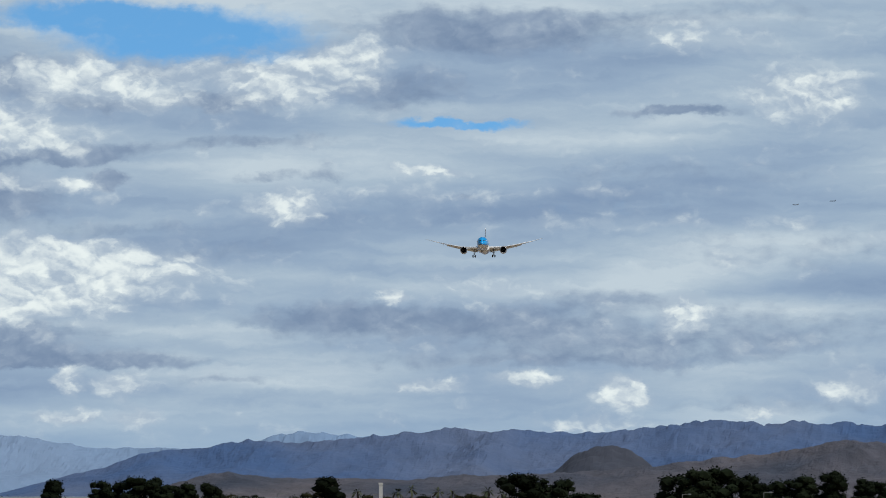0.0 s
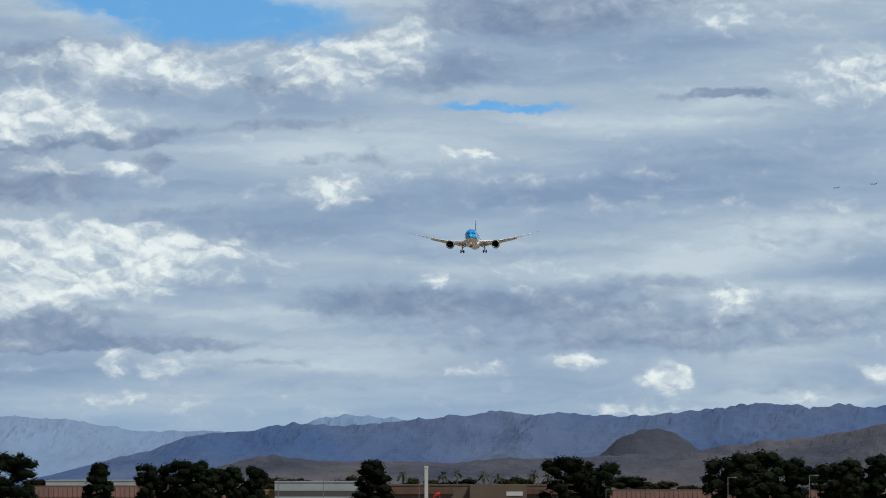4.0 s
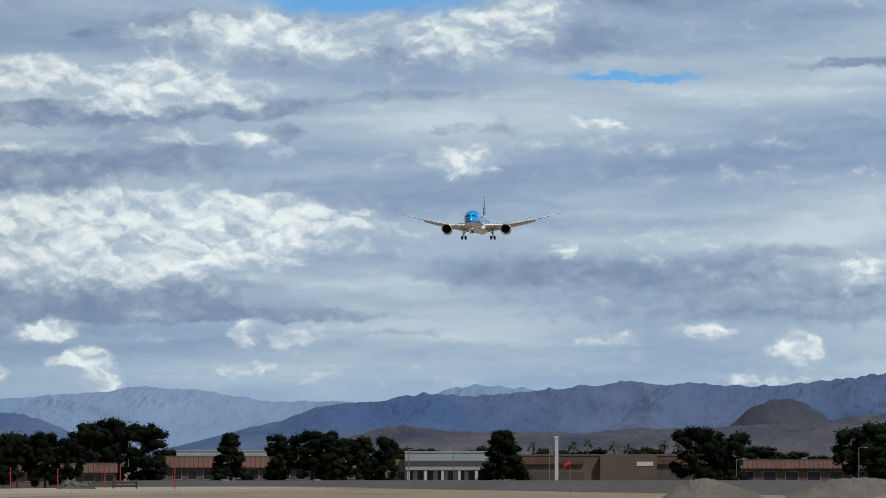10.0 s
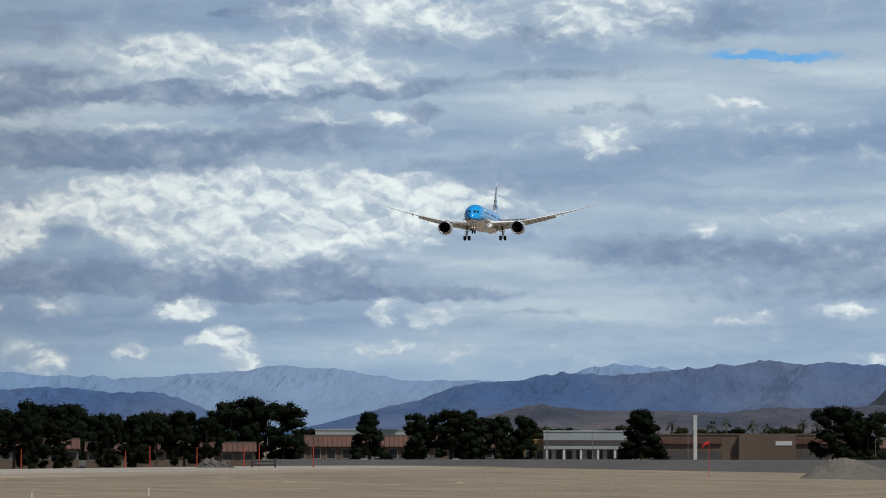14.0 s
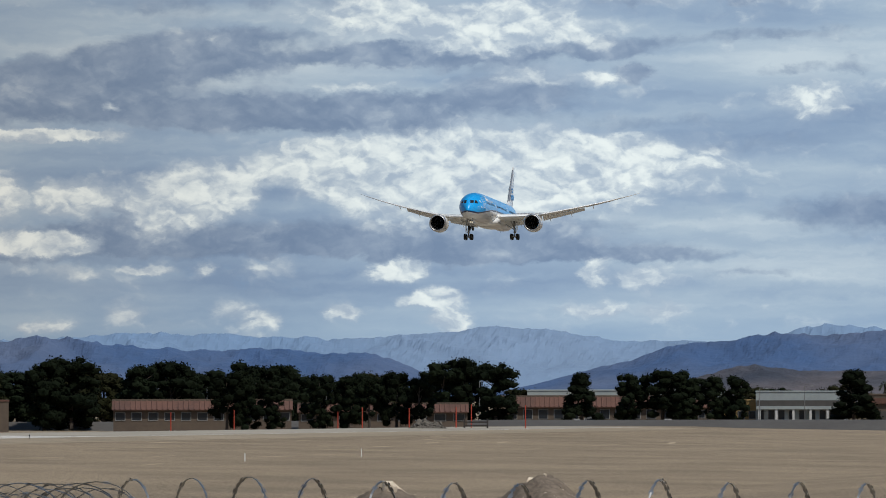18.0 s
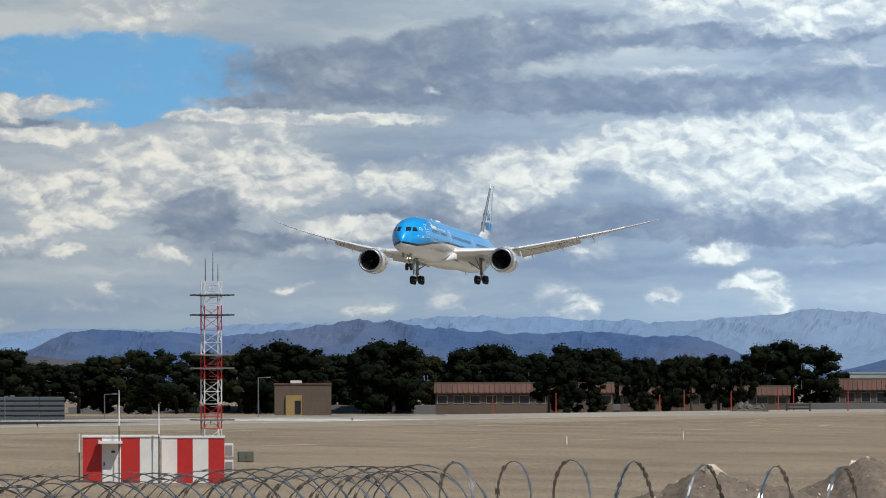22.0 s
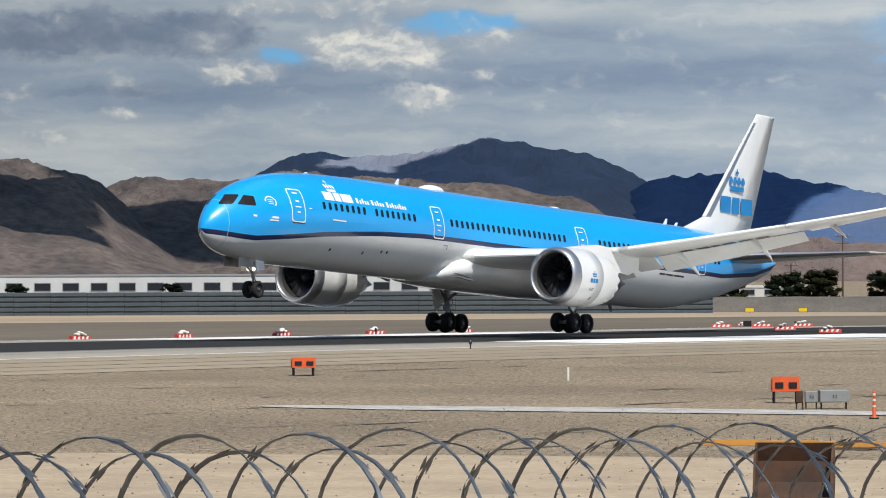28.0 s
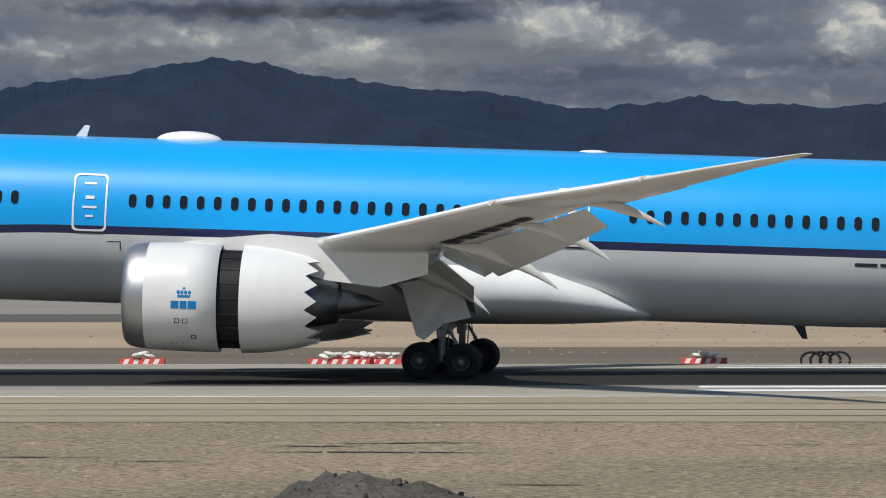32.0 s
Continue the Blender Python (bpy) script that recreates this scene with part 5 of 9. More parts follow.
def build_airliner():
    plane = thing("airliner", "blue and white wide-body jet airliner landing with wheels down", "airliner")
    hull_shell("fuselage_top", lambda u, low: band_top(u), lambda u, top: top, M_BLUE, plane, "sky blue upper fuselage")
    hull_shell("fuselage_band", lambda u, low: max(low, band_top(u) - 0.29), lambda u, top: band_top(u), M_NAVY, plane, "thin navy band along the fuselage")
    hull_shell("fuselage_belly", lambda u, low: low, lambda u, top: max(hull(u)[1] + 0.001, band_top(u) - 0.29), M_WHITE, plane, "white lower fuselage")
    # belly fairing
    rings = []
    for u, hw, low, hi in ((11.9, 0.9, 2.3, 2.6), (11.3, 2.0, 2.14, 3.2), (10.5, 2.72, 2.03, 3.9), (9.3, 3.02, 1.95, 4.4), (7.5, 3.12, 1.9, 4.6), (4, 3.14, 1.87, 4.6), (-1, 3.12, 1.89, 4.5), (-3.5, 3.02, 1.96, 4.3), (-5.2, 2.7, 2.06, 3.6), (-6.6, 1.9, 2.18, 2.9), (-7.2, 0.9, 2.3, 2.5)):
        c, h = (hi + low) / 2, (hi - low) / 2
        rings.append([Vector((u, hw * math.copysign(abs(math.cos(a)) ** 0.85, math.cos(a)), c + h * math.copysign(abs(math.sin(a)) ** 0.9, math.sin(a)))) for a in [2 * math.pi * k / 36 for k in range(36)]])
    part("belly_fairing", loft(bmesh.new(), rings), M_WHITE, plane, "smooth white belly fairing", smooth=True)
    # flight deck panes, laid on the curve of the hull
    for s in (1, -1):
        for p0, p1, p2, p3 in (((33.24, 5.4), (32.52, 6.04), (31.9, 6.08), (32.58, 5.46)), ((32.34, 5.46), (31.7, 6.06), (31.12, 6.04), (31.2, 5.46))):
            bm = bmesh.new()
            grid = []
            for i in range(9):
                row = []
                for j in range(9):
                    a, b = i / 8, j / 8
                    u = (p0[0] * (1 - b) + p1[0] * b) * (1 - a) + (p3[0] * (1 - b) + p2[0] * b) * a
                    w = (p0[1] * (1 - b) + p1[1] * b) * (1 - a) + (p3[1] * (1 - b) + p2[1] * b) * a
                    if i in (0, 8) and j in (0, 8):
                        u += (0.04 if i == 0 else -0.04) * -1
                    top, low, _ = hull(u)
                    c = (top + low) / 2
                    v = skin(u, w, 0.0)
                    out = Vector((0.25, v / 1.6, (w - c) / 2.2)).normalized() * 0.022
                    row.append(bm.verts.new((u + out.x, s * (v + out.y), w + out.z)))
                grid.append(row)
            for ra, rb in zip(grid, grid[1:]):
                for j in range(8):
                    bm.faces.new((ra[j], ra[j + 1], rb[j + 1], rb[j]))
            bmesh.ops.recalc_face_normals(bm, faces=bm.faces)
            part("flight_deck_pane", bm, M_COCKPIT, plane, "dark flight deck window", smooth=True)
    # cabin panes: one mesh each side, shared
    tilt = {1: None, -1: None}
    for s in (1, -1):
        bm = bmesh.new()
        pts = rounded(0.27, 0.47, 0.12, 3)
        slope = 0.25
        loft(bm, [[Vector((x, s * (0.0 + d - slope * y * 0.97), y)) for x, y in pts] for d in (-0.05, 0.014)])
        tilt[s] = mesh_of(bm, "cabin_window")
        tilt[s].materials.append(M_PANE)
    places = [25.35 - 0.6 * k for k in range(8)] + [19.8 - 0.6 * k for k in range(8)] + [11.37 - 0.6096 * k for k in range(23)] + [-6.45 - 0.6096 * k for k in range(20)] + [-19.0, -22.5, -23.1]
    for s in (1, -1):
        for u in places:
            w = 5.915
            part("cabin_window", tilt[s], None, plane).location = (u, s * skin(u, w), w)
        for u, wide in ((27.88, 1.1), (12.9, 1.1), (-4.3, 1.08), (-20.4, 1.0)):
            hull_door(plane, u, s, 5.72 if u > 20 else 5.81, 1.92, wide)
    # titles as plain blocks, crown emblem, small stencils as bars
    for s in (1, -1):
        bm = bmesh.new()
        def flat(a, b):
            return Vector((a, s * skin(a, b, 0.02), b))
        crown_shapes(bm, lambda a, b: flat(24.05 - a, 6.98 + b), 0.55)
        for u0, u1 in ((25.1, 24.15), (24.05, 23.4), (23.3, 22.15)):
            bar_on_skin(bm, u1, u0, 6.3, 6.82, s, 0.02, -0.12)
        part("title_emblem", bm, M_TITLE, plane, "white crown and block title")
        bm = bmesh.new()
        for u0, count in ((21.8, 5), (20.15, 5), (18.5, 8)):
            for k in range(count):
                u1 = u0 - 0.27 * k - 0.09 * (k > 0)
                tall = 0.34 if k == 0 or k % 3 == 2 else 0.22
                bar_on_skin(bm, u1 - (0.24 if k == 0 else 0.18), u1, 6.34, 6.34 + tall, s, 0.02, -0.05)
        tagged(part("title_writing", bm, M_TITLE, plane, "white bars of the airline title"), kind="stuff")
        bm = bmesh.new()
        for u0, u1, w0, w1 in ((24.6, 23.15, 5.06, 5.14), (31.5, 29.6, 4.78, 4.9), (30.3, 29.6, 4.62, 4.7), (26.9, 26.65, 5.6, 5.66)):
            bar_on_skin(bm, u1, u0, w0, w1, s, 0.02)
        disc = [(30.06 + 0.42 * math.cos(a), 5.78 + 0.36 * math.sin(a)) for a in [2 * math.pi * k / 16 for k in range(16)]]
        disc2 = [(30.06 + 0.34 * math.cos(a), 5.78 + 0.29 * math.sin(a)) for a in [2 * math.pi * k / 16 for k in range(16)]]
        vo = [bm.verts.new((u, s * skin(u, w, 0.02), w)) for u, w in disc]
        vi = [bm.verts.new((u, s * skin(u, w, 0.02), w)) for u, w in disc2]
        for k in range(10):
            bm.faces.new((vo[k], vo[k + 1], vi[k + 1], vi[k]))
        for q in (-0.12, 0.0, 0.12):
            bar_on_skin(bm, 29.86, 30.24, 5.76 + q, 5.8 + q, s, 0.02)
        tagged(part("stencil", bm, M_TITLE, plane, "small white stencil bars and round badge"), kind="stuff")
        bm = bmesh.new()
        for u0, u1, w0, w1 in ((-14.3, -15.1, 4.4, 4.52), (-15.2, -16.2, 4.4, 4.52), (-16.3, -17.8, 4.4, 4.52), (11.75, 12.25, 4.42, 4.45), (11.75, 11.79, 4.15, 4.44), (28.0, 27.4, 3.9, 3.94)):
            bar_on_skin(bm, u1, u0, w0, w1, s, 0.014)
        for u, w in ((24.0, 3.3), (20.5, 3.35), (18.6, 3.55), (18.0, 3.55)):
            disc_on(bm, lambda a, b: Vector((u + a, s * skin(u + a, w + b, 0.014), w + b)), 0.1, 0.1)
        tagged(part("belly_stencil", bm, M_INK, plane, "small dark stencil bars and drain ports"), kind="stuff")
    # radome seam
    bm = bmesh.new()
    rings = []
    for u in (33.02, 32.99):
        top, low, side = hull(u)
        c, h = (top + low) / 2, (top - low) / 2
        rings.append([Vector((u, (side + 0.006) * math.cos(a), c + (h + 0.006) * math.sin(a))) for a in [2 * math.pi * k / 40 for k in range(40)]])
    part("radome_seam", loft(bm, rings, True, False), material("pale_seam", (0.25, 0.5, 0.75), 0.5), plane)
    # domes and blades on the crown and keel
    bm = bmesh.new()
    ball(bm, (9.75, 0, 8.16), (1.2, 0.62, 0.34), 24, 12)
    part("satellite_dome", bm, M_TITLE, plane, "white satellite dome on the crown", smooth=True)
    bm = bmesh.new()
    ball(bm, (-4.85, 0, 8.17), (0.55, 0.4, 0.1), 16, 8)
    part("low_dome", bm, M_TITLE, plane, smooth=True)
    for u, w, h in ((13.7, 8.15, 0.45), (-19.2, 8.15, 0.45), (-20.6, 8.15, 0.3), (-12.4, 2.25, -0.5), (23.8, 8.04, 0.12)):
        bm = bmesh.new()
        loft(bm, [[Vector((u - 0.2, 0.03, w)), Vector((u - 0.2, -0.03, w)), Vector((u + 0.22, -0.03, w)), Vector((u + 0.22, 0.03, w))], [Vector((u - 0.32, 0.01, w + h)), Vector((u - 0.32, -0.01, w + h)), Vector((u - 0.12, -0.01, w + h)), Vector((u - 0.12, 0.01, w + h))]])
        part("blade_antenna", bm, M_TITLE if h > 0 else M_INK, plane)
    for s in (1, -1):
        # air inlets on the fairing
        for dw, dl in ((2.75, 0.0), (2.55, -0.15)):
            bm = bmesh.new()
            loft(bm, [[Vector((11.2 + dl, s * 2.95, dw)), Vector((9.6 + dl, s * 3.1, dw - 0.1)), Vector((9.6 + dl, s * 3.1, dw - 0.22)), Vector((11.2 + dl, s * 2.95, dw - 0.04))], [Vector((11.0 + dl, s * 3.1, dw)), Vector((9.6 + dl, s * 3.34, dw - 0.1)), Vector((9.6 + dl, s * 3.34, dw - 0.22)), Vector((11.0 + dl, s * 3.1, dw - 0.04))]])
            part("air_inlet", bm, M_SILVER, plane, "metal-lipped air inlet")
        build_wing(plane, s)
        build_engine(plane, s)
        build_main_gear(plane, s)
    build_nose_gear(plane)
    build_tail(plane)
    return plane


aircraft = build_airliner()

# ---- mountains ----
# Distance haze is put into the base colour of M_FAR and M_MID.
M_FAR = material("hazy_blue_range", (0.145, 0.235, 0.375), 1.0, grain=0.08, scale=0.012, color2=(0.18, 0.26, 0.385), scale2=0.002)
# The paler second colour stands in for lit slopes.
M_MID = material("haze_tinted_range", (0.045, 0.093, 0.205), 1.0, grain=0.14, scale=0.03, bump=0.5, color2=(0.088, 0.122, 0.205), scale2=0.006)
# Haze over brown hills is put into these bluish colours.
M_NEARHILL = material("haze_tinted_foothills", (0.036, 0.045, 0.068), 1.0, grain=0.3, scale=0.05, bump=0.6, color2=(0.1, 0.09, 0.1), scale2=0.009)
# Dark bluish hill, slightly paler in large patches.
M_DARKHILL = material("dark_bluish_hill", (0.026, 0.033, 0.052), 1.0, grain=0.22, scale=0.03, color2=(0.045, 0.05, 0.068), scale2=0.008)
M_BIG = material("brown_rock_mountain", (0.16, 0.126, 0.11), 1.0, grain=0.6, scale=0.11, bump=1.0, color2=(0.09, 0.075, 0.072), scale2=0.02)
# The slate-blue tint is distance haze put into the rock colour.
M_SLATE = material("slate_haze_mountain", (0.15, 0.172, 0.23), 1.0, grain=0.22, scale=0.025, color2=(0.2, 0.2, 0.235), scale2=0.004)
M_PINK = material("pink_desert_hills", (0.17, 0.125, 0.11), 1.0, grain=0.35, scale=0.06, bump=0.8, color2=(0.115, 0.09, 0.085), scale2=0.008)

for m in (M_MID, M_NEARHILL, M_BIG, M_PINK):
    m.node_tree.nodes["Bump"].inputs["Distance"].default_value = 9.0


def range_of(name, label, az0, az1, dist, floor_el, peaks, mat, rough=0.05, deep=3.0, gully=0.52, seed=0.0, rows=40, step=0.03, size=0.62):
    """A mountain range between two bearings, through summits given as (bearing, height in degrees, width)."""
    tops = sorted({(a, h) for a, h, w in peaks if az0 < a < az1})
    line_a = [az0] + [a for a, h in tops] + [az1]
    line_h = [floor_el] + [h for a, h in tops] + [floor_el]
    whole = max(40.0, EYE[2] + dist * math.tan(radians(max(line_h))) + 12.0)
    cell = whole * size
    n = int((az1 - az0) / step)
    bm = bmesh.new()
    slopes, scales = [], []
    for i in range(n + 1):
        az = az0 + (az1 - az0) * i / n
        edge = max(0.0, min(1.0, (az - az0) / 0.5, (az1 - az) / 0.5))
        el = float(np.interp(az, line_a, line_h)) + edge * rough * noise.fractal(Vector((az * 1.7, seed, 0.3)), 0.8, 2.1, 4)
        k = min(range(len(line_a)), key=lambda q: abs(line_a[q] - az))
        el -= min(0.07, 0.1 * abs(line_a[k] - az)) * (0.5 + rough * 4)
        a = radians(az)
        raw = []
        for k in range(rows + 1):
            # from the foot over the crest to the back
            q = -1.0 + 1.35 * k / rows
            d = dist + q * deep * whole
            p = Vector((d * math.sin(a) / cell, d * math.cos(a) / cell, seed))
            p += noise.noise_vector(p * 0.7) * 0.35
            r1 = noise.ridged_multi_fractal(p * 0.5, 0.95, 2.1, 6, 1.0, 1.6) * 0.5
            r1 += 0.1 * noise.ridged_multi_fractal(p * 2.6 + Vector((3, 1, 0)), 0.8, 2.2, 4, 1.0, 1.5)
            r2 = 1 - abs(noise.noise(p * 0.33 + Vector((7, 3, seed)))) * 2.0
            slope = (max(0.0, 1 + q) if q < 0 else max(0.0, 1 - q * 1.6)) ** 1.15
            body = 1 - gully + gully * (0.6 * r1 + 0.4 * r2)
            raw.append((d, slope * (body + (1 - body) * 0.35 * slope)))
        slopes.append((a, raw))
        scales.append((math.tan(radians(max(el, -0.3))) + 16.0 / dist) / max(max(h / d for d, h in raw), 1e-7))
    # raised so that the skyline runs through the summits
    wide = max(1, int(0.28 / step))
    padded = [scales[0]] * wide + scales + [scales[-1]] * wide
    scales = np.convolve(padded, np.hanning(2 * wide + 3)[1:-1] / np.hanning(2 * wide + 3).sum(), "valid")
    cols = []
    for (a, raw), lift in zip(slopes, scales):
        cols.append([bm.verts.new((d * math.sin(a), d * math.cos(a), EYE[2] - 16.0 * d / dist + lift * h if 0 < k < rows else -16.0)) for k, (d, h) in enumerate(raw)])
    for a, b in zip(cols, cols[1:]):
        for k in range(rows):
            bm.faces.new((a[k], b[k], b[k + 1], a[k + 1]))
    bmesh.ops.recalc_face_normals(bm, faces=bm.faces)
    return tagged(part(name, bm, mat, smooth=False), label, "mountain range", kind="structure")


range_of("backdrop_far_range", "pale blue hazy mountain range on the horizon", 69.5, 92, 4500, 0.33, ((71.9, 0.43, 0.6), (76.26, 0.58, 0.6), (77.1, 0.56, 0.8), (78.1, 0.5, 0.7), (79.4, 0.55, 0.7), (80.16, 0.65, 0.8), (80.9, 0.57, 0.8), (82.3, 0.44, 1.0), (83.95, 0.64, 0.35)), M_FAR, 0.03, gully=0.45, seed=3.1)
range_of("backdrop_east_range", "mountain range tinted blue-grey by haze, with paler patches for lit slopes", 79.6, 93, 4150, -0.25, ((82.2, 0.43, 0.9), (83.2, 0.52, 0.9), (84.65, 0.6, 1.2), (85.6, 0.69, 1.0), (86.6, 0.64, 1.2), (88.45, 0.8, 1.4), (89.3, 0.75, 1.2), (91, 0.76, 1.5)), M_MID, 0.035, gully=0.52, seed=8.4)
range_of("backdrop_middle_range", "jagged mountain range tinted blue by haze", 70.8, 80.2, 4200, -0.1, ((71.95, 0.43, 0.5), (72.6, 0.4, 0.5), (73.0, 0.4, 0.5), (74.1, 0.38, 0.5), (75.15, 0.53, 0.7), (75.75, 0.44, 0.5), (77.7, 0.38, 0.7), (78.8, 0.34, 0.6)), M_MID, 0.03, gully=0.52, seed=5.7)
range_of("backdrop_dark_hill", "dark rounded hill", 86.2, 88.3, 3700, -0.2, ((87.3, 0.52, 0.75), (86.95, 0.44, 0.5), (87.6, 0.42, 0.4)), M_DARKHILL, 0.02, gully=0.52, seed=1.9)
range_of("backdrop_foothills", "low brown desert foothills tinted bluish by haze", 81.0, 93, 3500, -0.25, ((82.95, 0.2, 0.8), (84.3, 0.12, 0.8), (85.6, 0.16, 1.0), (88.4, 0.34, 1.0), (89.85, 0.55, 1.6), (91.5, 0.5, 1.2)), M_NEARHILL, 0.02, gully=0.52, seed=6.6)
range_of("backdrop_brown_hills", "low brown hills tinted bluish by haze", 65.0, 72.4, 3600, 0.05, ((66.65, 0.43, 1.0), (65.8, 0.46, 0.8), (67.7, 0.3, 0.8), (68.5, 0.27, 0.8), (70.1, 0.25, 0.9), (71.3, 0.16, 0.7)), M_NEARHILL, 0.025, gully=0.52, seed=2.2)
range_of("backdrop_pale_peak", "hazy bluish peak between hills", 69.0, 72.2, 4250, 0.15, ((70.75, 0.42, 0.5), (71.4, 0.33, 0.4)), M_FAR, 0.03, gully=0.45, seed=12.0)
range_of("backdrop_pointed_mountain", "pointed brown rock mountain with banded cliffs", 63.2, 66.2, 3750, 0.15, ((64.42, 0.82, 0.85), (64.85, 0.7, 0.9), (65.5, 0.5, 0.6)), M_BIG, 0.03, gully=0.6, seed=4.4, size=0.8, step=0.03)
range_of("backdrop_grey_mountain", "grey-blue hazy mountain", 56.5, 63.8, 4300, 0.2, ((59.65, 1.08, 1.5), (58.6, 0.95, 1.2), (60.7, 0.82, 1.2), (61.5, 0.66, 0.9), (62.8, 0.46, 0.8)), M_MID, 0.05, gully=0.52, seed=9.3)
range_of("backdrop_pink_hills", "low pink and tan desert hills", 57.0, 66.5, 3550, 0.02, ((59.8, 0.34, 1.3), (58.4, 0.3, 1.0), (61.6, 0.2, 0.9), (62.7, 0.35, 1.0), (63.6, 0.27, 0.8), (65.0, 0.3, 0.9)), M_PINK, 0.025, gully=0.62, seed=7.7)
range_of("backdrop_north_range", "mountain range tinted dark blue by haze", 53.2, 60, 4350, 0.3, ((54.75, 1.28, 1.0), (55.6, 1.2, 1.0), (56.75, 1.4, 1.2), (57.8, 1.25, 1.2), (54.2, 1.08, 0.7)), M_SLATE, 0.045, gully=0.52, seed=3.8)
range_of("backdrop_red_ridge", "low brown ridge with a reddish foot", 50.8, 58.5, 3800, 0.1, ((52.75, 1.0, 1.0), (53.7, 0.93, 1.0), (54.55, 1.05, 0.9), (55.6, 0.96, 1.0), (56.8, 0.88, 1.0), (57.8, 0.75, 0.8)), M_BIG, 0.04, gully=0.6, seed=14.2, size=0.8)
range_of("backdrop_brown_mountain", "steep bare brown rock mountain with eroded gullies", 40.0, 53.4, 3700, 0.05, ((45.85, 2.22, 2.6), (46.6, 2.12, 2.3), (47.4, 2.13, 1.9), (43.55, 2.0, 1.7), (44.3, 1.9, 1.4), (42.6, 1.6, 1.8), (49.2, 1.7, 1.9), (48.3, 1.82, 1.5), (50.2, 1.36, 1.5), (51.4, 1.22, 1.3), (52.4, 0.98, 1.0)), M_BIG, 0.06, gully=0.76, seed=11.5, size=0.66, rows=90, step=0.02)
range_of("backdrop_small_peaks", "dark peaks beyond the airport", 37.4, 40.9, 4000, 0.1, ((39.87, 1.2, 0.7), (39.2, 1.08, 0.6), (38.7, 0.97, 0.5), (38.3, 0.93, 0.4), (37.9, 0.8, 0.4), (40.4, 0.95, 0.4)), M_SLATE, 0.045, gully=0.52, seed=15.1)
range_of("backdrop_slate_range", "mountain range under cloud, tinted slate blue by haze", 7.6, 25, 4200, 0.2, ((9.85, 1.4, 1.2), (10.7, 1.27, 1.0), (12.2, 1.5, 1.5), (14, 1.1, 1.2), (21.9, 1.12, 1.2), (20.5, 0.8, 1.0), (23.4, 0.9, 1.2), (17, 0.7, 1.5)), M_SLATE, 0.04, gully=0.52, seed=16.6)
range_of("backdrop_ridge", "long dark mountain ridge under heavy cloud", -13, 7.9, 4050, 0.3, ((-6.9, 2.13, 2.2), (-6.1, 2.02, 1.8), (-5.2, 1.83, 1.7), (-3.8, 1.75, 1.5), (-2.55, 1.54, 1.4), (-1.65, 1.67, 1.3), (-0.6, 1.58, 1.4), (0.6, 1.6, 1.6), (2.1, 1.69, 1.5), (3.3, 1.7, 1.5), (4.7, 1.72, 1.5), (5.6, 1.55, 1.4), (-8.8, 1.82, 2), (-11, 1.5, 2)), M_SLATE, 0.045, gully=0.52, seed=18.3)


# ---- unseen clouds, added to shade the mountains ----
M_CLOUD = material("white_cloud", (0.85, 0.86, 0.88), 1.0, grain=0.05, scale=0.004)


def cloud_over(az, dist, wide, deep, seed, high=900.0):
    """An unseen heap of cloud, added between the sun and a slope at that bearing and distance."""
    r = random.Random(seed)
    a = radians(az)
    c = Vector((dist * math.sin(a), dist * math.cos(a), 40)) + SUN * (high / SUN.z)
    bm = bmesh.new()
    for _ in range(16):
        across, along = r.uniform(-1, 1) * wide * 0.8, r.uniform(-1, 1) * deep * 0.8
        p = c + Vector((across * math.cos(a) + along * math.sin(a), -across * math.sin(a) + along * math.cos(a), r.uniform(-20, 40)))
        s = r.uniform(0.25, 0.5)
        bmesh.ops.create_icosphere(bm, subdivisions=3, radius=1, matrix=Matrix.Translation(p) @ Matrix.Rotation(-a, 4, "Z") @ Matrix.Diagonal((wide * s, deep * s, 50, 1)))
    for v in bm.verts:
        v.co += noise.noise_vector(v.co * 0.008) * 38 + noise.noise_vector(v.co * 0.03) * 12
    return tagged(part("cloud", bm, M_CLOUD, smooth=True), "unseen heap of white cloud added to shade the mountains", "cloud", kind="structure")


for az, dist, wide, deep, seed in ((55.8, 4200, 330, 260, 1), (52.6, 3640, 110, 90, 2), (50.9, 3560, 100, 70, 3), (48.1, 3560, 60, 40, 5), (45.9, 3590, 24, 16, 6), (38.9, 3950, 210, 260, 7),
                                   (22, 4150, 380, 260, 8), (17, 4150, 380, 260, 9), (11.5, 4150, 420, 260, 10), (5, 3980, 420, 200, 11), (-0.5, 3980, 420, 190, 12), (-6.2, 3980, 430, 200, 13), (-10.5, 3980, 330, 220, 14)):
    cloud_over(az, dist, wide, deep, seed)


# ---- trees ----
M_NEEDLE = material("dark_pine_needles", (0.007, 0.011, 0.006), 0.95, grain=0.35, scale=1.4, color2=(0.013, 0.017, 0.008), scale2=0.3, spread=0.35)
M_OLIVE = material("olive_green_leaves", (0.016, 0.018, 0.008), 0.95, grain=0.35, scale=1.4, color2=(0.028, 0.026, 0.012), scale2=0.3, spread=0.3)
M_BARK = material("grey_brown_bark", (0.07, 0.055, 0.045), 0.95, grain=0.3, scale=4, bump=0.5)
for m in (M_NEEDLE, M_OLIVE):
    m.node_tree.nodes["Principled BSDF"].inputs["Specular IOR Level"].default_value = 0.05
TREE_RNG = random.Random(11)


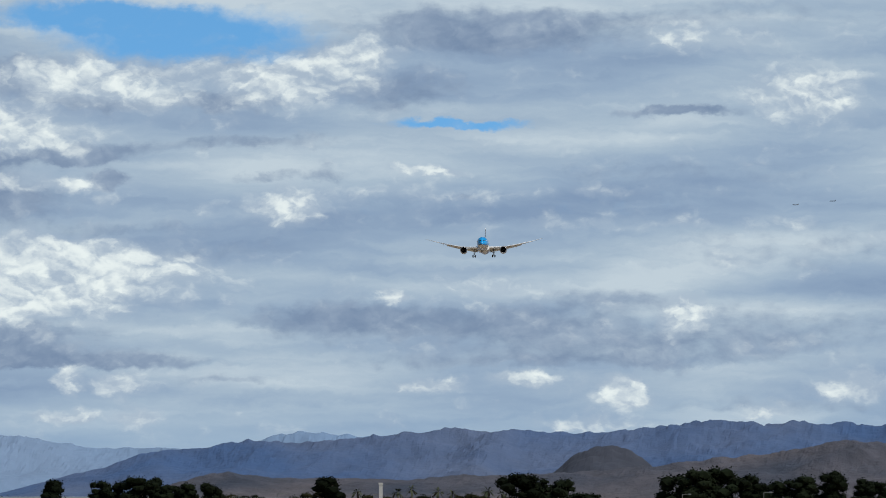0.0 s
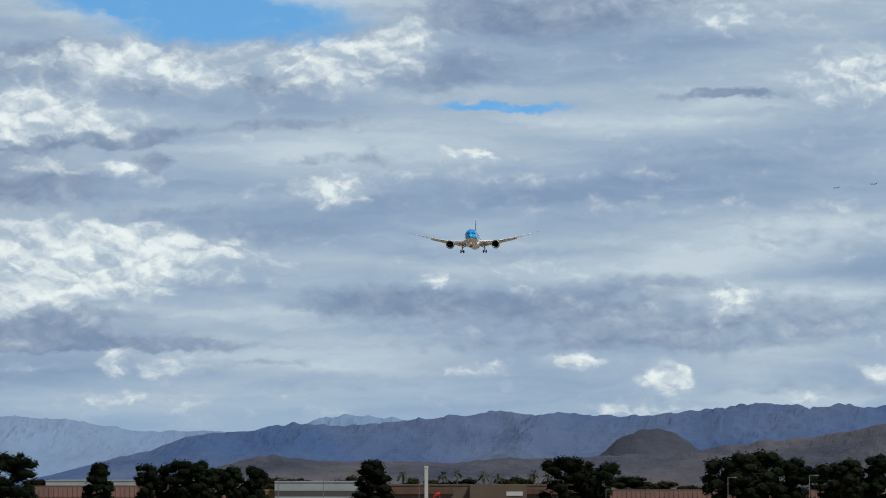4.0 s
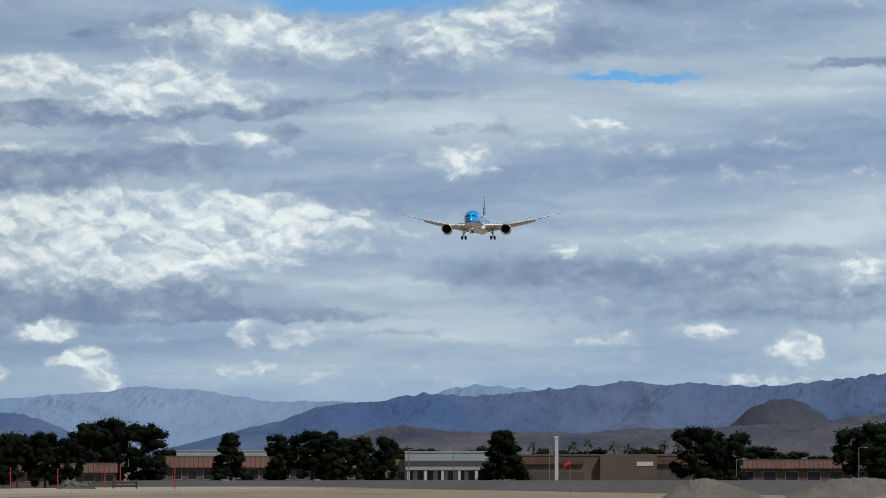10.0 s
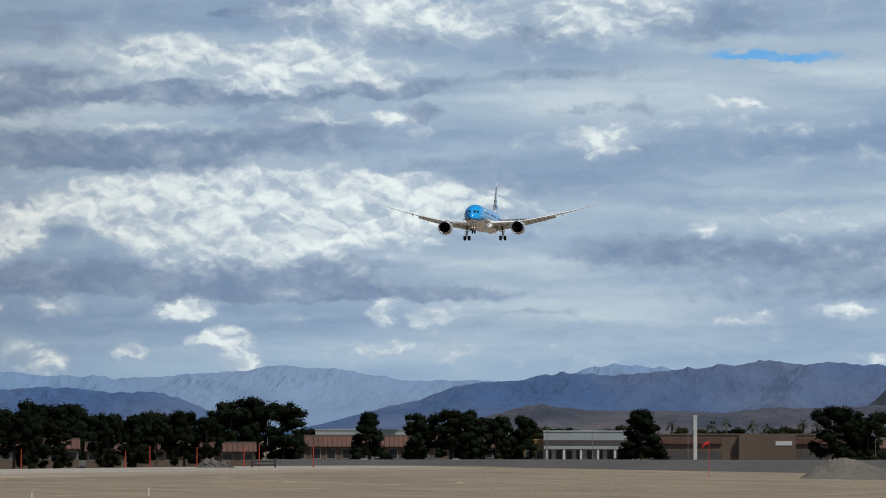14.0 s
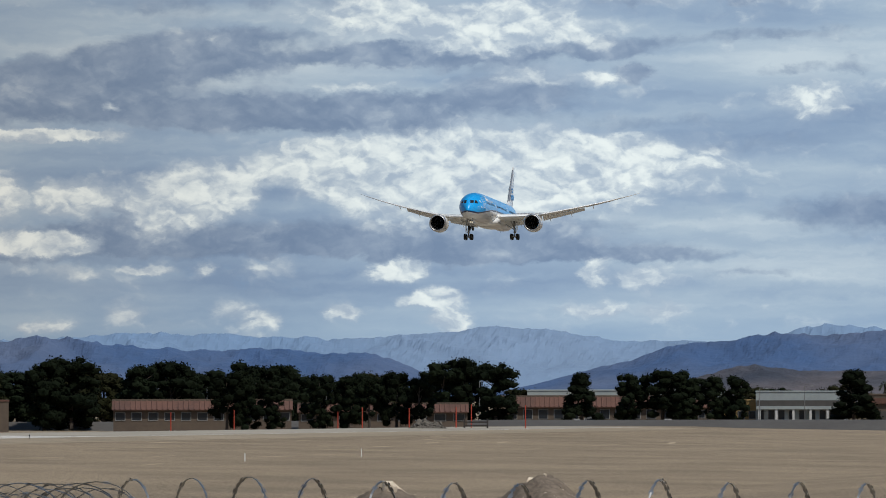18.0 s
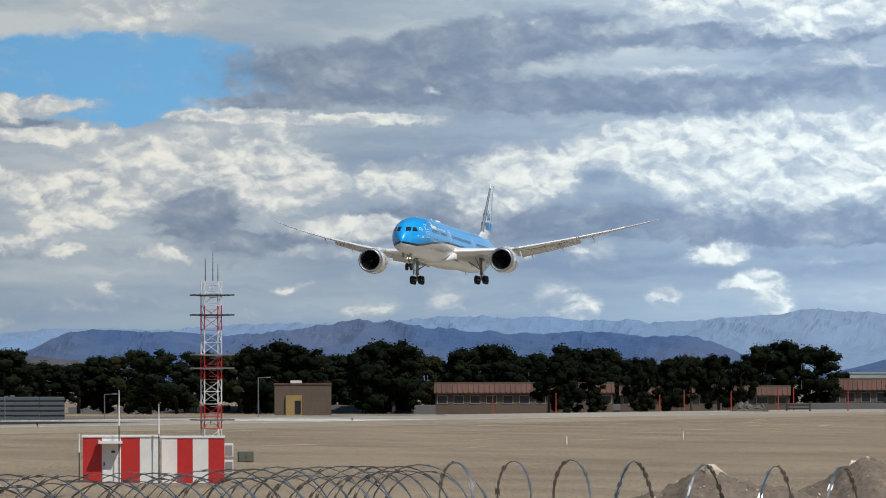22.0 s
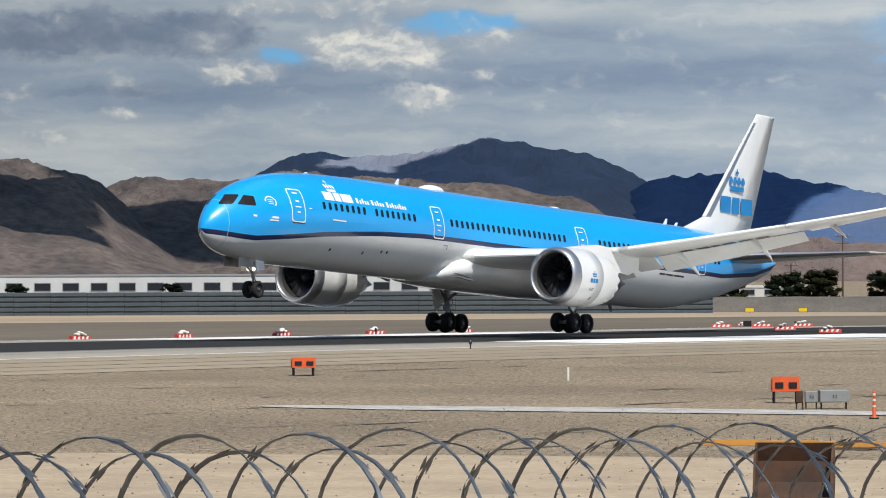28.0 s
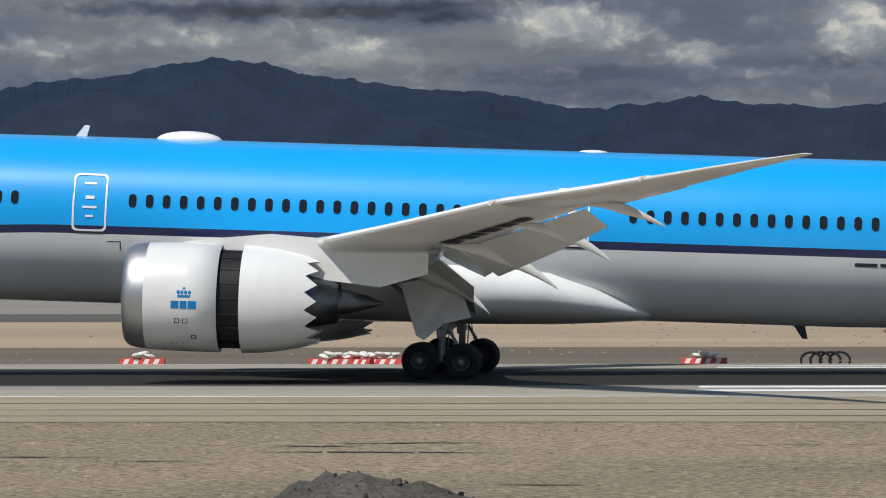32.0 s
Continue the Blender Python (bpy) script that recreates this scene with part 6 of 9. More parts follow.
def crown_mesh(seed, shape):
    """A crown one unit high: clumps of small leaf blades round limbs, with gaps."""
    r = random.Random(seed)
    bm = bmesh.new()
    for k in range(68):
        h = 0.06 + 0.89 * r.random() ** 0.85
        if shape == "cone":
            wide = 0.32 * (1.1 - h) + 0.03
        elif shape == "dome":
            wide = 0.34 * math.sqrt(max(0.02, 1 - ((h - 0.52) / 0.56) ** 2))
        else:
            wide = 0.27 * math.sqrt(max(0.02, 1 - ((h - 0.52) / 0.54) ** 2)) + 0.04 * r.random()
        a, d, s = r.random() * 6.283, wide * r.random() ** 0.45, 0.055 + 0.065 * r.random()
        c = Vector((d * math.cos(a), d * math.sin(a), h))
        bmesh.ops.create_icosphere(bm, subdivisions=1, radius=s * 0.92, matrix=Matrix.Translation(c) @ Matrix.Diagonal((1.1, 1.1, 0.72, 1)))
        for _ in range(50):
            v = Vector((r.gauss(0, 1.1), r.gauss(0, 1.1), r.gauss(0, 0.75))).normalized() * s * (0.85 + 0.32 * r.random())
            p = c + v
            e = Vector((r.gauss(0, 1), r.gauss(0, 1), r.gauss(0.3, 1))).normalized() * 0.016
            g = e.cross(v).normalized() * 0.011
            bm.faces.new([bm.verts.new(q) for q in (p - e, p + g, p + e * 1.2, p - g)])
    for v in bm.verts:
        v.co += noise.noise_vector(v.co * 9 + Vector((seed, 0, 0))) * 0.018
    return mesh_of(bm, "crown")


def trunk_mesh(seed):
    r = random.Random(seed)
    bm = bmesh.new()
    rod(bm, (0, 0, 0), (0.01, 0, 0.45), 0.032, 0.02, 8)
    rod(bm, (0.01, 0, 0.44), (-0.01, 0.01, 0.85), 0.02, 0.006, 6)
    for k in range(5):
        a, h = r.random() * 6.283, 0.3 + 0.1 * k
        rod(bm, (0, 0, h), (0.22 * math.cos(a), 0.22 * math.sin(a), h + 0.16), 0.012, 0.004, 5)
    return mesh_of(bm, "trunk")


CROWNS = {s: [crown_mesh(20 + 7 * k + len(s), s) for k in range(3)] for s in ("cone", "dome", "tall")}
TRUNKS = [trunk_mesh(k) for k in range(3)]
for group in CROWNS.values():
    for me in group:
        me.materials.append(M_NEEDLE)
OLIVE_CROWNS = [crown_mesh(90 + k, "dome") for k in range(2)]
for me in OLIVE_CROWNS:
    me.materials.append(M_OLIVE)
for me in TRUNKS:
    me.materials.append(M_BARK)


def tree_at(az, el_top, dist, shape="dome", wide=1.0, olive=False):
    a = radians(az)
    x, y = dist * math.sin(a), dist * math.cos(a)
    z = ground_z(x, y) - 0.1
    high = EYE[2] + dist * math.tan(radians(el_top)) - z
    t = thing("olive_tree" if olive else "pine_tree", "round olive-green broadleaf tree behind the airfield" if olive else "dark green pine tree at the edge of the airfield", "tree", group="trees along the airfield")
    t.matrix_basis = Matrix.LocRotScale((x, y, z), Euler((0, 0, TREE_RNG.random() * 6.28)), Vector((high * wide, high * wide, high)))
    part("trunk", TREE_RNG.choice(TRUNKS), None, t)
    part("crown", TREE_RNG.choice(OLIVE_CROWNS if olive else CROWNS[shape]), None, t)
    return t


def tree_dist(az):
    return float(np.interp(az, [60, 66, 73, 79, 91], [900, 1010, 1180, 1330, 1390])) 


def tree_rows():
    r = TREE_RNG
    # the tall ones
    for az, el, sh, w in ((79.62, 0.24, "dome", 1.0), (79.86, 0.28, "tall", 1.0), (80.2, 0.23, "dome", 1.1), (81.15, 0.11, "cone", 1.1), (81.68, 0.1, "tall", 1.0), (82.05, 0.14, "dome", 1.2), (82.28, 0.14, "dome", 1.0), (82.55, 0.07, "dome", 1.0),
                          (82.85, 0.09, "tall", 1.0), (84.16, 0.14, "cone", 1.3), (86.3, 0.18, "dome", 1.1), (86.66, 0.13, "dome", 1.1), (88.2, 0.22, "dome", 1.2), (88.5, 0.25, "tall", 1.2), (88.85, 0.17, "dome", 1.1),
                          (89.35, 0.15, "dome", 1.2), (89.75, 0.22, "tall", 1.1), (90.2, 0.12, "dome", 1.2), (77.55, 0.23, "dome", 1.2), (77.85, 0.2, "dome", 1.0), (76.6, 0.24, "dome", 1.2), (76.25, 0.2, "tall", 1.1), (75.5, 0.3, "dome", 1.2),
                          (75.2, 0.25, "tall", 1.0), (74.4, 0.28, "dome", 1.2), (74.0, 0.24, "dome", 1.0), (72.8, 0.2, "dome", 1.2), (71.2, 0.2, "dome", 1.2), (67.5, 0.18, "tall", 1.3), (69.35, 0.13, "dome", 1.2), (66.45, 0.1, "dome", 1.3), (65.4, 0.06, "dome", 1.3)):
        tree_at(az, el, tree_dist(az) - (75 if az > 80 else 15), sh, w * (0.9 if sh == "tall" else 1.0))
    # before the low buildings
    for az, el, sh in ((77.22, 0.12, "dome"), (77.45, 0.08, "cone"), (77.72, 0.03, "dome"), (78.25, 0.1, "dome"), (78.55, 0.08, "tall"), (78.8, 0.11, "dome"), (79.1, 0.12, "dome"), (79.35, 0.06, "dome")):
        tree_at(az, el, 1130, sh, 0.85)
    # the closed belt behind
    az = 62.75
    while az < 79.4:
        top = float(np.interp(az, [62.7, 64.0, 65.1, 66, 67.5, 70, 73, 76, 79.4], [0.1, 0.12, 0.07, 0.07, 0.14, 0.1, 0.17, 0.18, 0.14]))
        tree_at(az, top - 0.14 * r.random(), tree_dist(az) + 25 * r.random() + 10, r.choice(("dome", "tall", "dome")), 1.0 + 0.35 * r.random(), r.random() < 0.22)
        az += 0.17 + 0.13 * r.random()
    az = 80.5
    while az < 91:
        tree_at(az, -0.03 - 0.12 * r.random(), tree_dist(az) + 90 + 60 * r.random(), "dome", 1.3 + 0.4 * r.random(), r.random() < 0.6)
        az += 0.2 + 0.25 * r.random()
    # low trees by the north-east gate
    for az, el in ((60.0, -0.12), (60.4, -0.1), (61.1, -0.1), (61.35, -0.07), (61.75, -0.08), (62.0, -0.12), (59.4, -0.16), (59.1, -0.1)):
        tree_at(az, el + 0.02, 880, "dome", 1.3, r.random() < 0.4)


tree_rows()

# ---- razor wire fence by the camera ----
M_RAZOR = material("galvanised_razor_ribbon", (0.36, 0.365, 0.37), 0.34, 0.85, grain=0.2, scale=9, color2=(0.16, 0.16, 0.165), scale2=1.2)
M_POST = material("galvanised_post", (0.33, 0.33, 0.33), 0.5, 0.7, grain=0.15, scale=6)


def coil(path, radius, pitch, seed, name="razor_coil", wobble=0.05):
    """A coil of razor ribbon along a path of points (its axis)."""
    r = random.Random(seed)
    pts = [Vector(p) for p in path]
    lengths = [(b - a).length for a, b in zip(pts, pts[1:])]
    total = sum(lengths)
    turns = total / pitch
    n = int(turns * 30)

    def axis(s):
        for a, b, l in zip(pts, pts[1:], lengths):
            if s <= l:
                return a + (b - a) * (s / l), (b - a).normalized()
            s -= l
        return pts[-1], (pts[-1] - pts[-2]).normalized()

    line = []
    for i in range(n + 1):
        q = i / n
        c, d = axis(q * total)
        side = d.cross(Vector((0, 0, 1))).normalized()
        a = 2 * math.pi * turns * q
        loop = turns * q
        rad = radius * (1 + wobble * noise.noise(Vector((loop * 0.7, seed, 0))))
        push = d * (0.16 * pitch * noise.noise(Vector((loop * 0.5, 7 + seed, 3))))
        out = side * math.cos(a) + Vector((0, 0, 1)) * math.sin(a)
        line.append((c + push + out * rad + Vector((0, 0, 0.03 * noise.noise(Vector((loop * 0.3, 3, seed))))), out, d))
    wire, barbs = bmesh.new(), bmesh.new()
    rings = []
    for i, (p, out, d) in enumerate(line):
        tw = noise.noise(Vector((i * 0.05, seed, 9)))
        e1 = (d + out * tw).normalized() * 0.0085
        e2 = out * 0.0028
        rings.append([p - e1 - e2, p + e1 - e2, p + e1 + e2, p - e1 + e2])
    loft(wire, rings)
    gap = 0.115
    s_next, run = 0.0, 0.0
    for (p, out, d), (p2, out2, d2) in zip(line, line[1:]):
        step = (p2 - p).length
        run += step
        if run >= s_next:
            s_next += gap
            t = (p2 - p).normalized()
            e = (d + out * 0.5 * r.uniform(-1, 1)).normalized()
            for s in (1, -1):
                base = p + e * s * 0.007
                vs = [barbs.verts.new(q) for q in (base - t * 0.012, base + t * 0.012, p + e * s * 0.016 + t * 0.045, p + e * s * 0.021 + t * 0.012, p + e * s * 0.021 - t * 0.012, p + e * s * 0.016 - t * 0.045)]
                barbs.faces.new((vs[0], vs[1], vs[3], vs[4]))
                barbs.faces.new((vs[1], vs[2], vs[3]))
                barbs.faces.new((vs[0], vs[4], vs[5]))
    c = thing(name, "tangled coil of galvanised razor wire on the fence", "razor wire", group="razor wire on the fence")
    part("ribbon", wire, M_RAZOR, c, smooth=False)
    tagged(part("barb", barbs, M_RAZOR, c, "small sharp steel barbs"), kind="stuff")
    return c


def fence_top(x):
    return float(np.interp(x, [-12, 0, 6.4, 7.4, 8.4, 10.2, 11.8, 13.1, 14.8, 16.1, 19.7, 22, 23.5, 29.2, 45], [3.7, 3.86, 3.95, 4.05, 4.04, 3.955, 4.01, 4.055, 4.007, 3.99, 3.895, 3.885, 3.955, 3.934, 3.74]))


def camera_fence():
    f = thing("boundary_fence", "galvanised steel boundary fence carrying razor wire", "fence")
    for x in np.arange(-12, 43.1, 3.0):
        bm = bmesh.new()
        g = ground_z(x, 10.5)
        rod(bm, (x, 10.5, g - 0.1), (x, 10.5, fence_top(x) - 0.95), 0.035, 0.035, 10)
        rod(bm, (x, 10.5, fence_top(x) - 0.96), (x, 10.2, fence_top(x) - 0.6), 0.018, 0.018, 6)
        rod(bm, (x, 10.5, fence_top(x) - 0.96), (x, 10.8, fence_top(x) - 0.6), 0.018, 0.018, 6)
        part("post", bm, M_POST, f)
    for y in (7.0, 3.5, 0.0):
        bm = bmesh.new()
        rod(bm, (44.0, y, ground_z(44, y) - 0.1), (44.0, y, 2.85), 0.035, 0.035, 10)
        part("post", bm, M_POST, f)
    for dz in (0.97, 1.9, 2.6):
        bm = bmesh.new()
        rod(bm, (-12, 10.5, fence_top(-12) - dz), (43, 10.5, fence_top(43) - dz), 0.02, 0.02, 8)
        part("rail", bm, M_POST, f)
    line = (-12, 0, 6.4, 7.4, 8.4, 10.2, 11.8, 13.1, 14.8, 16.1, 19.7, 22, 23.5, 29.2, 36, 42)
    coil([(x, 10.5, fence_top(x) - 0.47) for x in line], 0.47, 0.62, 1)
    coil([(x + 0.3, 10.52, fence_top(x) - 0.5) for x in line], 0.44, 0.62, 5)
    coil([(x, 11.0, fence_top(x) - 1.0) for x in line], 0.36, 0.6, 6)
    coil([(42.6, 10.6, 3.32), (43.8, 9.5, 3.3), (44.2, 6, 3.28), (44.6, 2, 3.28), (45, -2, 3.28)], 0.46, 0.6, 9, wobble=0.12)


camera_fence()

# ---- the airfield's things ----
M_RED = material("red_weathered_paint", (0.5, 0.02, 0.018), 0.55, grain=0.12, scale=3, color2=(0.4, 0.02, 0.018), scale2=0.5)
M_PAINTW = material("white_weathered_paint", (0.76, 0.75, 0.73), 0.55, grain=0.06, scale=3, color2=(0.66, 0.65, 0.62), scale2=0.4)
M_ORANGE = material("orange_plastic", (0.75, 0.1, 0.015), 0.55, grain=0.12, scale=5, color2=(0.6, 0.09, 0.02), scale2=1)
M_REDBAR = material("faded_red_plastic", (0.62, 0.045, 0.035), 0.55, grain=0.15, scale=5, color2=(0.5, 0.06, 0.05), scale2=1)
M_SIGNY = material("yellow_sign_face", (0.75, 0.52, 0.01), 0.5, grain=0.05, scale=3)
M_BLACK = material("black_sign_face", (0.012, 0.012, 0.013), 0.5, grain=0.1, scale=3)
M_GREYBOX = material("grey_cabinet_paint", (0.3, 0.31, 0.31), 0.5, 0.2, grain=0.08, scale=3, color2=(0.25, 0.26, 0.26), scale2=0.8)
M_GREENBOX = material("green_grey_cabinet_paint", (0.1, 0.11, 0.075), 0.6, grain=0.1, scale=3)
# Cloud shade over the eastern buildings is put into M_STUCCO and M_TILE.
M_STUCCO = material("tan_stucco", (0.12, 0.09, 0.067), 0.9, grain=0.12, scale=1, color2=(0.1, 0.075, 0.057), scale2=0.15)
M_STUCCO2 = material("yellow_stucco", (0.33, 0.22, 0.085), 0.9, grain=0.12, scale=1, color2=(0.28, 0.19, 0.08), scale2=0.15)
M_TILE = material("red_clay_roof_tiles", (0.125, 0.06, 0.044), 0.85, grain=0.25, scale=2.2, color2=(0.09, 0.046, 0.036), scale2=0.3)
M_ROOFW = material("white_roof_sheet", (0.33, 0.37, 0.37), 0.6, grain=0.08, scale=1, color2=(0.28, 0.31, 0.32), scale2=0.15)
M_WALLW = material("white_building_panel", (0.56, 0.56, 0.55), 0.7, grain=0.06, scale=0.5, color2=(0.5, 0.5, 0.49), scale2=0.1)
M_WALLG = material("grey_building_wall", (0.27, 0.27, 0.265), 0.8, grain=0.08, scale=0.5, color2=(0.23, 0.23, 0.225), scale2=0.1)
M_GLASS = material("dark_window_glass", (0.02, 0.024, 0.03), 0.12)
M_BLAST = material("blue_grey_blast_wall_steel", (0.062, 0.076, 0.086), 0.75, 0.1, grain=0.15, scale=0.8, color2=(0.052, 0.064, 0.073), scale2=0.1)
M_DARKMETAL = material("dark_rusty_metal", (0.05, 0.042, 0.038), 0.7, 0.4, grain=0.2, scale=4)
M_GALV = material("galvanised_pole_metal", (0.25, 0.25, 0.25), 0.5, 0.6, grain=0.1, scale=4)
M_WOODPOLE = material("brown_wooden_pole", (0.09, 0.065, 0.05), 0.9, grain=0.2, scale=5)
M_YELLOW = material("yellow_machine_paint", (0.66, 0.3, 0.015), 0.45, grain=0.12, scale=3, color2=(0.58, 0.3, 0.02), scale2=0.7)
M_MUD = material("dusty_brown_dump_body", (0.31, 0.185, 0.07), 0.8, grain=0.25, scale=2.5, color2=(0.22, 0.155, 0.09), scale2=0.8)
M_RUST = material("rusty_bucket_steel", (0.12, 0.06, 0.035), 0.85, 0.3, grain=0.3, scale=4, color2=(0.07, 0.045, 0.035), scale2=1)
M_PLANK = material("orange_form_board", (0.55, 0.26, 0.05), 0.8, grain=0.2, scale=4, color2=(0.45, 0.2, 0.04), scale2=0.7, stretch=(0.3, 1, 1), spread=0.15)
M_LUMBER = material("weathered_lumber", (0.13, 0.095, 0.065), 0.9, grain=0.3, scale=6, color2=(0.09, 0.065, 0.045), scale2=1, stretch=(0.3, 1, 1), spread=0.25)
M_ROCK = material("pale_broken_caliche_rock", (0.68, 0.59, 0.47), 0.95, grain=0.22, scale=7, bump=0.5, color2=(0.5, 0.4, 0.3), scale2=0.9, spread=0.2)
M_DUSTPILE = material("tan_loose_rubble_dirt", (0.56, 0.44, 0.33), 1.0, grain=0.45, scale=9, bump=1.0, color2=(0.36, 0.265, 0.185), scale2=0.8)
M_GRAVEL = material("brown_gravel_pile", (0.2, 0.16, 0.125), 1.0, grain=0.4, scale=6, bump=0.6, color2=(0.145, 0.118, 0.095), scale2=0.7)
M_DARKGRAVEL = material("dark_grey_gravel_pile", (0.105, 0.095, 0.085), 1.0, grain=0.5, scale=9, bump=0.6, color2=(0.075, 0.07, 0.063), scale2=0.7)
M_GREYPILE = material("grey_sand_pile", (0.15, 0.135, 0.115), 1.0, grain=0.25, scale=2, bump=0.4, color2=(0.12, 0.107, 0.093), scale2=0.2)
M_PALESAND = material("pale_graded_sand", (0.45, 0.355, 0.25), 0.95, grain=0.2, scale=3, bump=0.3, color2=(0.36, 0.285, 0.205), scale2=0.25)
M_WHITEGRAVEL = material("white_gravel", (0.5, 0.48, 0.45), 0.95, grain=0.35, scale=6, bump=0.4, color2=(0.35, 0.33, 0.3), scale2=0.9)
M_BAG = material("white_sandbag_cloth", (0.7, 0.69, 0.66), 0.9, grain=0.12, scale=6)
M_CAR = [material(n, c, 0.3, 0.2, coat=0.6) for n, c in (("white_car_paint", (0.65, 0.66, 0.67)), ("silver_car_paint", (0.4, 0.42, 0.45)), ("dark_car_paint", (0.035, 0.038, 0.045)))]
M_FOIL = material("crumpled_silver_wrap", (0.55, 0.56, 0.57), 0.35, 0.7, grain=0.25, scale=2.5, bump=0.6, color2=(0.4, 0.41, 0.42), scale2=0.5, spread=0.2)
M_BLUEPANEL = material("blue_wall_panel", (0.015, 0.06, 0.28), 0.6)
M_PALM = material("palm_fronds", (0.03, 0.042, 0.018), 0.8, grain=0.3, scale=4, color2=(0.05, 0.055, 0.025), scale2=1)
SITE_RNG = random.Random(5)


def spot(az, dist):
    a = radians(az)
    x, y = dist * math.sin(a), dist * math.cos(a)
    return Vector((x, y, ground_z(x, y)))


def reach(az, el, start=20.0):
    """How far off the ground lies on that bearing and height."""
    d = start
    while d < 3500:
        p = spot(az, d)
        if p.z >= EYE[2] + d * math.tan(radians(el)):
            return d
        d += max(0.25, d * 0.002)
    return 3500.0


def up_to(el, dist):
    return EYE[2] + dist * math.tan(radians(el))


def facing(az, dist, turn=0.0):
    """Stands on the ground at that bearing; x to the right, y away from the fence."""
    p = spot(az, dist)
    return Matrix.Translation(p) @ Matrix.Rotation(radians(turn - az), 4, "Z")


def wide_of(az0, az1, dist):
    return dist * 2 * math.tan(radians(abs(az1 - az0) / 2))


def box(name, size, at, mat, parent, label="", bevel=0.0, turn=None):
    return part(name, block(bmesh.new(), size, at, turn, bevel), mat, parent, label)


# bare ground and paving do not shine, however low the view across them
for m in (M_SAND, M_CONCRETE, M_SHOULDER, M_SERVICE, M_TAN, M_GREYBAND, M_APRON, M_SEAL, M_RUBBER, M_PALESAND, M_WHITEGRAVEL, M_GRAVEL, M_DARKGRAVEL, M_DUSTPILE, M_ROCK, M_GREYPILE, M_WHITE_LINE):
    m.node_tree.nodes["Principled BSDF"].inputs["Specular IOR Level"].default_value = 0.08


# -- glide slope mast --
def lattice_mast(az, dist, top_el):
    m = thing("lattice_mast", "red and white steel lattice mast with antennas", "mast", at=facing(az, dist, 12))
    high = up_to(top_el, dist) - spot(az, dist).z
    half, n = 0.5, 8
    box("footing", (1.8, 1.8, 0.4), (0, 0, 0.1), M_CONCRETE, m, "concrete footing")
    for k in range(n):
        z0, z1 = high * k / n, high * (k + 1) / n
        mat = M_PAINTW if k % 2 else M_RED
        bm = bmesh.new()
        for sx, sy in ((1, 1), (1, -1), (-1, -1), (-1, 1)):
            rod(bm, (sx * half, sy * half, z0), (sx * half, sy * half, z1), 0.036, 0.036, 6)
        cs = [(1, 1), (1, -1), (-1, -1), (-1, 1)]
        for a, b in zip(cs, cs[1:] + cs[:1]):
            zm = (z0 + z1) / 2
            for p0, p1, q0, q1 in ((a, b, z0, zm), (b, a, zm, z1), (a, b, z0, z0), (a, b, zm, zm)):
                rod(bm, (p0[0] * half, p0[1] * half, q0), (p1[0] * half, p1[1] * half, q1), 0.016, 0.016, 5)
        part("mast_section", bm, mat, m, "white mast section" if k % 2 else "red mast section")
    for el in (0.79, 0.57, 0.13, -0.02, -0.59):
        z = up_to(el, dist) - spot(az, dist).z
        bm = bmesh.new()
        for dy in (-0.55, 0.55):
            rod(bm, (-1.15, dy, z), (1.25, dy, z), 0.03, 0.03, 6)
        for dx in np.linspace(-1.1, 1.2, 8):
            rod(bm, (dx, -0.8, z + 0.04), (dx, 0.7, z + 0.04), 0.018, 0.018, 5)
        block(bm, (1.2, 1.2, 0.05), (0, 0, z - 0.03))
        part("antenna_rack", bm, M_DARKMETAL if el > 0.3 else M_GALV, m)
    for dx, h in ((-0.35, 1.3), (0.1, 1.7), (0.4, 1.0)):
        bm = bmesh.new()
        rod(bm, (dx, 0, high), (dx, 0, high + h), 0.03, 0.015, 6)
        part("whip_antenna", bm, M_DARKMETAL, m)
    bm = bmesh.new()
    for k in range(int(high / 0.35)):
        rod(bm, (-0.22, -0.52, 0.3 + 0.35 * k), (0.22, -0.52, 0.3 + 0.35 * k), 0.012, 0.012, 4)
    tagged(part("ladder_rung", bm, M_GALV, m), kind="stuff")
    return m


lattice_mast(73.48, 300, 0.95)


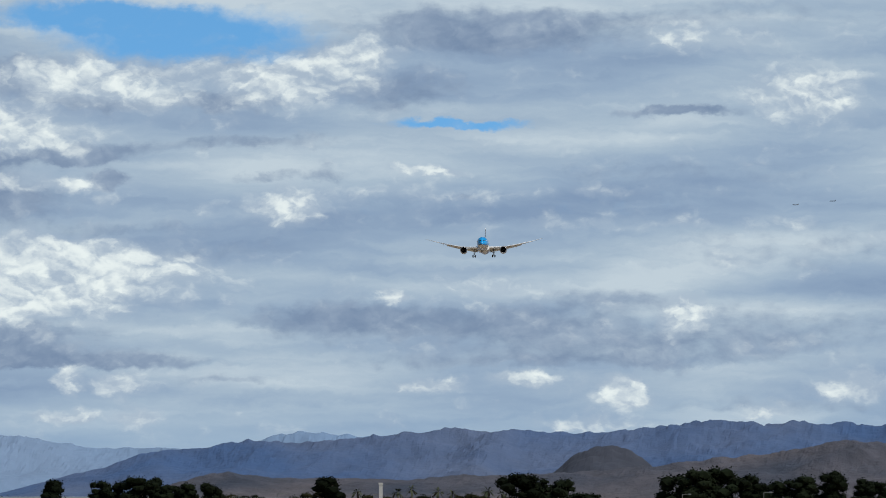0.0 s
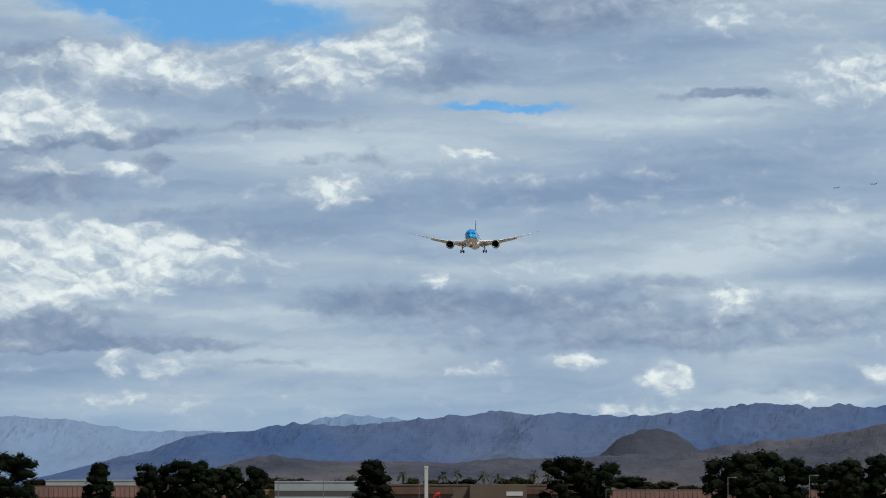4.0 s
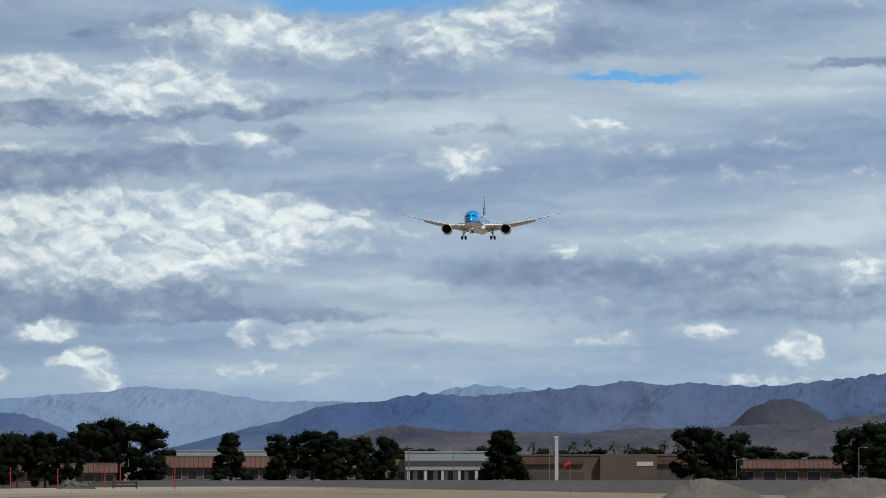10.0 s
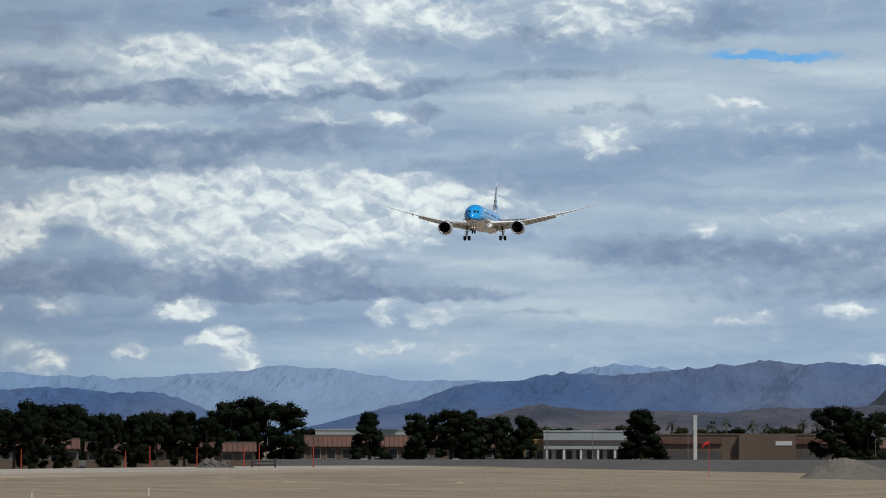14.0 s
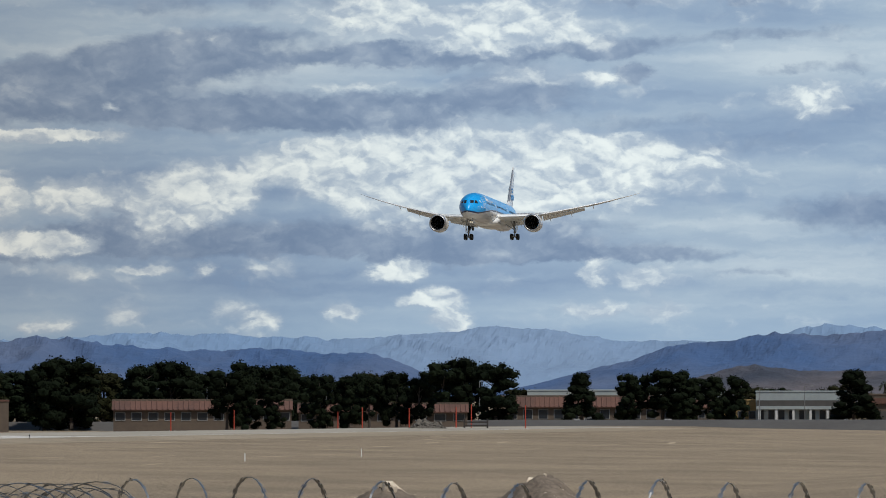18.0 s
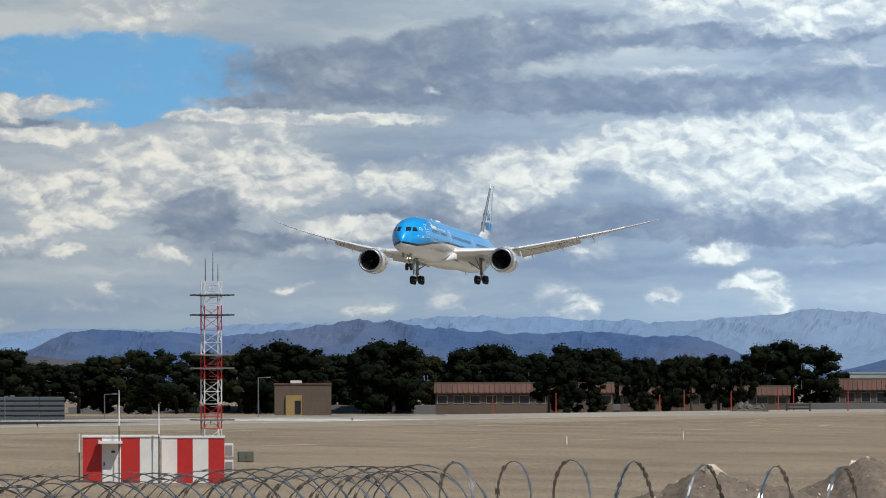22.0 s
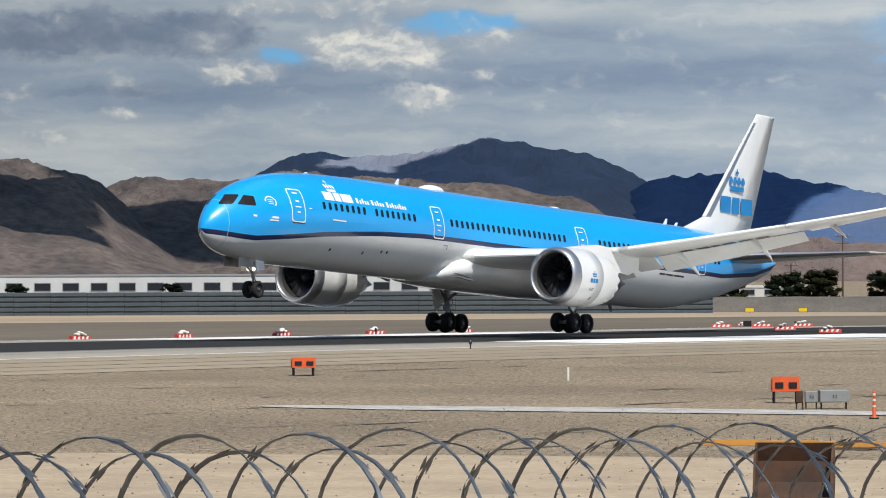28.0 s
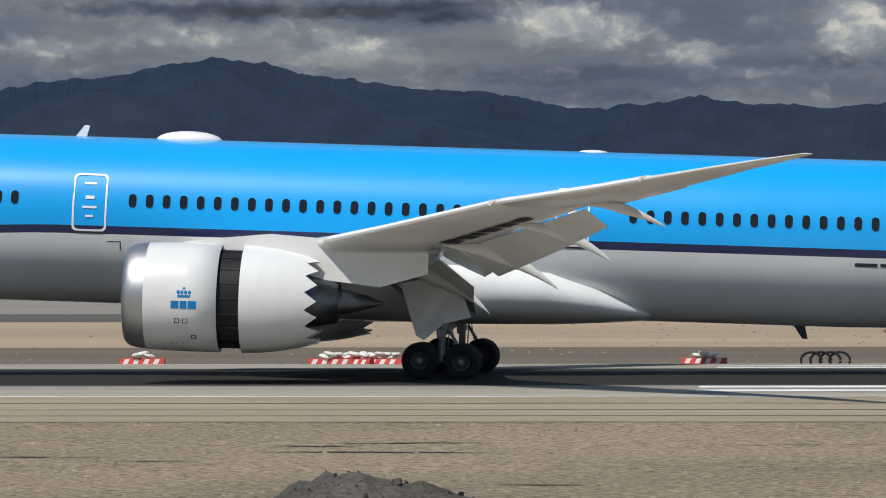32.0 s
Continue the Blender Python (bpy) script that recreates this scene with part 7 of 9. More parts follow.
def shelter(az0, az1, el_top, el_base, dist, door, bands, label):
    """An equipment shelter with upright red and white bands, each a panel."""
    az = (az0 + az1) / 2
    s = thing("equipment_shelter", label, "equipment shelter", group="striped equipment shelters", at=facing(az, dist))
    wide = wide_of(az0, az1, dist)
    z0 = min(0.0, up_to(el_base, dist) - spot(az, dist).z)
    high = up_to(el_top, dist) - spot(az, dist).z
    deep = wide * 0.7
    box("body", (wide - 0.04, deep, high - 0.1), (0, deep / 2, (high - 0.1) / 2), M_PAINTW, s)
    box("roof", (wide + 0.12, deep + 0.16, 0.1), (0, deep / 2, high - 0.05), M_PAINTW, s, "white flat roof")
    for k in range(bands):
        w = wide / bands
        box("stripe_panel", (w, 0.05, high - 0.12), (-wide / 2 + w * (k + 0.5), -0.015, (high - 0.12) / 2), M_RED if (k % 2 == 0) == door else M_PAINTW, s, "red panel" if (k % 2 == 0) == door else "white panel")
    box("stripe_panel", (0.05, deep * 0.5, high - 0.12), (wide / 2, deep * 0.25, (high - 0.12) / 2), M_RED, s, "red panel")
    if door:
        d = box("door", (wide / bands * 0.92, 0.06, high * 0.82), (-wide / 2 + wide / bands * 1.5, -0.07, high * 0.41), M_PAINTW, s, "white steel door")
        box("door_handle", (0.06, 0.08, 0.22), (-wide / 2 + wide / bands * 1.12, -0.12, high * 0.4), M_DARKMETAL, d)
        box("door_notice", (0.2, 0.02, 0.12), (-wide / 2 + wide / bands * 1.6, -0.11, high * 0.66), M_BLACK, d)
        box("awning", (wide / bands * 1.25, 0.9, 0.14), (-wide / 2 + wide / bands * 1.45, -0.45, high * 0.86), M_PAINTW, s, "white metal awning over the door")
        bm = bmesh.new()
        ball(bm, (-wide / 2 + wide / bands * 0.85, -0.25, high * 0.87), (0.09, 0.09, 0.12), 10, 6)
        part("lamp", bm, M_GREYBOX, s)
    else:
        for dz in (0.35, 0.7):
            u = box("cooling_unit", (0.5, 0.7, high * 0.28), (wide / 2 + 0.27, deep * 0.3, high * dz), M_PAINTW, s, "white wall-mounted cooling unit", 0.03)
            box("grille", (0.4, 0.03, high * 0.2), (wide / 2 + 0.27, deep * 0.3 - 0.365, high * dz), M_GREYBOX, u)
    return s


shelter(72.06, 72.9, -0.76, -1.28, 285, True, 4, "red and white striped equipment shelter with an awning")
shelter(72.93, 73.62, -0.77, -1.25, 287, False, 4, "red and white striped shelter with cooling units")
shelter(34.51, 35.02, -0.57, -0.86, 420, True, 4, "red and white striped hut beyond the runway")
for az, el in ((72.46, -0.26), (72.9, -0.41), (72.02, -0.74)):
    w = thing("whip_antenna", "white whip antenna beside the striped shelter", "antenna", at=facing(az, 284.5))
    h = up_to(el, 284.5) - spot(az, 284.5).z
    bm = bmesh.new()
    rod(bm, (0, 0, -0.1), (0, 0, h * 0.62), 0.035, 0.03, 8)
    part("pole", bm, M_DARKMETAL, w)
    bm = bmesh.new()
    rod(bm, (0, 0, h * 0.62), (0, 0, h), 0.05, 0.02, 8)
    part("rod", bm, M_PAINTW, w, "white antenna rod")


def cabinet(name, label, az0, az1, el_top, dist, mat, legs=False):
    az = (az0 + az1) / 2
    c = thing(name, label, "cabinet", at=facing(az, dist, 8))
    w, h = wide_of(az0, az1, dist), up_to(el_top, dist) - spot(az, dist).z
    low = 0.35 * h if legs else 0.0
    box("body", (w, w * 0.5, h - low), (0, w * 0.25, (h + low) / 2), mat, c, "", min(0.04, w * 0.05))
    for k in (-1, 1):
        d = box("door", (w * 0.46, 0.02, (h - low) * 0.86), (k * w * 0.24, -0.012, (h + low) / 2), mat, c)
        box("handle", (0.03, 0.03, 0.12), (k * 0.06, -0.035, (h + low) / 2), M_DARKMETAL, d)
        if legs:
            box("leg", (0.06, 0.06, low + 0.1), (k * w * 0.42, w * 0.25, low / 2 - 0.05), M_DARKMETAL, c)
    return c


cabinet("utility_cabinet", "green-grey utility cabinet on bare ground", 73.78, 73.95, -0.94, reach(73.86, -1.06), M_GREENBOX)
cabinet("utility_cabinet", "green box far beyond the runway", 31.62, 31.72, -0.4, 620, M_GREENBOX)
PAPI = reach(60.3, -1.62)
cabinet("control_cabinet", "grey control cabinet on short steel legs", 60.38, 60.71, -1.41, PAPI, M_GREYBOX, True)
cabinet("control_cabinet", "small rusty junction cabinet on legs", 60.12, 60.2, -1.42, PAPI - 1, M_RUST, True)
cabinet("control_cabinet", "grey control cabinet with a white notice", 60.22, 60.36, -1.42, PAPI, M_GREYBOX, True)


def papi(az0, az1, el_top, el_base):
    az = (az0 + az1) / 2
    dist = reach(az, el_base)
    p = thing("approach_light_unit", "orange approach light box on short legs", "approach light", group="orange approach lights", at=facing(az, dist, 5))
    w, h = wide_of(az0, az1, dist), up_to(el_top, dist) - spot(az, dist).z
    bm = bmesh.new()
    loft(bm, [[Vector((-w / 2, y, z)) for y, z in ((0, h * 0.45), (0.9, h * 0.42), (0.9, h * 0.86), (0.05, h))], [Vector((w / 2, y, z)) for y, z in ((0, h * 0.45), (0.9, h * 0.42), (0.9, h * 0.86), (0.05, h))]])
    part("housing", bm, M_ORANGE, p)
    for k in (-0.25, 0.25):
        box("lens", (w * 0.3, 0.03, h * 0.22), (k * w, -0.01, h * 0.68), M_GLASS, p)
    for dx, dy in ((-0.42, 0.1), (0.42, 0.1), (-0.42, 0.8), (0.42, 0.8)):
        bm = bmesh.new()
        rod(bm, (dx * w, dy, -0.1), (dx * w, dy, h * 0.46), 0.035, 0.035, 7)
        part("leg", bm, M_DARKMETAL, p)


papi(59.86, 60.16, -1.26, -1.56)
papi(54.54, 54.8, -1.03, -1.24)


def heap(name, label, az0, az1, el_tops, dist, deep, mat, category, seed, stones=0, stone_mat=None, rock_size=0.3):
    """A pile: a lumpy mound through given crest heights, with loose stones as parts on it."""
    r = random.Random(seed)
    mid = (az0 + az1) / 2
    c = spot(mid, dist)
    h = thing(name, label, category, at=Matrix.Translation(c) @ Matrix.Rotation(radians(-mid), 4, "Z"))
    wide = wide_of(az0, az1, dist)
    xs = [(-0.5 + k / (len(el_tops) - 1)) * wide for k in range(len(el_tops))]
    hs = [max(0.0, up_to(e, dist) - c.z) for e in el_tops]
    nx, ny = 110, 60

    def surf(x, q):
        crest = float(np.interp(x, xs, hs))
        fall = max(0.0, 1 - abs(q) ** 1.25)
        rough = noise.fractal(Vector((x * 0.6, q * deep * 0.35, seed)), 0.8, 2.0, 5)
        return crest * fall * (1 + 0.06 * rough) + 0.05 * crest * rough * (1 - abs(q)) + 0.035 * crest * noise.fractal(Vector((x * 2.4, q * deep * 2.4, seed + 5)), 0.7, 2.0, 4) * (1 - abs(q)) - 0.05

    bm = bmesh.new()
    grid = []
    for i in range(nx + 1):
        x = -wide / 2 + wide * i / nx
        grid.append([bm.verts.new((x, (-1 + 2 * j / ny) * deep, surf(x, -1 + 2 * j / ny))) for j in range(ny + 1)])
    for a, b in zip(grid, grid[1:]):
        for j in range(ny):
            bm.faces.new((a[j], b[j], b[j + 1], a[j + 1]))
    part("mound", bm, mat, h, smooth=True)
    if stones:
        shapes = []
        for k in range(7):
            sm = bmesh.new()
            for _ in range(11):
                sm.verts.new(Vector((r.gauss(0, 1), r.gauss(0, 1), r.gauss(0, 1))).normalized() * r.uniform(0.7, 1.1) * 1.0)
            for v in sm.verts:
                v.co.x *= 1.35
                v.co.z *= 0.75
            bmesh.ops.convex_hull(sm, input=sm.verts)
            shapes.append(mesh_of(sm, "rock"))
            shapes[-1].materials.append(stone_mat)
        for k in range(stones):
            x = wide * (r.random() - 0.5) * 0.8
            q = -0.9 + 0.98 * r.random() ** 0.7
            s = rock_size * (0.45 + 2.4 * r.random() ** 4)
            ob = part("rock", shapes[k % 7], None, h)
            ob.matrix_basis = Matrix.LocRotScale(Vector((x, q * deep, max(0, surf(x, q)) + s * 0.12)), Euler((r.random() * 6, r.random() * 6, r.random() * 6)), Vector((s, s, s)))
        bits = bmesh.new()
        for k in range(stones * 26):
            x, q = wide * (r.random() - 0.5) * 0.97, -1.0 + 1.15 * r.random()
            p, z = Vector((x, q * deep, max(0, surf(x, q)))), rock_size * 0.42 * (0.3 + r.random())
            vs = [bits.verts.new(p + Vector((r.uniform(-1, 1), r.uniform(-1, 1), r.uniform(-0.3, 1))) * z) for _ in range(4)]
            for a, b, c in ((0, 1, 2), (0, 2, 3), (0, 3, 1), (1, 3, 2)):
                bits.faces.new((vs[a], vs[b], vs[c]))
        tagged(part("rubble", bits, stone_mat, h), kind="stuff")
    return h


heap("rubble_heap", "heap of pale broken rock and rubble", 61.3, 70.3, (-3.8, -3.2, -2.5, -1.9, -1.55, -1.45, -1.4, -1.45, -1.32, -1.34, -1.2, -1.28, -1.75, -2.7, -3.8), 97, 7.5, M_DUSTPILE, "rubble heap", 3, 300, M_ROCK, 0.15)
heap("gravel_heap", "low brown gravel heap", 76.6, 81.8, (-2.65, -1.95, -1.5, -1.18, -1.2, -1.5, -1.95, -2.65), 118, 5.0, M_GRAVEL, "gravel heap", 7, 60, M_ROCK, 0.09)
heap("gravel_heap", "brown gravel heap with a pointed top", 77.2, 84.54, (-2.65, -2.2, -1.77, -1.37, -1.03, -1.37, -1.77, -2.2, -2.65), 124, 6.0, M_GRAVEL, "gravel heap", 9, 90, M_ROCK, 0.07)
heap("dark_gravel_heap", "dark grey gravel heap with a pointed top", -8.3, -2.0, (-3.85, -3.3, -2.85, -2.5, -2.48, -2.85, -3.3, -3.85), 92, 4.5, M_DARKGRAVEL, "gravel heap", 12, 120, M_DARKGRAVEL, 0.05)
heap("sand_heap", "grey sand heap at the far edge of the field", 85.9, 87.1, (-0.62, -0.5, -0.41, -0.385, -0.42, -0.49, -0.53, -0.62), 1000, 8, M_GREYPILE, "sand heap", 14)
heap("sand_heap", "large pale grey sand heap", 87.3, 89.6, (-0.58, -0.45, -0.39, -0.38, -0.4, -0.39, -0.42, -0.5, -0.6), 940, 8, M_GREYPILE, "sand heap", 15)
heap("rubble_heap", "small heap of pale broken concrete", 79.22, 79.66, (-0.6, -0.46, -0.41, -0.43, -0.45, -0.6), 1000, 4, M_GREYPILE, "rubble heap", 16, 40, M_GREYPILE, 0.3)


def pebbles(name, label, x0, x1, y0, y1, count, size, mat, seed):
    """Loose stones strewn over the bare ground, one mesh."""
    r = random.Random(seed)
    verts, faces = [], []
    for _ in range(count):
        x, y = r.uniform(x0, x1), r.uniform(y0, y1)
        z, q = ground_z(x, y), size * (0.4 + 1.4 * r.random() ** 3)
        n = len(verts)
        for dx, dy, dz in ((-1, -0.7, 0), (1, -0.8, 0), (0.1, 1, 0), (0, 0, 0.9)):
            verts.append((x + q * dx * r.uniform(0.7, 1.3), y + q * dy * r.uniform(0.7, 1.3), z - 0.01 + q * dz))
        faces += [(n, n + 1, n + 3), (n + 1, n + 2, n + 3), (n + 2, n, n + 3)]
    me = bpy.data.meshes.new(name)
    me.from_pydata(verts, [], faces)
    return tagged(part(name, me, mat), label, "stones", kind="stuff")


M_PEBBLE = material("grey_brown_pebbles", (0.17, 0.14, 0.105), 0.95, grain=0.4, scale=0.9, color2=(0.27, 0.225, 0.165), scale2=0.5)
pebbles("pebbles", "small brown stones strewn on bare ground", -25, 175, 55, 151, 30000, 0.06, M_PEBBLE, 4)
pebbles("pebbles_north", "small stones strewn beyond the runway", -60, 330, 224, 480, 6000, 0.12, M_PEBBLE, 5)

def ground_marks(name, label, x0, x1, y0, y1, count, mat, seed, long=(2.0, 8.0), wide=(0.08, 0.3)):
    """Ragged dark cracks and wheel tracks lying on the ground, one mesh."""
    r = random.Random(seed)
    bm = bmesh.new()
    for _ in range(count):
        x, y, L, W = r.uniform(x0, x1), r.uniform(y0, y1), r.uniform(*long), r.uniform(*wide)
        turn, n = r.uniform(-0.12, 0.12), 9
        up, dn = [], []
        for k in range(n + 1):
            f = k / n
            px = x + (f - 0.5) * L
            py = y + (f - 0.5) * L * turn + 0.25 * noise.noise(Vector((px * 0.7, y, seed)))
            w = W * math.sin(math.pi * min(1, max(0.03, f))) * (0.5 + abs(noise.noise(Vector((px * 2.5, y, seed + 3)))))
            up.append(bm.verts.new((px, py + w, ground_z(px, py + w) + 0.02)))
            dn.append(bm.verts.new((px, py - w, ground_z(px, py - w) + 0.02)))
        for k in range(n):
            bm.faces.new((dn[k], dn[k + 1], up[k + 1], up[k]))
    return tagged(part(name, bm, mat), label, "ground marks", kind="stuff")


M_CRACK = material("dark_damp_soil", (0.085, 0.07, 0.053), 0.95, grain=0.3, scale=5)
ground_marks("soil_cracks", "dark ragged cracks and tracks in the dirt", -22, 320, 78, 150, 150, M_CRACK, 3)
ground_marks("pale_streaks", "pale worn streaks on the bare ground", 300, 800, 100, 150, 60, M_PALESAND, 8, (6.0, 40.0), (0.15, 0.9))
ground_marks("far_tracks", "dark wheel tracks beyond the runway", -60, 330, 230, 470, 60, M_CRACK, 6, (4.0, 18.0), (0.2, 0.6))

# -- work site by the fence --
def flat_patch(name, label, az0, az1, el0, el1, mat, seed, lift=0.03):
    bm = bmesh.new()
    d0, d1 = reach(0.5 * (az0 + az1), el0), reach(0.5 * (az0 + az1), el1)
    ring = []
    n = 28
    for k in range(n):
        a = 2 * math.pi * k / n
        wob = 1 + 0.16 * noise.noise(Vector((math.cos(a) * 2, math.sin(a) * 2, seed)))
        az = (az0 + az1) / 2 + (az1 - az0) / 2 * math.copysign(abs(math.cos(a)) ** 0.8, math.cos(a)) * wob
        d = (d0 + d1) / 2 + (d1 - d0) / 2 * math.copysign(abs(math.sin(a)) ** 0.8, math.sin(a)) * wob
        p = spot(az, d)
        ring.append(bm.verts.new((p.x, p.y, p.z + lift)))
    bm.faces.new(ring)
    bmesh.ops.triangulate(bm, faces=bm.faces)
    return tagged(part(name, bm, mat), label, "ground", kind="structure")


flat_patch("ground_pale_sand", "pale graded sand of the work site", 48.6, 64.5, -3.1, -2.12, M_PALESAND, 1.3)
flat_patch("ground_white_gravel", "white gravel under the approach lights", 54.2, 62.0, -1.66, -1.61, M_WHITEGRAVEL, 4.1, 0.035)
D_FORM = reach(61.5, -2.06)
for k in range(7):
    az = 59.4 + 0.66 * k
    b = thing("form_board", "orange form board standing on edge with stakes", "form board", group="orange form boards", at=facing(az, D_FORM + SITE_RNG.uniform(-0.15, 0.15), SITE_RNG.uniform(-2, 2)))
    w = wide_of(0, 0.64, D_FORM)
    box("board", (w, 0.045, 0.2), (0, 0, 0.11), M_PLANK, b, "", 0.008)
    for dx in (-0.35, 0.1, 0.4):
        bm = bmesh.new()
        rod(bm, (dx * w, 0.05, -0.1), (dx * w, 0.05, 0.34), 0.014, 0.014, 6)
        part("stake", bm, M_RUST, b, "rusty steel stake")
for k, az in enumerate((60.75, 61.7, 62.75)):
    b = thing("lumber_stack", "stack of weathered brown planks on the ground", "lumber", group="lumber stacks", at=facing(az, D_FORM - 2.2 - 0.3 * k, SITE_RNG.uniform(-4, 4)))
    for j in range(6):
        box("plank", (1.25 + 0.3 * SITE_RNG.random(), 0.19, 0.04), (0.2 * SITE_RNG.uniform(-1, 1), 0.22 * (j % 3), 0.03 + 0.05 * (j // 3)), M_LUMBER, b, "", 0.004, Matrix.Rotation(radians(SITE_RNG.uniform(-3, 3)), 4, "Z"))
sheet = thing("formwork_sheet", "black sheet of formwork lying on dirt", "formwork", at=facing(63.75, reach(63.75, -1.88), 3))
box("sheet", (wide_of(63.17, 64.36, reach(63.75, -1.88)), 2.6, 0.12), (0, 1.3, 0.08), M_BLACK, sheet, "", 0.02)
for dx in (-0.6, 0.6):
    box("bearer", (0.1, 2.6, 0.08), (dx, 1.3, 0.0), M_LUMBER, sheet)


def bucket(az0, az1, el_top, el_base):
    az = (az0 + az1) / 2
    d = reach(az, el_base)
    w, h = wide_of(az0, az1, d), up_to(el_top, d) - spot(az, d).z
    b = thing("loader_bucket", "rusty steel loader bucket lying on the sand", "loader bucket", at=facing(az, d, -6))
    bm = bmesh.new()
    prof = [(0, 0), (0.0, h * 0.05), (0.75, 0.06), (1.0, h * 0.3), (1.05, h * 0.7), (0.8, h), (0.76, h), (0.99, h * 0.68), (0.94, h * 0.32), (0.7, 0.1), (0.02, h * 0.08)]
    loft(bm, [[Vector((sx * w / 2, y, z)) for y, z in prof] for sx in (-1, 1)])
    part("shell", bm, M_RUST, b)
    for sx in (-1, 1):
        bm = bmesh.new()
        loft(bm, [[Vector((sx * w / 2 + dx, y, z)) for y, z in ((0, 0), (0.75, 0.04), (1.0, h * 0.3), (1.05, h * 0.7), (0.8, h), (0.35, h * 0.75))] for dx in (-0.03, 0.03)])
        part("side_plate", bm, M_RUST, b)
    for k in range(7):
        box("tooth", (0.07, 0.16, 0.05), (-w / 2 + w * (k + 0.5) / 7, -0.08, 0.04), M_DARKMETAL, b)


bucket(59.64, 60.5, -2.0, -2.65)


# -- cones, posts, edge lights, barricades --
def cone_mesh():
    base = block(bmesh.new(), (0.38, 0.38, 0.06), (0, 0, 0.03), None, 0.01)
    body = spun(bmesh.new(), [(0.05, 0.14), (0.12, 0.085), (1.0, 0.05), (1.06, 0.075), (1.12, 0.03)], turn=pose(0, 0, 0, 0, -90, 0), seg=14)
    bands = []
    for z in (0.45, 0.7, 0.92):
        bands.append(mesh_of(spun(bmesh.new(), [(z, 0.085 - 0.03 * z), (z + 0.09, 0.083 - 0.03 * z)], turn=pose(0, 0, 0, 0, -90, 0), seg=14), "reflective_band", True))
        bands[-1].materials.append(M_PAINTW)
    a, b = mesh_of(base, "base"), mesh_of(body, "body", True)
    a.materials.append(M_BLACK)
    b.materials.append(M_ORANGE)
    return a, b, bands


CONE = cone_mesh()


def cone(az, dist, high):
    c = thing("traffic_delineator", "tall orange traffic delineator with white bands", "traffic cone", group="orange delineators", at=facing(az, dist))
    c.matrix_basis = c.matrix_basis @ Matrix.Scale(high / 1.1, 4)
    part("base", CONE[0], None, c, "black rubber base")
    part("body", CONE[1], None, c)
    for me in CONE[2]:
        part("reflective_band", me, None, c)


for az, lo, hi in ((60.98, -1.73, -1.42), (61.77, -1.69, -1.37)):
    d = reach(az, lo)
    cone(az, d, up_to(hi, d) - spot(az, d).z)
# on the far side of the runway, in the lower ground
for az in (46.0, 43.45, 45.6, 41.4, 38.7, 36.4, 30.5, 24.5, 17.6, 9.9, 6.4):
    y = 300.0
    cone(az, y / math.cos(radians(az)), 1.25)


def marker_post(az, dist, high):
    p = thing("marker_post", "thin white marker post in bare ground", "marker post", group="white marker posts", at=facing(az, dist))
    bm = bmesh.new()
    block(bm, (0.09, 0.03, high + 0.1), (0, 0, high / 2 - 0.05), None, 0.006)
    part("stake", bm, M_PAINTW, p)
    bm = bmesh.new()
    block(bm, (0.094, 0.034, 0.1), (0, 0, high * 0.86))
    part("reflector", bm, M_PAINTW, p)


for az, lo, hi in ((68.66, -1.33, -1.13), (62.99, -1.63, -1.35), (77.42, -0.87, -0.78), (78.71, -0.82, -0.73), (70.9, -1.08, -0.98), (57.6, -1.3, -1.15)):
    d = reach(az, lo)
    marker_post(az, d, up_to(hi, d) - spot(az, d).z)
for az in (47.5, 46.6, 44.5, 42.7, 38.0, 33.5, 28.0):
    marker_post(az, 330 / math.cos(radians(az)), 1.5)


def edge_light(x, y):
    p = thing("edge_light", "small dark runway edge light on a stem", "edge light", group="runway edge lights", at=Matrix.Translation((x, y, ground_z(x, y))))
    part("stem", EDGE[0], None, p)
    part("lens", EDGE[1], None, p)


EDGE = [mesh_of(rod(bmesh.new(), (0, 0, -0.02), (0, 0, 0.3), 0.05, 0.03, 8), "stem"), mesh_of(spun(bmesh.new(), [(0.28, 0.09), (0.42, 0.085), (0.5, 0.03)], turn=pose(0, 0, 0, 0, -90, 0), seg=10), "lens", True)]
EDGE[0].materials.append(M_DARKMETAL)
EDGE[1].materials.append(M_GLASS)
for x in range(-60, 620, 60):
    edge_light(x + 4.0, 161.4)
    edge_light(x + 4.0, 209.2)


def barricade_meshes():
    bm = bmesh.new()
    prof = [(-0.2, 0), (0.2, 0), (0.17, 0.12), (0.12, 0.34), (-0.12, 0.34), (-0.17, 0.12)]
    body = loft(bm, [[Vector((x, y, z)) for y, z in prof] for x in (-0.92, -0.9, 0.9, 0.92)])
    stripe = bmesh.new()
    pts = [(-0.183, 0.06, 0.0), (-0.183, 0.06, 0.2), (-0.13, 0.31, 0.32), (-0.13, 0.31, 0.12)]
    stripe.faces.new([stripe.verts.new((dx, y, z)) for y, z, dx in pts])
    bag = bmesh.new()
    ball(bag, (0, 0, 0), (0.3, 0.2, 0.11), 12, 8)
    for v in bag.verts:
        v.co += noise.noise_vector(v.co * 4) * 0.03
    out = [mesh_of(body, "body"), mesh_of(stripe, "white_stripe"), mesh_of(bag, "sandbag", True)]
    for me, mat in zip(out, (M_REDBAR, M_PAINTW, M_BAG)):
        me.materials.append(mat)
    return out


BARRICADE = barricade_meshes()


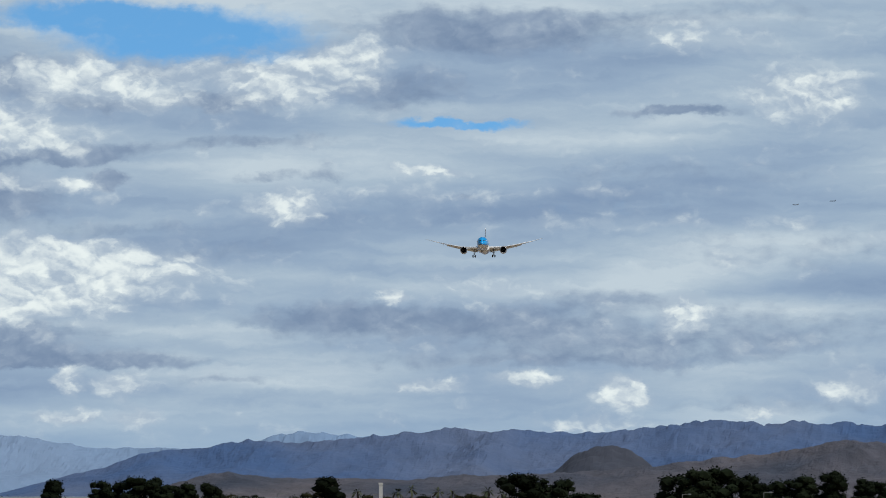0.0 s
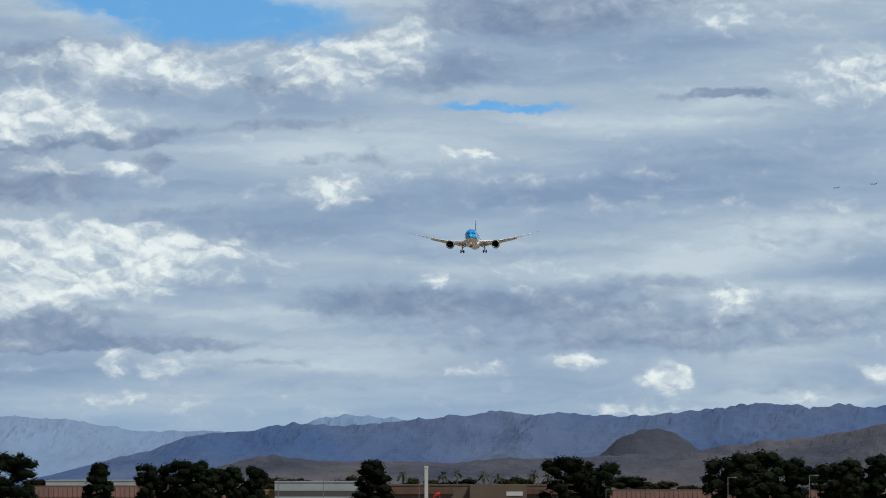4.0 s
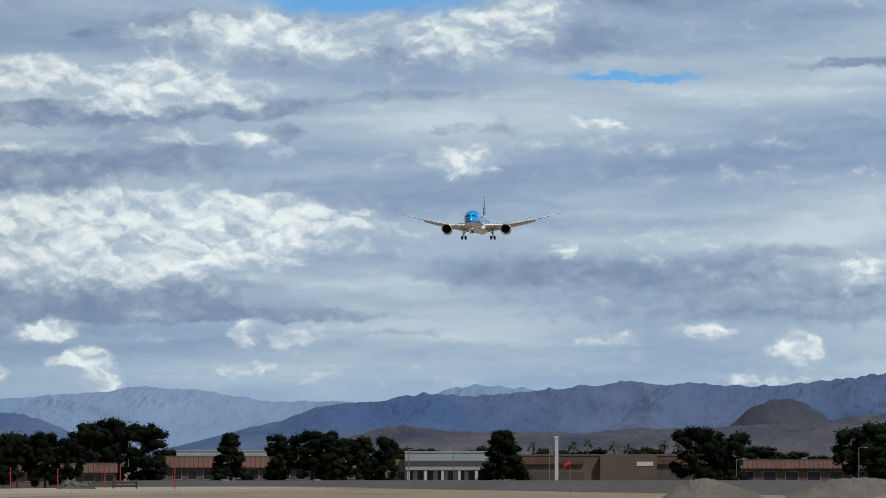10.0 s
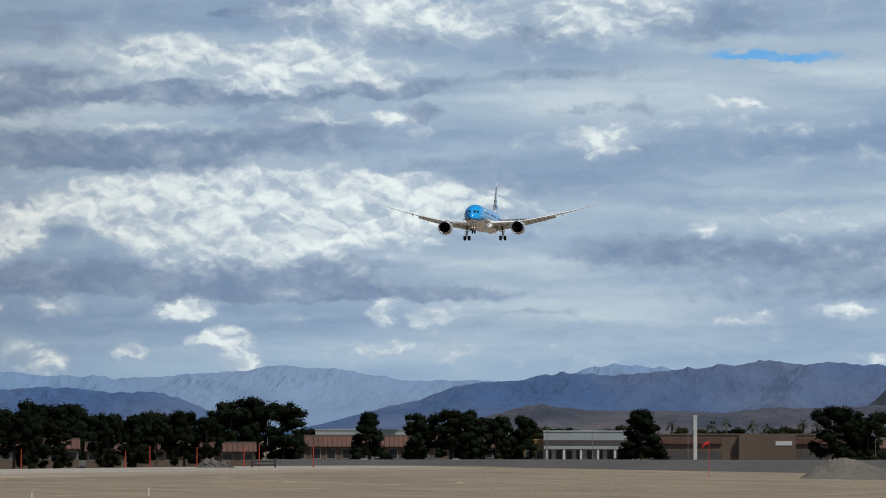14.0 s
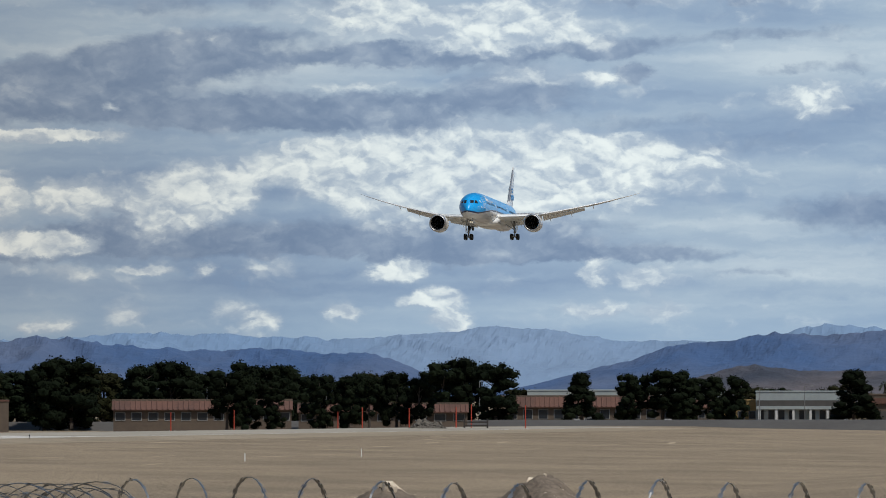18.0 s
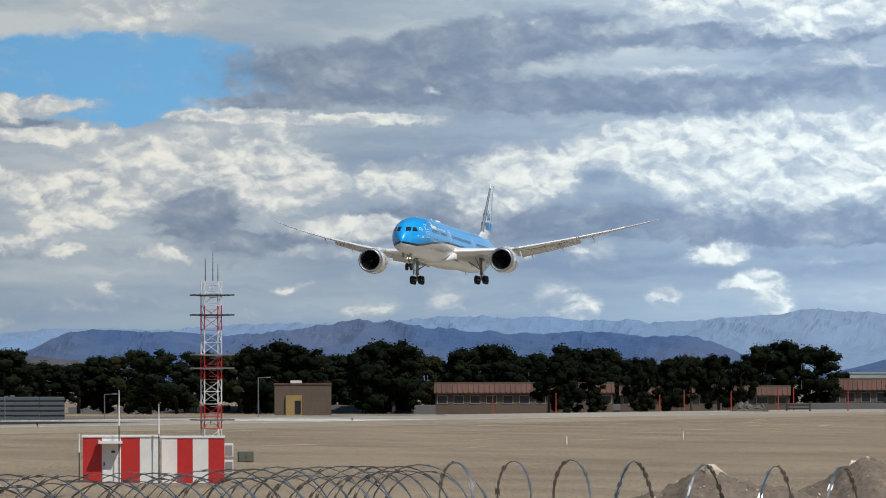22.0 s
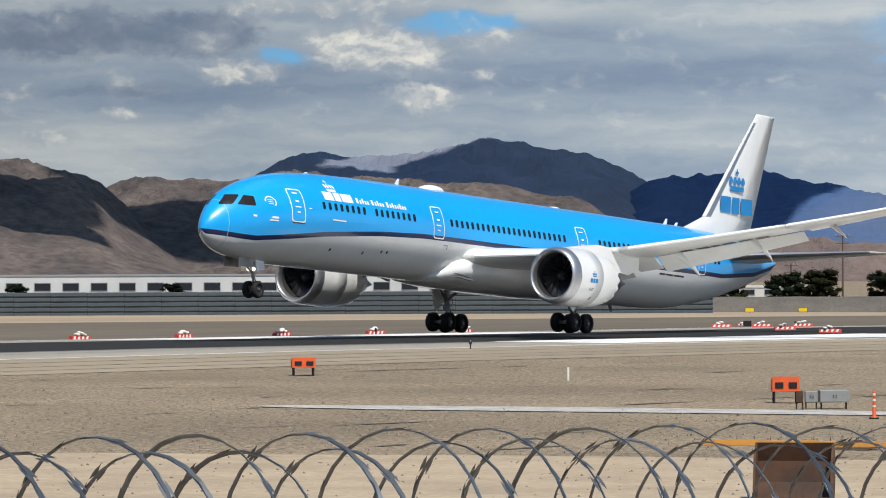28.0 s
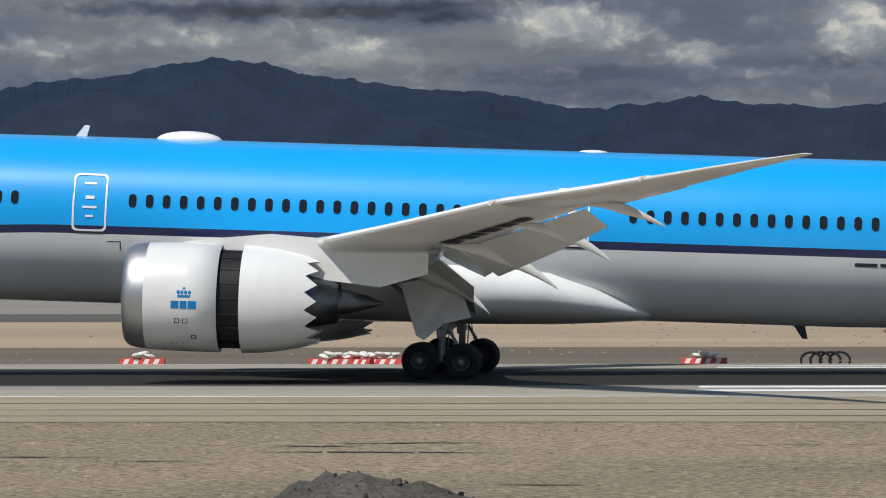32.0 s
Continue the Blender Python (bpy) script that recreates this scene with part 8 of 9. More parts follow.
def barricade(x, y, turn=0.0, bags=3, size=1.0):
    p = thing("barricade", "low red and white plastic barricade weighted with sandbags", "barricade", group="barricades along the runway",
              at=Matrix.Translation((x, y, ground_z(x, y))) @ Matrix.Rotation(radians(turn), 4, "Z") @ Matrix.Scale(size, 4))
    part("body", BARRICADE[0], None, p)
    for k in range(4):
        part("white_stripe", BARRICADE[1], None, p).location = (-0.84 + 0.42 * k, 0, 0)
    for k in range(bags):
        b = part("sandbag", BARRICADE[2], None, p, "white sandbag")
        b.location = (-0.3 + 0.3 * k + SITE_RNG.uniform(-0.06, 0.06), SITE_RNG.uniform(-0.05, 0.05), 0.42 + 0.1 * (k == 1))
        b.rotation_euler = (0, SITE_RNG.uniform(-0.3, 0.3), SITE_RNG.uniform(0, 3))


BAR_X = -40.0
while BAR_X < 330:
    barricade(BAR_X, 212.0, SITE_RNG.uniform(-8, 8), 2 + int(SITE_RNG.random() * 2))
    BAR_X += 11.6
for az, el in ((59.3, -0.72), (59.55, -0.7), (59.75, -0.715), (60.0, -0.75), (60.2, -0.71), (60.5, -0.78), (61.85, -0.68), (62.05, -0.68), (62.1, -0.75), (62.3, -0.67), (62.6, -0.67), (62.95, -0.72), (63.2, -0.66), (63.45, -0.66), (63.6, -0.65), (63.8, -0.65), (63.9, -0.72)):
    d = reach(az, el)
    p = spot(az, d)
    barricade(p.x, p.y, -az + SITE_RNG.uniform(-15, 15), 2, 0.85)
# a jumble of broken barricades
for k in range(9):
    az = -5.55 + 0.09 * k
    p = spot(az, 214.5 + 0.6 * (k % 3))
    barricade(p.x, p.y, SITE_RNG.uniform(-50, 50), 2, 1.0)


# -- airfield signs --
def sign(az0, az1, el_top, el_base, face_mat, label, text="", text_mat=None, dist=None, arrow=False):
    az = (az0 + az1) / 2
    d = dist or reach(az, el_base)
    w = wide_of(az0, az1, d)
    h = up_to(el_top, d) - spot(az, d).z
    s = thing("airfield_sign", label, "sign", group="airfield signs", at=facing(az, d))
    low = 0.14 * h
    box("frame", (w, 0.25, h - low), (0, 0.13, (h + low) / 2), M_BLACK, s, "dark sign frame", 0.03)
    box("face", (w * 0.94, 0.02, (h - low) * 0.9), (0, -0.012, (h + low) / 2), face_mat, s)
    for k in (-0.38, 0, 0.38):
        bm = bmesh.new()
        rod(bm, (k * w, 0.13, -0.1), (k * w, 0.13, low + 0.05), 0.04, 0.04, 8)
        part("leg", bm, M_DARKMETAL, s)
    if text:
        cu = bpy.data.curves.new("lettering", "FONT")
        cu.body, cu.align_x, cu.align_y, cu.size, cu.extrude = text, "CENTER", "CENTER", (h - low) * 1.05, 0.008
        cu.offset = 0.02 * (h - low)
        tmp = bpy.data.objects.new("lettering", cu)
        me = bpy.data.meshes.new_from_object(tmp)
        bpy.data.objects.remove(tmp)
        me.materials.clear()
        me.materials.append(text_mat)
        t = part("lettering", me, None, s)
        t.matrix_basis = Matrix.Translation((0.14 * w if arrow else 0, -0.036, (h + low) / 2)) @ Matrix.Rotation(radians(90), 4, "X")
        if arrow:
            bm = bmesh.new()
            q = (h - low) * 0.3
            x0, zc = -0.3 * w, (h + low) / 2
            plate(bm, [(x0 - q, zc), (x0, zc + q), (x0, zc + q * 0.35), (x0 + q, zc + q * 0.35), (x0 + q, zc - q * 0.35), (x0, zc - q * 0.35), (x0, zc - q)], 0.012, Matrix.Translation((0, -0.03, 0)) @ Matrix.Rotation(radians(90), 4, "X"))
            part("arrow", bm, text_mat, s, "black arrow")
    return s


sign(68.05, 68.25, -0.55, -0.635, M_SIGNY, "yellow airfield sign with a black arrow and letters", "A2", M_BLACK, arrow=True)
sign(61.15, 61.39, -0.94, -1.21, M_BLACK, "black distance sign with a white numeral one", "1", M_PAINTW)
sign(41.02, 41.14, -0.54, -0.68, M_BLACK, "black distance sign with a white numeral two", "2", M_PAINTW)
sign(64.59, 64.72, -0.63, -0.72, M_BLACK, "black airfield sign seen from its unlit side")
sign(59.54, 59.63, -0.64, -0.71, M_BLACK, "black airfield sign seen from its unlit side")
sign(59.56, 59.66, -0.5, -0.55, M_SIGNY, "small yellow airfield sign")
sign(60.15, 60.25, -0.5, -0.55, M_SIGNY, "small yellow airfield sign")
sign(45.0, 45.22, -0.46, -0.525, M_SIGNY, "yellow airfield sign with dark bars", dist=700)
sign(43.4, 43.46, -0.46, -0.51, M_SIGNY, "small yellow airfield sign", dist=700)
sign(48.55, 48.68, -0.43, -0.5, M_SIGNY, "yellow airfield sign with a black arrow and letters", "A2", M_BLACK, dist=640, arrow=True)
sign(50.15, 50.42, -0.43, -0.5, M_SIGNY, "yellow airfield sign with dark bars", dist=640)
sign(41.6, 41.72, -0.47, -0.51, M_SIGNY, "small yellow airfield sign", dist=760)


# -- blast wall and berm --
def blast_wall(az0, az1, el_top, d0, d1, seed):
    n = 26
    w = thing("blast_wall", "blue-grey ribbed steel jet blast wall", "blast wall", kind="structure")
    for k in range(n):
        a0, a1 = az0 + (az1 - az0) * k / n, az0 + (az1 - az0) * (k + 1) / n
        f = k / n
        p, q = spot(a0, d0 + (d1 - d0) * f), spot(a1, d0 + (d1 - d0) * (k + 1) / n)
        mid = (p + q) / 2
        ln = (q - p).length
        top = up_to(el_top, mid.xy.length)
        m = Matrix.Translation((mid.x, mid.y, mid.z - 0.3)) @ Matrix.Rotation(math.atan2(q.y - p.y, q.x - p.x), 4, "Z")
        high = top - mid.z + 0.3
        bm = bmesh.new()
        prof = []
        rows = 5
        for j in range(rows):
            z = high * j / rows
            prof += [(0.0, z), (-0.18, z + high / rows * 0.3), (-0.1, z + high / rows * 0.85)]
        prof += [(0.02, high), (0.35, high), (0.35, 0)]
        loft(bm, [[m @ Vector((x, y, z)) for y, z in prof] for x in (-ln / 2 + 0.03, ln / 2 - 0.03)])
        part("panel", bm, M_BLAST, w)


blast_wall(64.6, 71.86, -0.33, 915, 925, 1)
blast_wall(48.6, 59.2, -0.3, 700, 820, 2)


def berm(az0, az1, tops, dist, mat, label):
    bm = bmesh.new()
    rings = []
    n = 40
    for k in range(n + 1):
        az = az0 + (az1 - az0) * k / n
        el = float(np.interp(k / n, np.linspace(0, 1, len(tops)), tops)) + 0.008 * noise.noise(Vector((az * 4, 1, 2)))
        ring = []
        for dd, f in ((-9, 0), (-3, 0.75), (0, 1), (4, 1), (14, 0)):
            p = spot(az, dist + dd)
            z = p.z - 0.1 + max(0.05, up_to(el, dist) - p.z) * f
            ring.append(Vector((p.x, p.y, z)))
        rings.append(ring)
    loft(bm, rings, False, False)
    return tagged(part("berm", bm, mat, smooth=True), label, "berm", kind="structure")


berm(59.0, 64.2, (-0.37, -0.37, -0.37, -0.38, -0.46, -0.56), 860, M_GREYPILE, "grey earth berm at the field's edge")
M_DARKWALL = material("dark_grey_low_wall", (0.07, 0.064, 0.06), 0.9, grain=0.15, scale=0.5, color2=(0.08, 0.075, 0.07), scale2=0.05)
berm(71.9, 92, (-0.44, -0.43, -0.42, -0.41, -0.41, -0.41, -0.41, -0.415, -0.42), 1235, M_DARKWALL, "long low dark bank before the street")


# -- buildings --
def building(name, label, az0, az1, el_top, dist, deep, wall_mat, roof="flat", roof_mat=None, roof_el=None, panes=0, pane_el=(-0.3, -0.38), category="building", turn=0.0):
    az = (az0 + az1) / 2
    b = thing(name, label, category, group="buildings round the airfield", at=facing(az, dist, turn))
    w = wide_of(az0, az1, dist)
    g = spot(az, dist).z
    high = up_to(el_top, dist) - g
    if roof == "tile":
        eave = up_to(roof_el, dist) - g
        box("wall", (w - 0.6, deep, eave + 0.5), (0, deep / 2, eave / 2 - 0.25), wall_mat, b)
        bm = bmesh.new()
        for z0, y0, z1, y1 in ((eave - 0.1, -1.0, high, 2.0),):
            loft(bm, [[Vector((x, y, z)) for y, z in ((y0, z0), (y1, z1), (deep - 1, z1), (deep + 1, z0), (deep + 1, z0 - 0.15), (y0, z0 - 0.15))] for x in (-w / 2, w / 2)])
        r = part("roof", bm, roof_mat, b, "red clay tile roof")
        n = min(60, int(w / 1.2))
        for k in range(n):
            bm2 = bmesh.new()
            x = -w / 2 + w * (k + 0.5) / n
            rod(bm2, (x, -1.02, eave - 0.04), (x, 2.0, high + 0.06), 0.16, 0.16, 6)
            part("ridge_tile", bm2, roof_mat, r)
        box("parapet", (w, 0.4, 0.5), (0, 2.3, high + 0.2), wall_mat, b)
    else:
        box("wall", (w, deep, high + 0.5), (0, deep / 2, high / 2 - 0.25), wall_mat, b)
        box("roof_edge", (w + 0.3, deep + 0.3, 0.35), (0, deep / 2, high + 0.12), roof_mat or wall_mat, b)
    if panes:
        z1, z0 = up_to(pane_el[0], dist) - g, max(0.3, up_to(pane_el[1], dist) - g)
        for k in range(panes):
            x = -w / 2 + w * (k + 0.5) / panes
            pw = w / panes * 0.55
            o = box("window", (pw + 0.3, 0.14, z1 - z0 + 0.3), (x, -0.03, (z0 + z1) / 2), M_WALLG, b)
            box("pane", (pw, 0.06, z1 - z0), (x, -0.09, (z0 + z1) / 2), M_GLASS, o)
    return b


def add_box(b, az_off, wide, z0, z1, mat, name, label="", out=0.3, thick=0.4):
    return box(name, (wide, thick, z1 - z0), (az_off, -out, (z0 + z1) / 2), mat, b, label)


E_D = 1330
# the hut and the low tile-roofed buildings behind the trees
hut = building("tan_hut", "small tan stucco hut with a flat roof", 74.18, 74.81, -0.2, 1140, 12, M_STUCCO, "flat", M_TILE, category="hut")
add_box(hut, -2.0, 3.6, 0, 4.4, M_STUCCO2, "entrance_wall", "yellow entrance wall")
add_box(hut, -1.1, 1.3, 0.3, 3.2, M_GLASS, "door", "dark glass door", 0.55, 0.1)
box("roof_unit", (2.5, 2, 0.8), (-1.5, 5, up_to(-0.2, 1140) - spot(74.5, 1140).z + 0.5), M_PAINTW, hut, "white roof unit")
building("tile_roof_building", "long low tan building with red tile roof", 75.95, 77.95, -0.2, E_D - 160, 16, M_STUCCO, "tile", M_TILE, -0.29, 11, (-0.33, -0.41))
building("tile_roof_building", "low tan building with red tile roof", 78.0, 79.9, -0.24, E_D - 120, 16, M_STUCCO, "tile", M_TILE, -0.32, 9, (-0.35, -0.42))
long_b = building("tile_roof_building", "long tan building with red tile roof band", 80.3, 82.35, -0.16, E_D, 22, M_STUCCO, "tile", M_TILE, -0.265, 12, (-0.3, -0.4))
building("tan_tower_block", "tan stucco end block with round openings", 80.18, 80.36, -0.155, E_D - 6, 10, M_STUCCO, "flat", M_STUCCO)
building("warehouse", "white metal-roofed warehouse behind trees", 80.55, 82.75, -0.09, E_D + 120, 30, M_ROOFW, "flat", M_ROOFW)
building("tan_building", "small tan building with a pale porch", 82.3, 82.66, -0.2, E_D, 12, M_STUCCO, "tile", M_TILE, -0.27, 3, (-0.31, -0.39))
building("yellow_building", "yellow-tan stucco building under trees", 82.62, 83.1, -0.2, E_D + 20, 14, M_STUCCO2, "flat", M_STUCCO2, None, 4, (-0.32, -0.4))
white_b = building("white_building", "white building with a dark band and glass front", 83.08, 84.1, -0.105, E_D + 10, 20, M_ROOFW, "flat", M_ROOFW, None, 9, (-0.31, -0.41))
WB = spot(83.6, E_D + 10).z
add_box(white_b, 0, wide_of(83.08, 84.1, E_D) - 0.2, up_to(-0.265, E_D) - WB, up_to(-0.2, E_D) - WB, M_DARKWALL, "dark_band", "dark grey band", 0.15, 0.3)
add_box(white_b, 0, wide_of(83.08, 84.1, E_D), up_to(-0.3, E_D) - WB, up_to(-0.265, E_D) - WB, M_ROOFW, "canopy", "white canopy", 0.8, 1.6)
for k in range(6):
    add_box(white_b, -11 + 4.4 * k, 0.6, 0, up_to(-0.3, E_D) - WB, M_WALLW, "column", "white column", 1.2, 0.5)
tan_b = building("tan_store", "long tan building with red-brown roof band", 84.3, 86.4, -0.14, E_D, 24, M_STUCCO, "flat", M_STUCCO, None, 0)
TB = spot(85.3, E_D).z
for off, w in ((-15.5, 17.5), (16.0, 15.0)):
    add_box(tan_b, off, w, up_to(-0.235, E_D) - TB, up_to(-0.175, E_D) - TB, M_TILE, "roof_band", "red-brown tile band", 0.3, 0.6)
    # Shade below the roof band is put into the front's dark colour.
    add_box(tan_b, off, w, 0.2, up_to(-0.32, E_D) - TB, M_DARKWALL, "shop_front", "shop front with shade put into its dark colour", 0.1, 0.3)
tan_box = add_box(tan_b, 5.0 - 0.2, wide_of(85.19, 85.82, E_D), 0, up_to(-0.135, E_D) - TB, M_STUCCO, "front_block", "big plain tan front block", 0.9, 1.8)
sign_b = box("sign_board", (4.2, 0.1, 1.1), (9.0, -1.86, up_to(-0.23, E_D) - TB), M_WALLW, tan_box, "pale sign board")
building("tile_roof_building", "tan building with bright red tile roof", 86.75, 89.2, -0.2, E_D, 18, M_STUCCO, "tile", M_TILE, -0.275, 10, (-0.32, -0.41))
col = thing("sign_pylon", "tall white weathered pylon", "pylon", at=facing(84.76, E_D - 40))
CZ = up_to(0.07, E_D - 40) - spot(84.76, E_D - 40).z
box("shaft", (0.9, 0.9, CZ + 0.4), (0, 0, CZ / 2 - 0.2), M_WALLW, col, "", 0.06)
box("cap", (1.1, 1.1, 0.5), (0, 0, CZ - 0.1), M_WALLW, col)


def car(az, dist, mat, label, van=False):
    c = thing("parked_car", label, "car", group="parked cars", at=facing(az, dist))
    h = 1.95 if van else 1.5
    bm = bmesh.new()
    prof = [(-2.3, 0.35), (-2.3, 0.85), (-2.05, 0.95), (-1.75 if van else -1.3, 0.98), (-1.5 if van else -0.75, h), (1.9 if van else 1.1, h), (2.1 if van else 1.75, 1.0), (2.3, 0.92), (2.3, 0.35)]
    loft(bm, [[Vector((x, y, z)) for x, z in prof] for y in (-0.85, 0.85)])
    part("body", bm, mat, c)
    gl = bmesh.new()
    loft(gl, [[Vector((x, y, z)) for x, z in (((-1.45, 1.05), (-1.3, h - 0.15), (1.75, h - 0.15), (1.85, 1.05)) if van else ((-1.1, 1.02), (-0.68, h - 0.12), (1.0, h - 0.12), (1.5, 1.02)))] for y in (-0.862, 0.862)])
    part("side_glass", gl, M_GLASS, c)
    for x in (-1.45, 1.45):
        w = part("wheel", spun(bmesh.new(), [(-0.1, 0.02), (-0.1, 0.33), (0.1, 0.33), (0.1, 0.02)], turn=pose(0, 0, 0, 0, 0, 90), seg=16), M_TYRE, c)
        w.location = (x, -0.8, 0.33)
    return c


for az, k, van in ((84.88, 0, True), (85.95, 1, False), (85.85, 0, True), (87.4, 0, True), (87.75, 1, False), (82.1, 0, False), (81.25, 1, True), (81.1, 0, False), (79.2, 0, False), (78.9, 2, False), (82.85, 1, False), (83.5, 2, False), (83.95, 1, False)):
    car(az, 1300, M_CAR[k], ("white", "silver", "dark")[k] + (" parked estate car" if van else " parked saloon car") + " on the street", van)


def lamp_pole(az, dist, el_top, mat=None, arm=1.6, label="grey steel street light pole"):
    p = thing("street_light", label, "street light", group="street lights", at=facing(az, dist))
    h = up_to(el_top, dist) - spot(az, dist).z
    bm = bmesh.new()
    rod(bm, (0, 0, -0.2), (0, 0, h), 0.12, 0.08, 8)
    part("pole", bm, mat or M_GALV, p)
    if arm:
        bm = bmesh.new()
        rod(bm, (0, 0, h - 0.1), (arm, 0, h), 0.06, 0.05, 6)
        a = part("arm", bm, mat or M_GALV, p)
        box("lamp_head", (0.8, 0.3, 0.18), (arm + 0.3, 0, h), M_GREYBOX, a)


for az, el in ((78.32, -0.02), (78.98, 0.0), (80.02, 0.02), (81.2, -0.1), (82.05, -0.16), (83.12, -0.07), (83.62, -0.04), (84.68, -0.05), (86.22, 0.0), (86.75, -0.18), (88.1, -0.05), (77.0, -0.05), (76.0, -0.06), (75.05, -0.08), (74.0, -0.12), (72.3, -0.3), (71.2, -0.32), (69.3, -0.31), (67.7, -0.3), (89.0, -0.03)):
    lamp_pole(az, 1290 if az > 75 else 905, el, None, 1.5 if az > 72 else 1.0)
M_ORPOLE = material("orange_survey_pole_paint", (0.45, 0.05, 0.02), 0.6, grain=0.1, scale=2)
for az, el in ((78.45, -0.32), (78.72, -0.27), (79.24, -0.28), (79.76, -0.27), (79.93, -0.24), (80.53, -0.25), (76.6, -0.32), (77.3, -0.3)):
    lamp_pole(az, 1040, el, M_ORPOLE, 0, "thin orange survey pole at the field's edge")
# windsock
WS = reach(84.91, -0.62)
sock = thing("windsock", "red windsock hanging from a red pole", "windsock", at=facing(84.91, WS))
WH = up_to(-0.22, WS) - spot(84.91, WS).z
bm = bmesh.new()
rod(bm, (0, 0, -0.2), (0, 0, WH), 0.06, 0.05, 8)
part("pole", bm, M_REDBAR, sock)
bm = bmesh.new()
loft(bm, [[Vector((x, 0.32 * s * math.cos(q), z + 0.32 * s * math.sin(q))) for q in [2 * math.pi * k / 10 for k in range(10)]] for x, z, s in ((0.05, WH - 0.15, 1.0), (-0.6, WH - 0.3, 0.95), (-1.1, WH - 0.7, 0.8), (-1.35, WH - 1.25, 0.6))])
part("cloth_sock", bm, material("bright_red_cloth", (0.6, 0.02, 0.015), 0.8, grain=0.1, scale=3), sock, "bright red cloth sock")
box("foot", (0.8, 0.8, 0.15), (0, 0, 0.03), M_WALLW, sock)
# dark frame at the field's edge
fr = thing("steel_frame", "dark open steel frame standing on the field", "steel frame", at=facing(79.98, 1030))
for x in (-2.3, 2.3):
    box("post", (0.35, 0.35, 2.0), (x, 0, 0.9), M_DARKMETAL, fr)
for z in (0.5, 1.2):
    box("rail", (4.6, 0.25, 0.3), (0, 0, z), M_DARKMETAL, fr)
# north-east gate
hutc = thing("checkered_hut", "small red and white checkered hut", "hut", at=facing(62.045, 850))
HW, HH = wide_of(61.92, 62.17, 850), up_to(-0.39, 850) - spot(62.045, 850).z
box("body", (HW, HW, HH), (0, HW / 2, HH / 2), M_PAINTW, hutc)
for i in range(4):
    for j in range(3):
        if (i + j) % 2 == 0:
            box("check_panel", (HW / 4, 0.06, HH / 3), (-HW / 2 + HW * (i + 0.5) / 4, -0.01, HH * (j + 0.5) / 3), M_RED, hutc, "red check")
lou = thing("louvred_frame", "dark louvred billboard frame on posts", "billboard", at=facing(62.22, 900))
LW, L0, L1 = wide_of(61.95, 62.49, 900), up_to(-0.29, 900) - spot(62.22, 900).z, up_to(-0.13, 900) - spot(62.22, 900).z
for k in range(8):
    box("slat", (LW, 0.25, (L1 - L0) / 13), (0, 0, L0 + (L1 - L0) * (k + 0.5) / 8), M_DARKMETAL, lou)
for x in (-0.42, 0.0, 0.42):
    box("post", (0.3, 0.3, L1), (x * LW, 0.2, L1 / 2), M_DARKMETAL, lou)
building("white_low_building", "low white building beyond the berm", 59.2, 60.5, -0.27, 930, 14, M_WALLW, "flat", M_WALLW, None, 5, (-0.3, -0.35))


def power_pole(az, el_top, dist):
    p = thing("power_pole", "brown wooden power pole with crossarms", "power pole", group="power poles", at=facing(az, dist))
    h = up_to(el_top, dist) - spot(az, dist).z
    bm = bmesh.new()
    rod(bm, (0, 0, -0.5), (0, 0, h), 0.2, 0.13, 8)
    part("pole", bm, M_WOODPOLE, p)
    for dz in (0.3, 1.6):
        box("crossarm", (2.6, 0.14, 0.16), (0, -0.15, h - dz), M_WOODPOLE, p)
    for x in (-1.2, -0.5, 0.5, 1.2):
        box("insulator", (0.12, 0.12, 0.25), (x, -0.15, h - 0.08), M_GREYBOX, p)


for az, el in ((59.29, 0.36), (60.64, 0.31), (61.8, 0.34), (60.07, -0.01), (61.37, 0.08)):
    power_pole(az, el, 960)


# -- the airport to the north --
N_D = 900
cargo = building("cargo_building", "long white cargo building with a dark sign", 42.3, 44.2, 0.06, N_D, 40, M_WALLW, "flat", M_WALLW)
NZ = spot(43.4, N_D).z
sb = add_box(cargo, wide_of(43.25, 43.45, N_D), wide_of(43.15, 43.74, N_D), up_to(-0.14, N_D) - NZ, up_to(-0.03, N_D) - NZ, M_BLACK, "sign_board", "dark sign board with pale bars", 0.2, 0.2)
for z in (-0.065, -0.105):
    box("writing_bar", (wide_of(43.27, 43.7, N_D), 0.04, 0.45), (wide_of(43.25, 43.47, N_D), -0.33, up_to(z, N_D) - NZ), M_PAINTW, sb)
for k in range(5):
    add_box(cargo, -10 + 5.5 * k, 3.0, 0.2, 3.6, M_WALLG, "dock_door", "grey loading door", 0.05, 0.2)
for z in (-0.2, 0.02):
    box("wall_rib", (wide_of(42.3, 44.2, N_D) - 0.2, 0.1, 0.2), (0, -0.06, up_to(z, N_D) - NZ), M_WALLG, cargo)
building("grey_building", "grey low airport building", 44.27, 45.9, -0.06, N_D, 25, M_WALLG, "flat", M_WALLG, None, 6, (-0.24, -0.33))
building("grey_building", "pale grey airport building", 45.9, 47.4, -0.1, N_D, 25, M_WALLW, "flat", M_WALLG, None, 5, (-0.24, -0.33))
building("hangar", "pale hangar with grey dock doors", 39.3, 42.25, -0.02, N_D + 40, 40, M_WALLW, "flat", M_WALLG, None, 9, (-0.24, -0.4))
building("white_building", "white flat-roofed airport building", 47.4, 48.55, 0.15, N_D, 25, M_WALLW, "flat", M_WALLW)
building("white_building", "white airport building with roof units", 48.55, 50.6, 0.02, N_D + 10, 25, M_WALLW, "flat", M_WALLG)
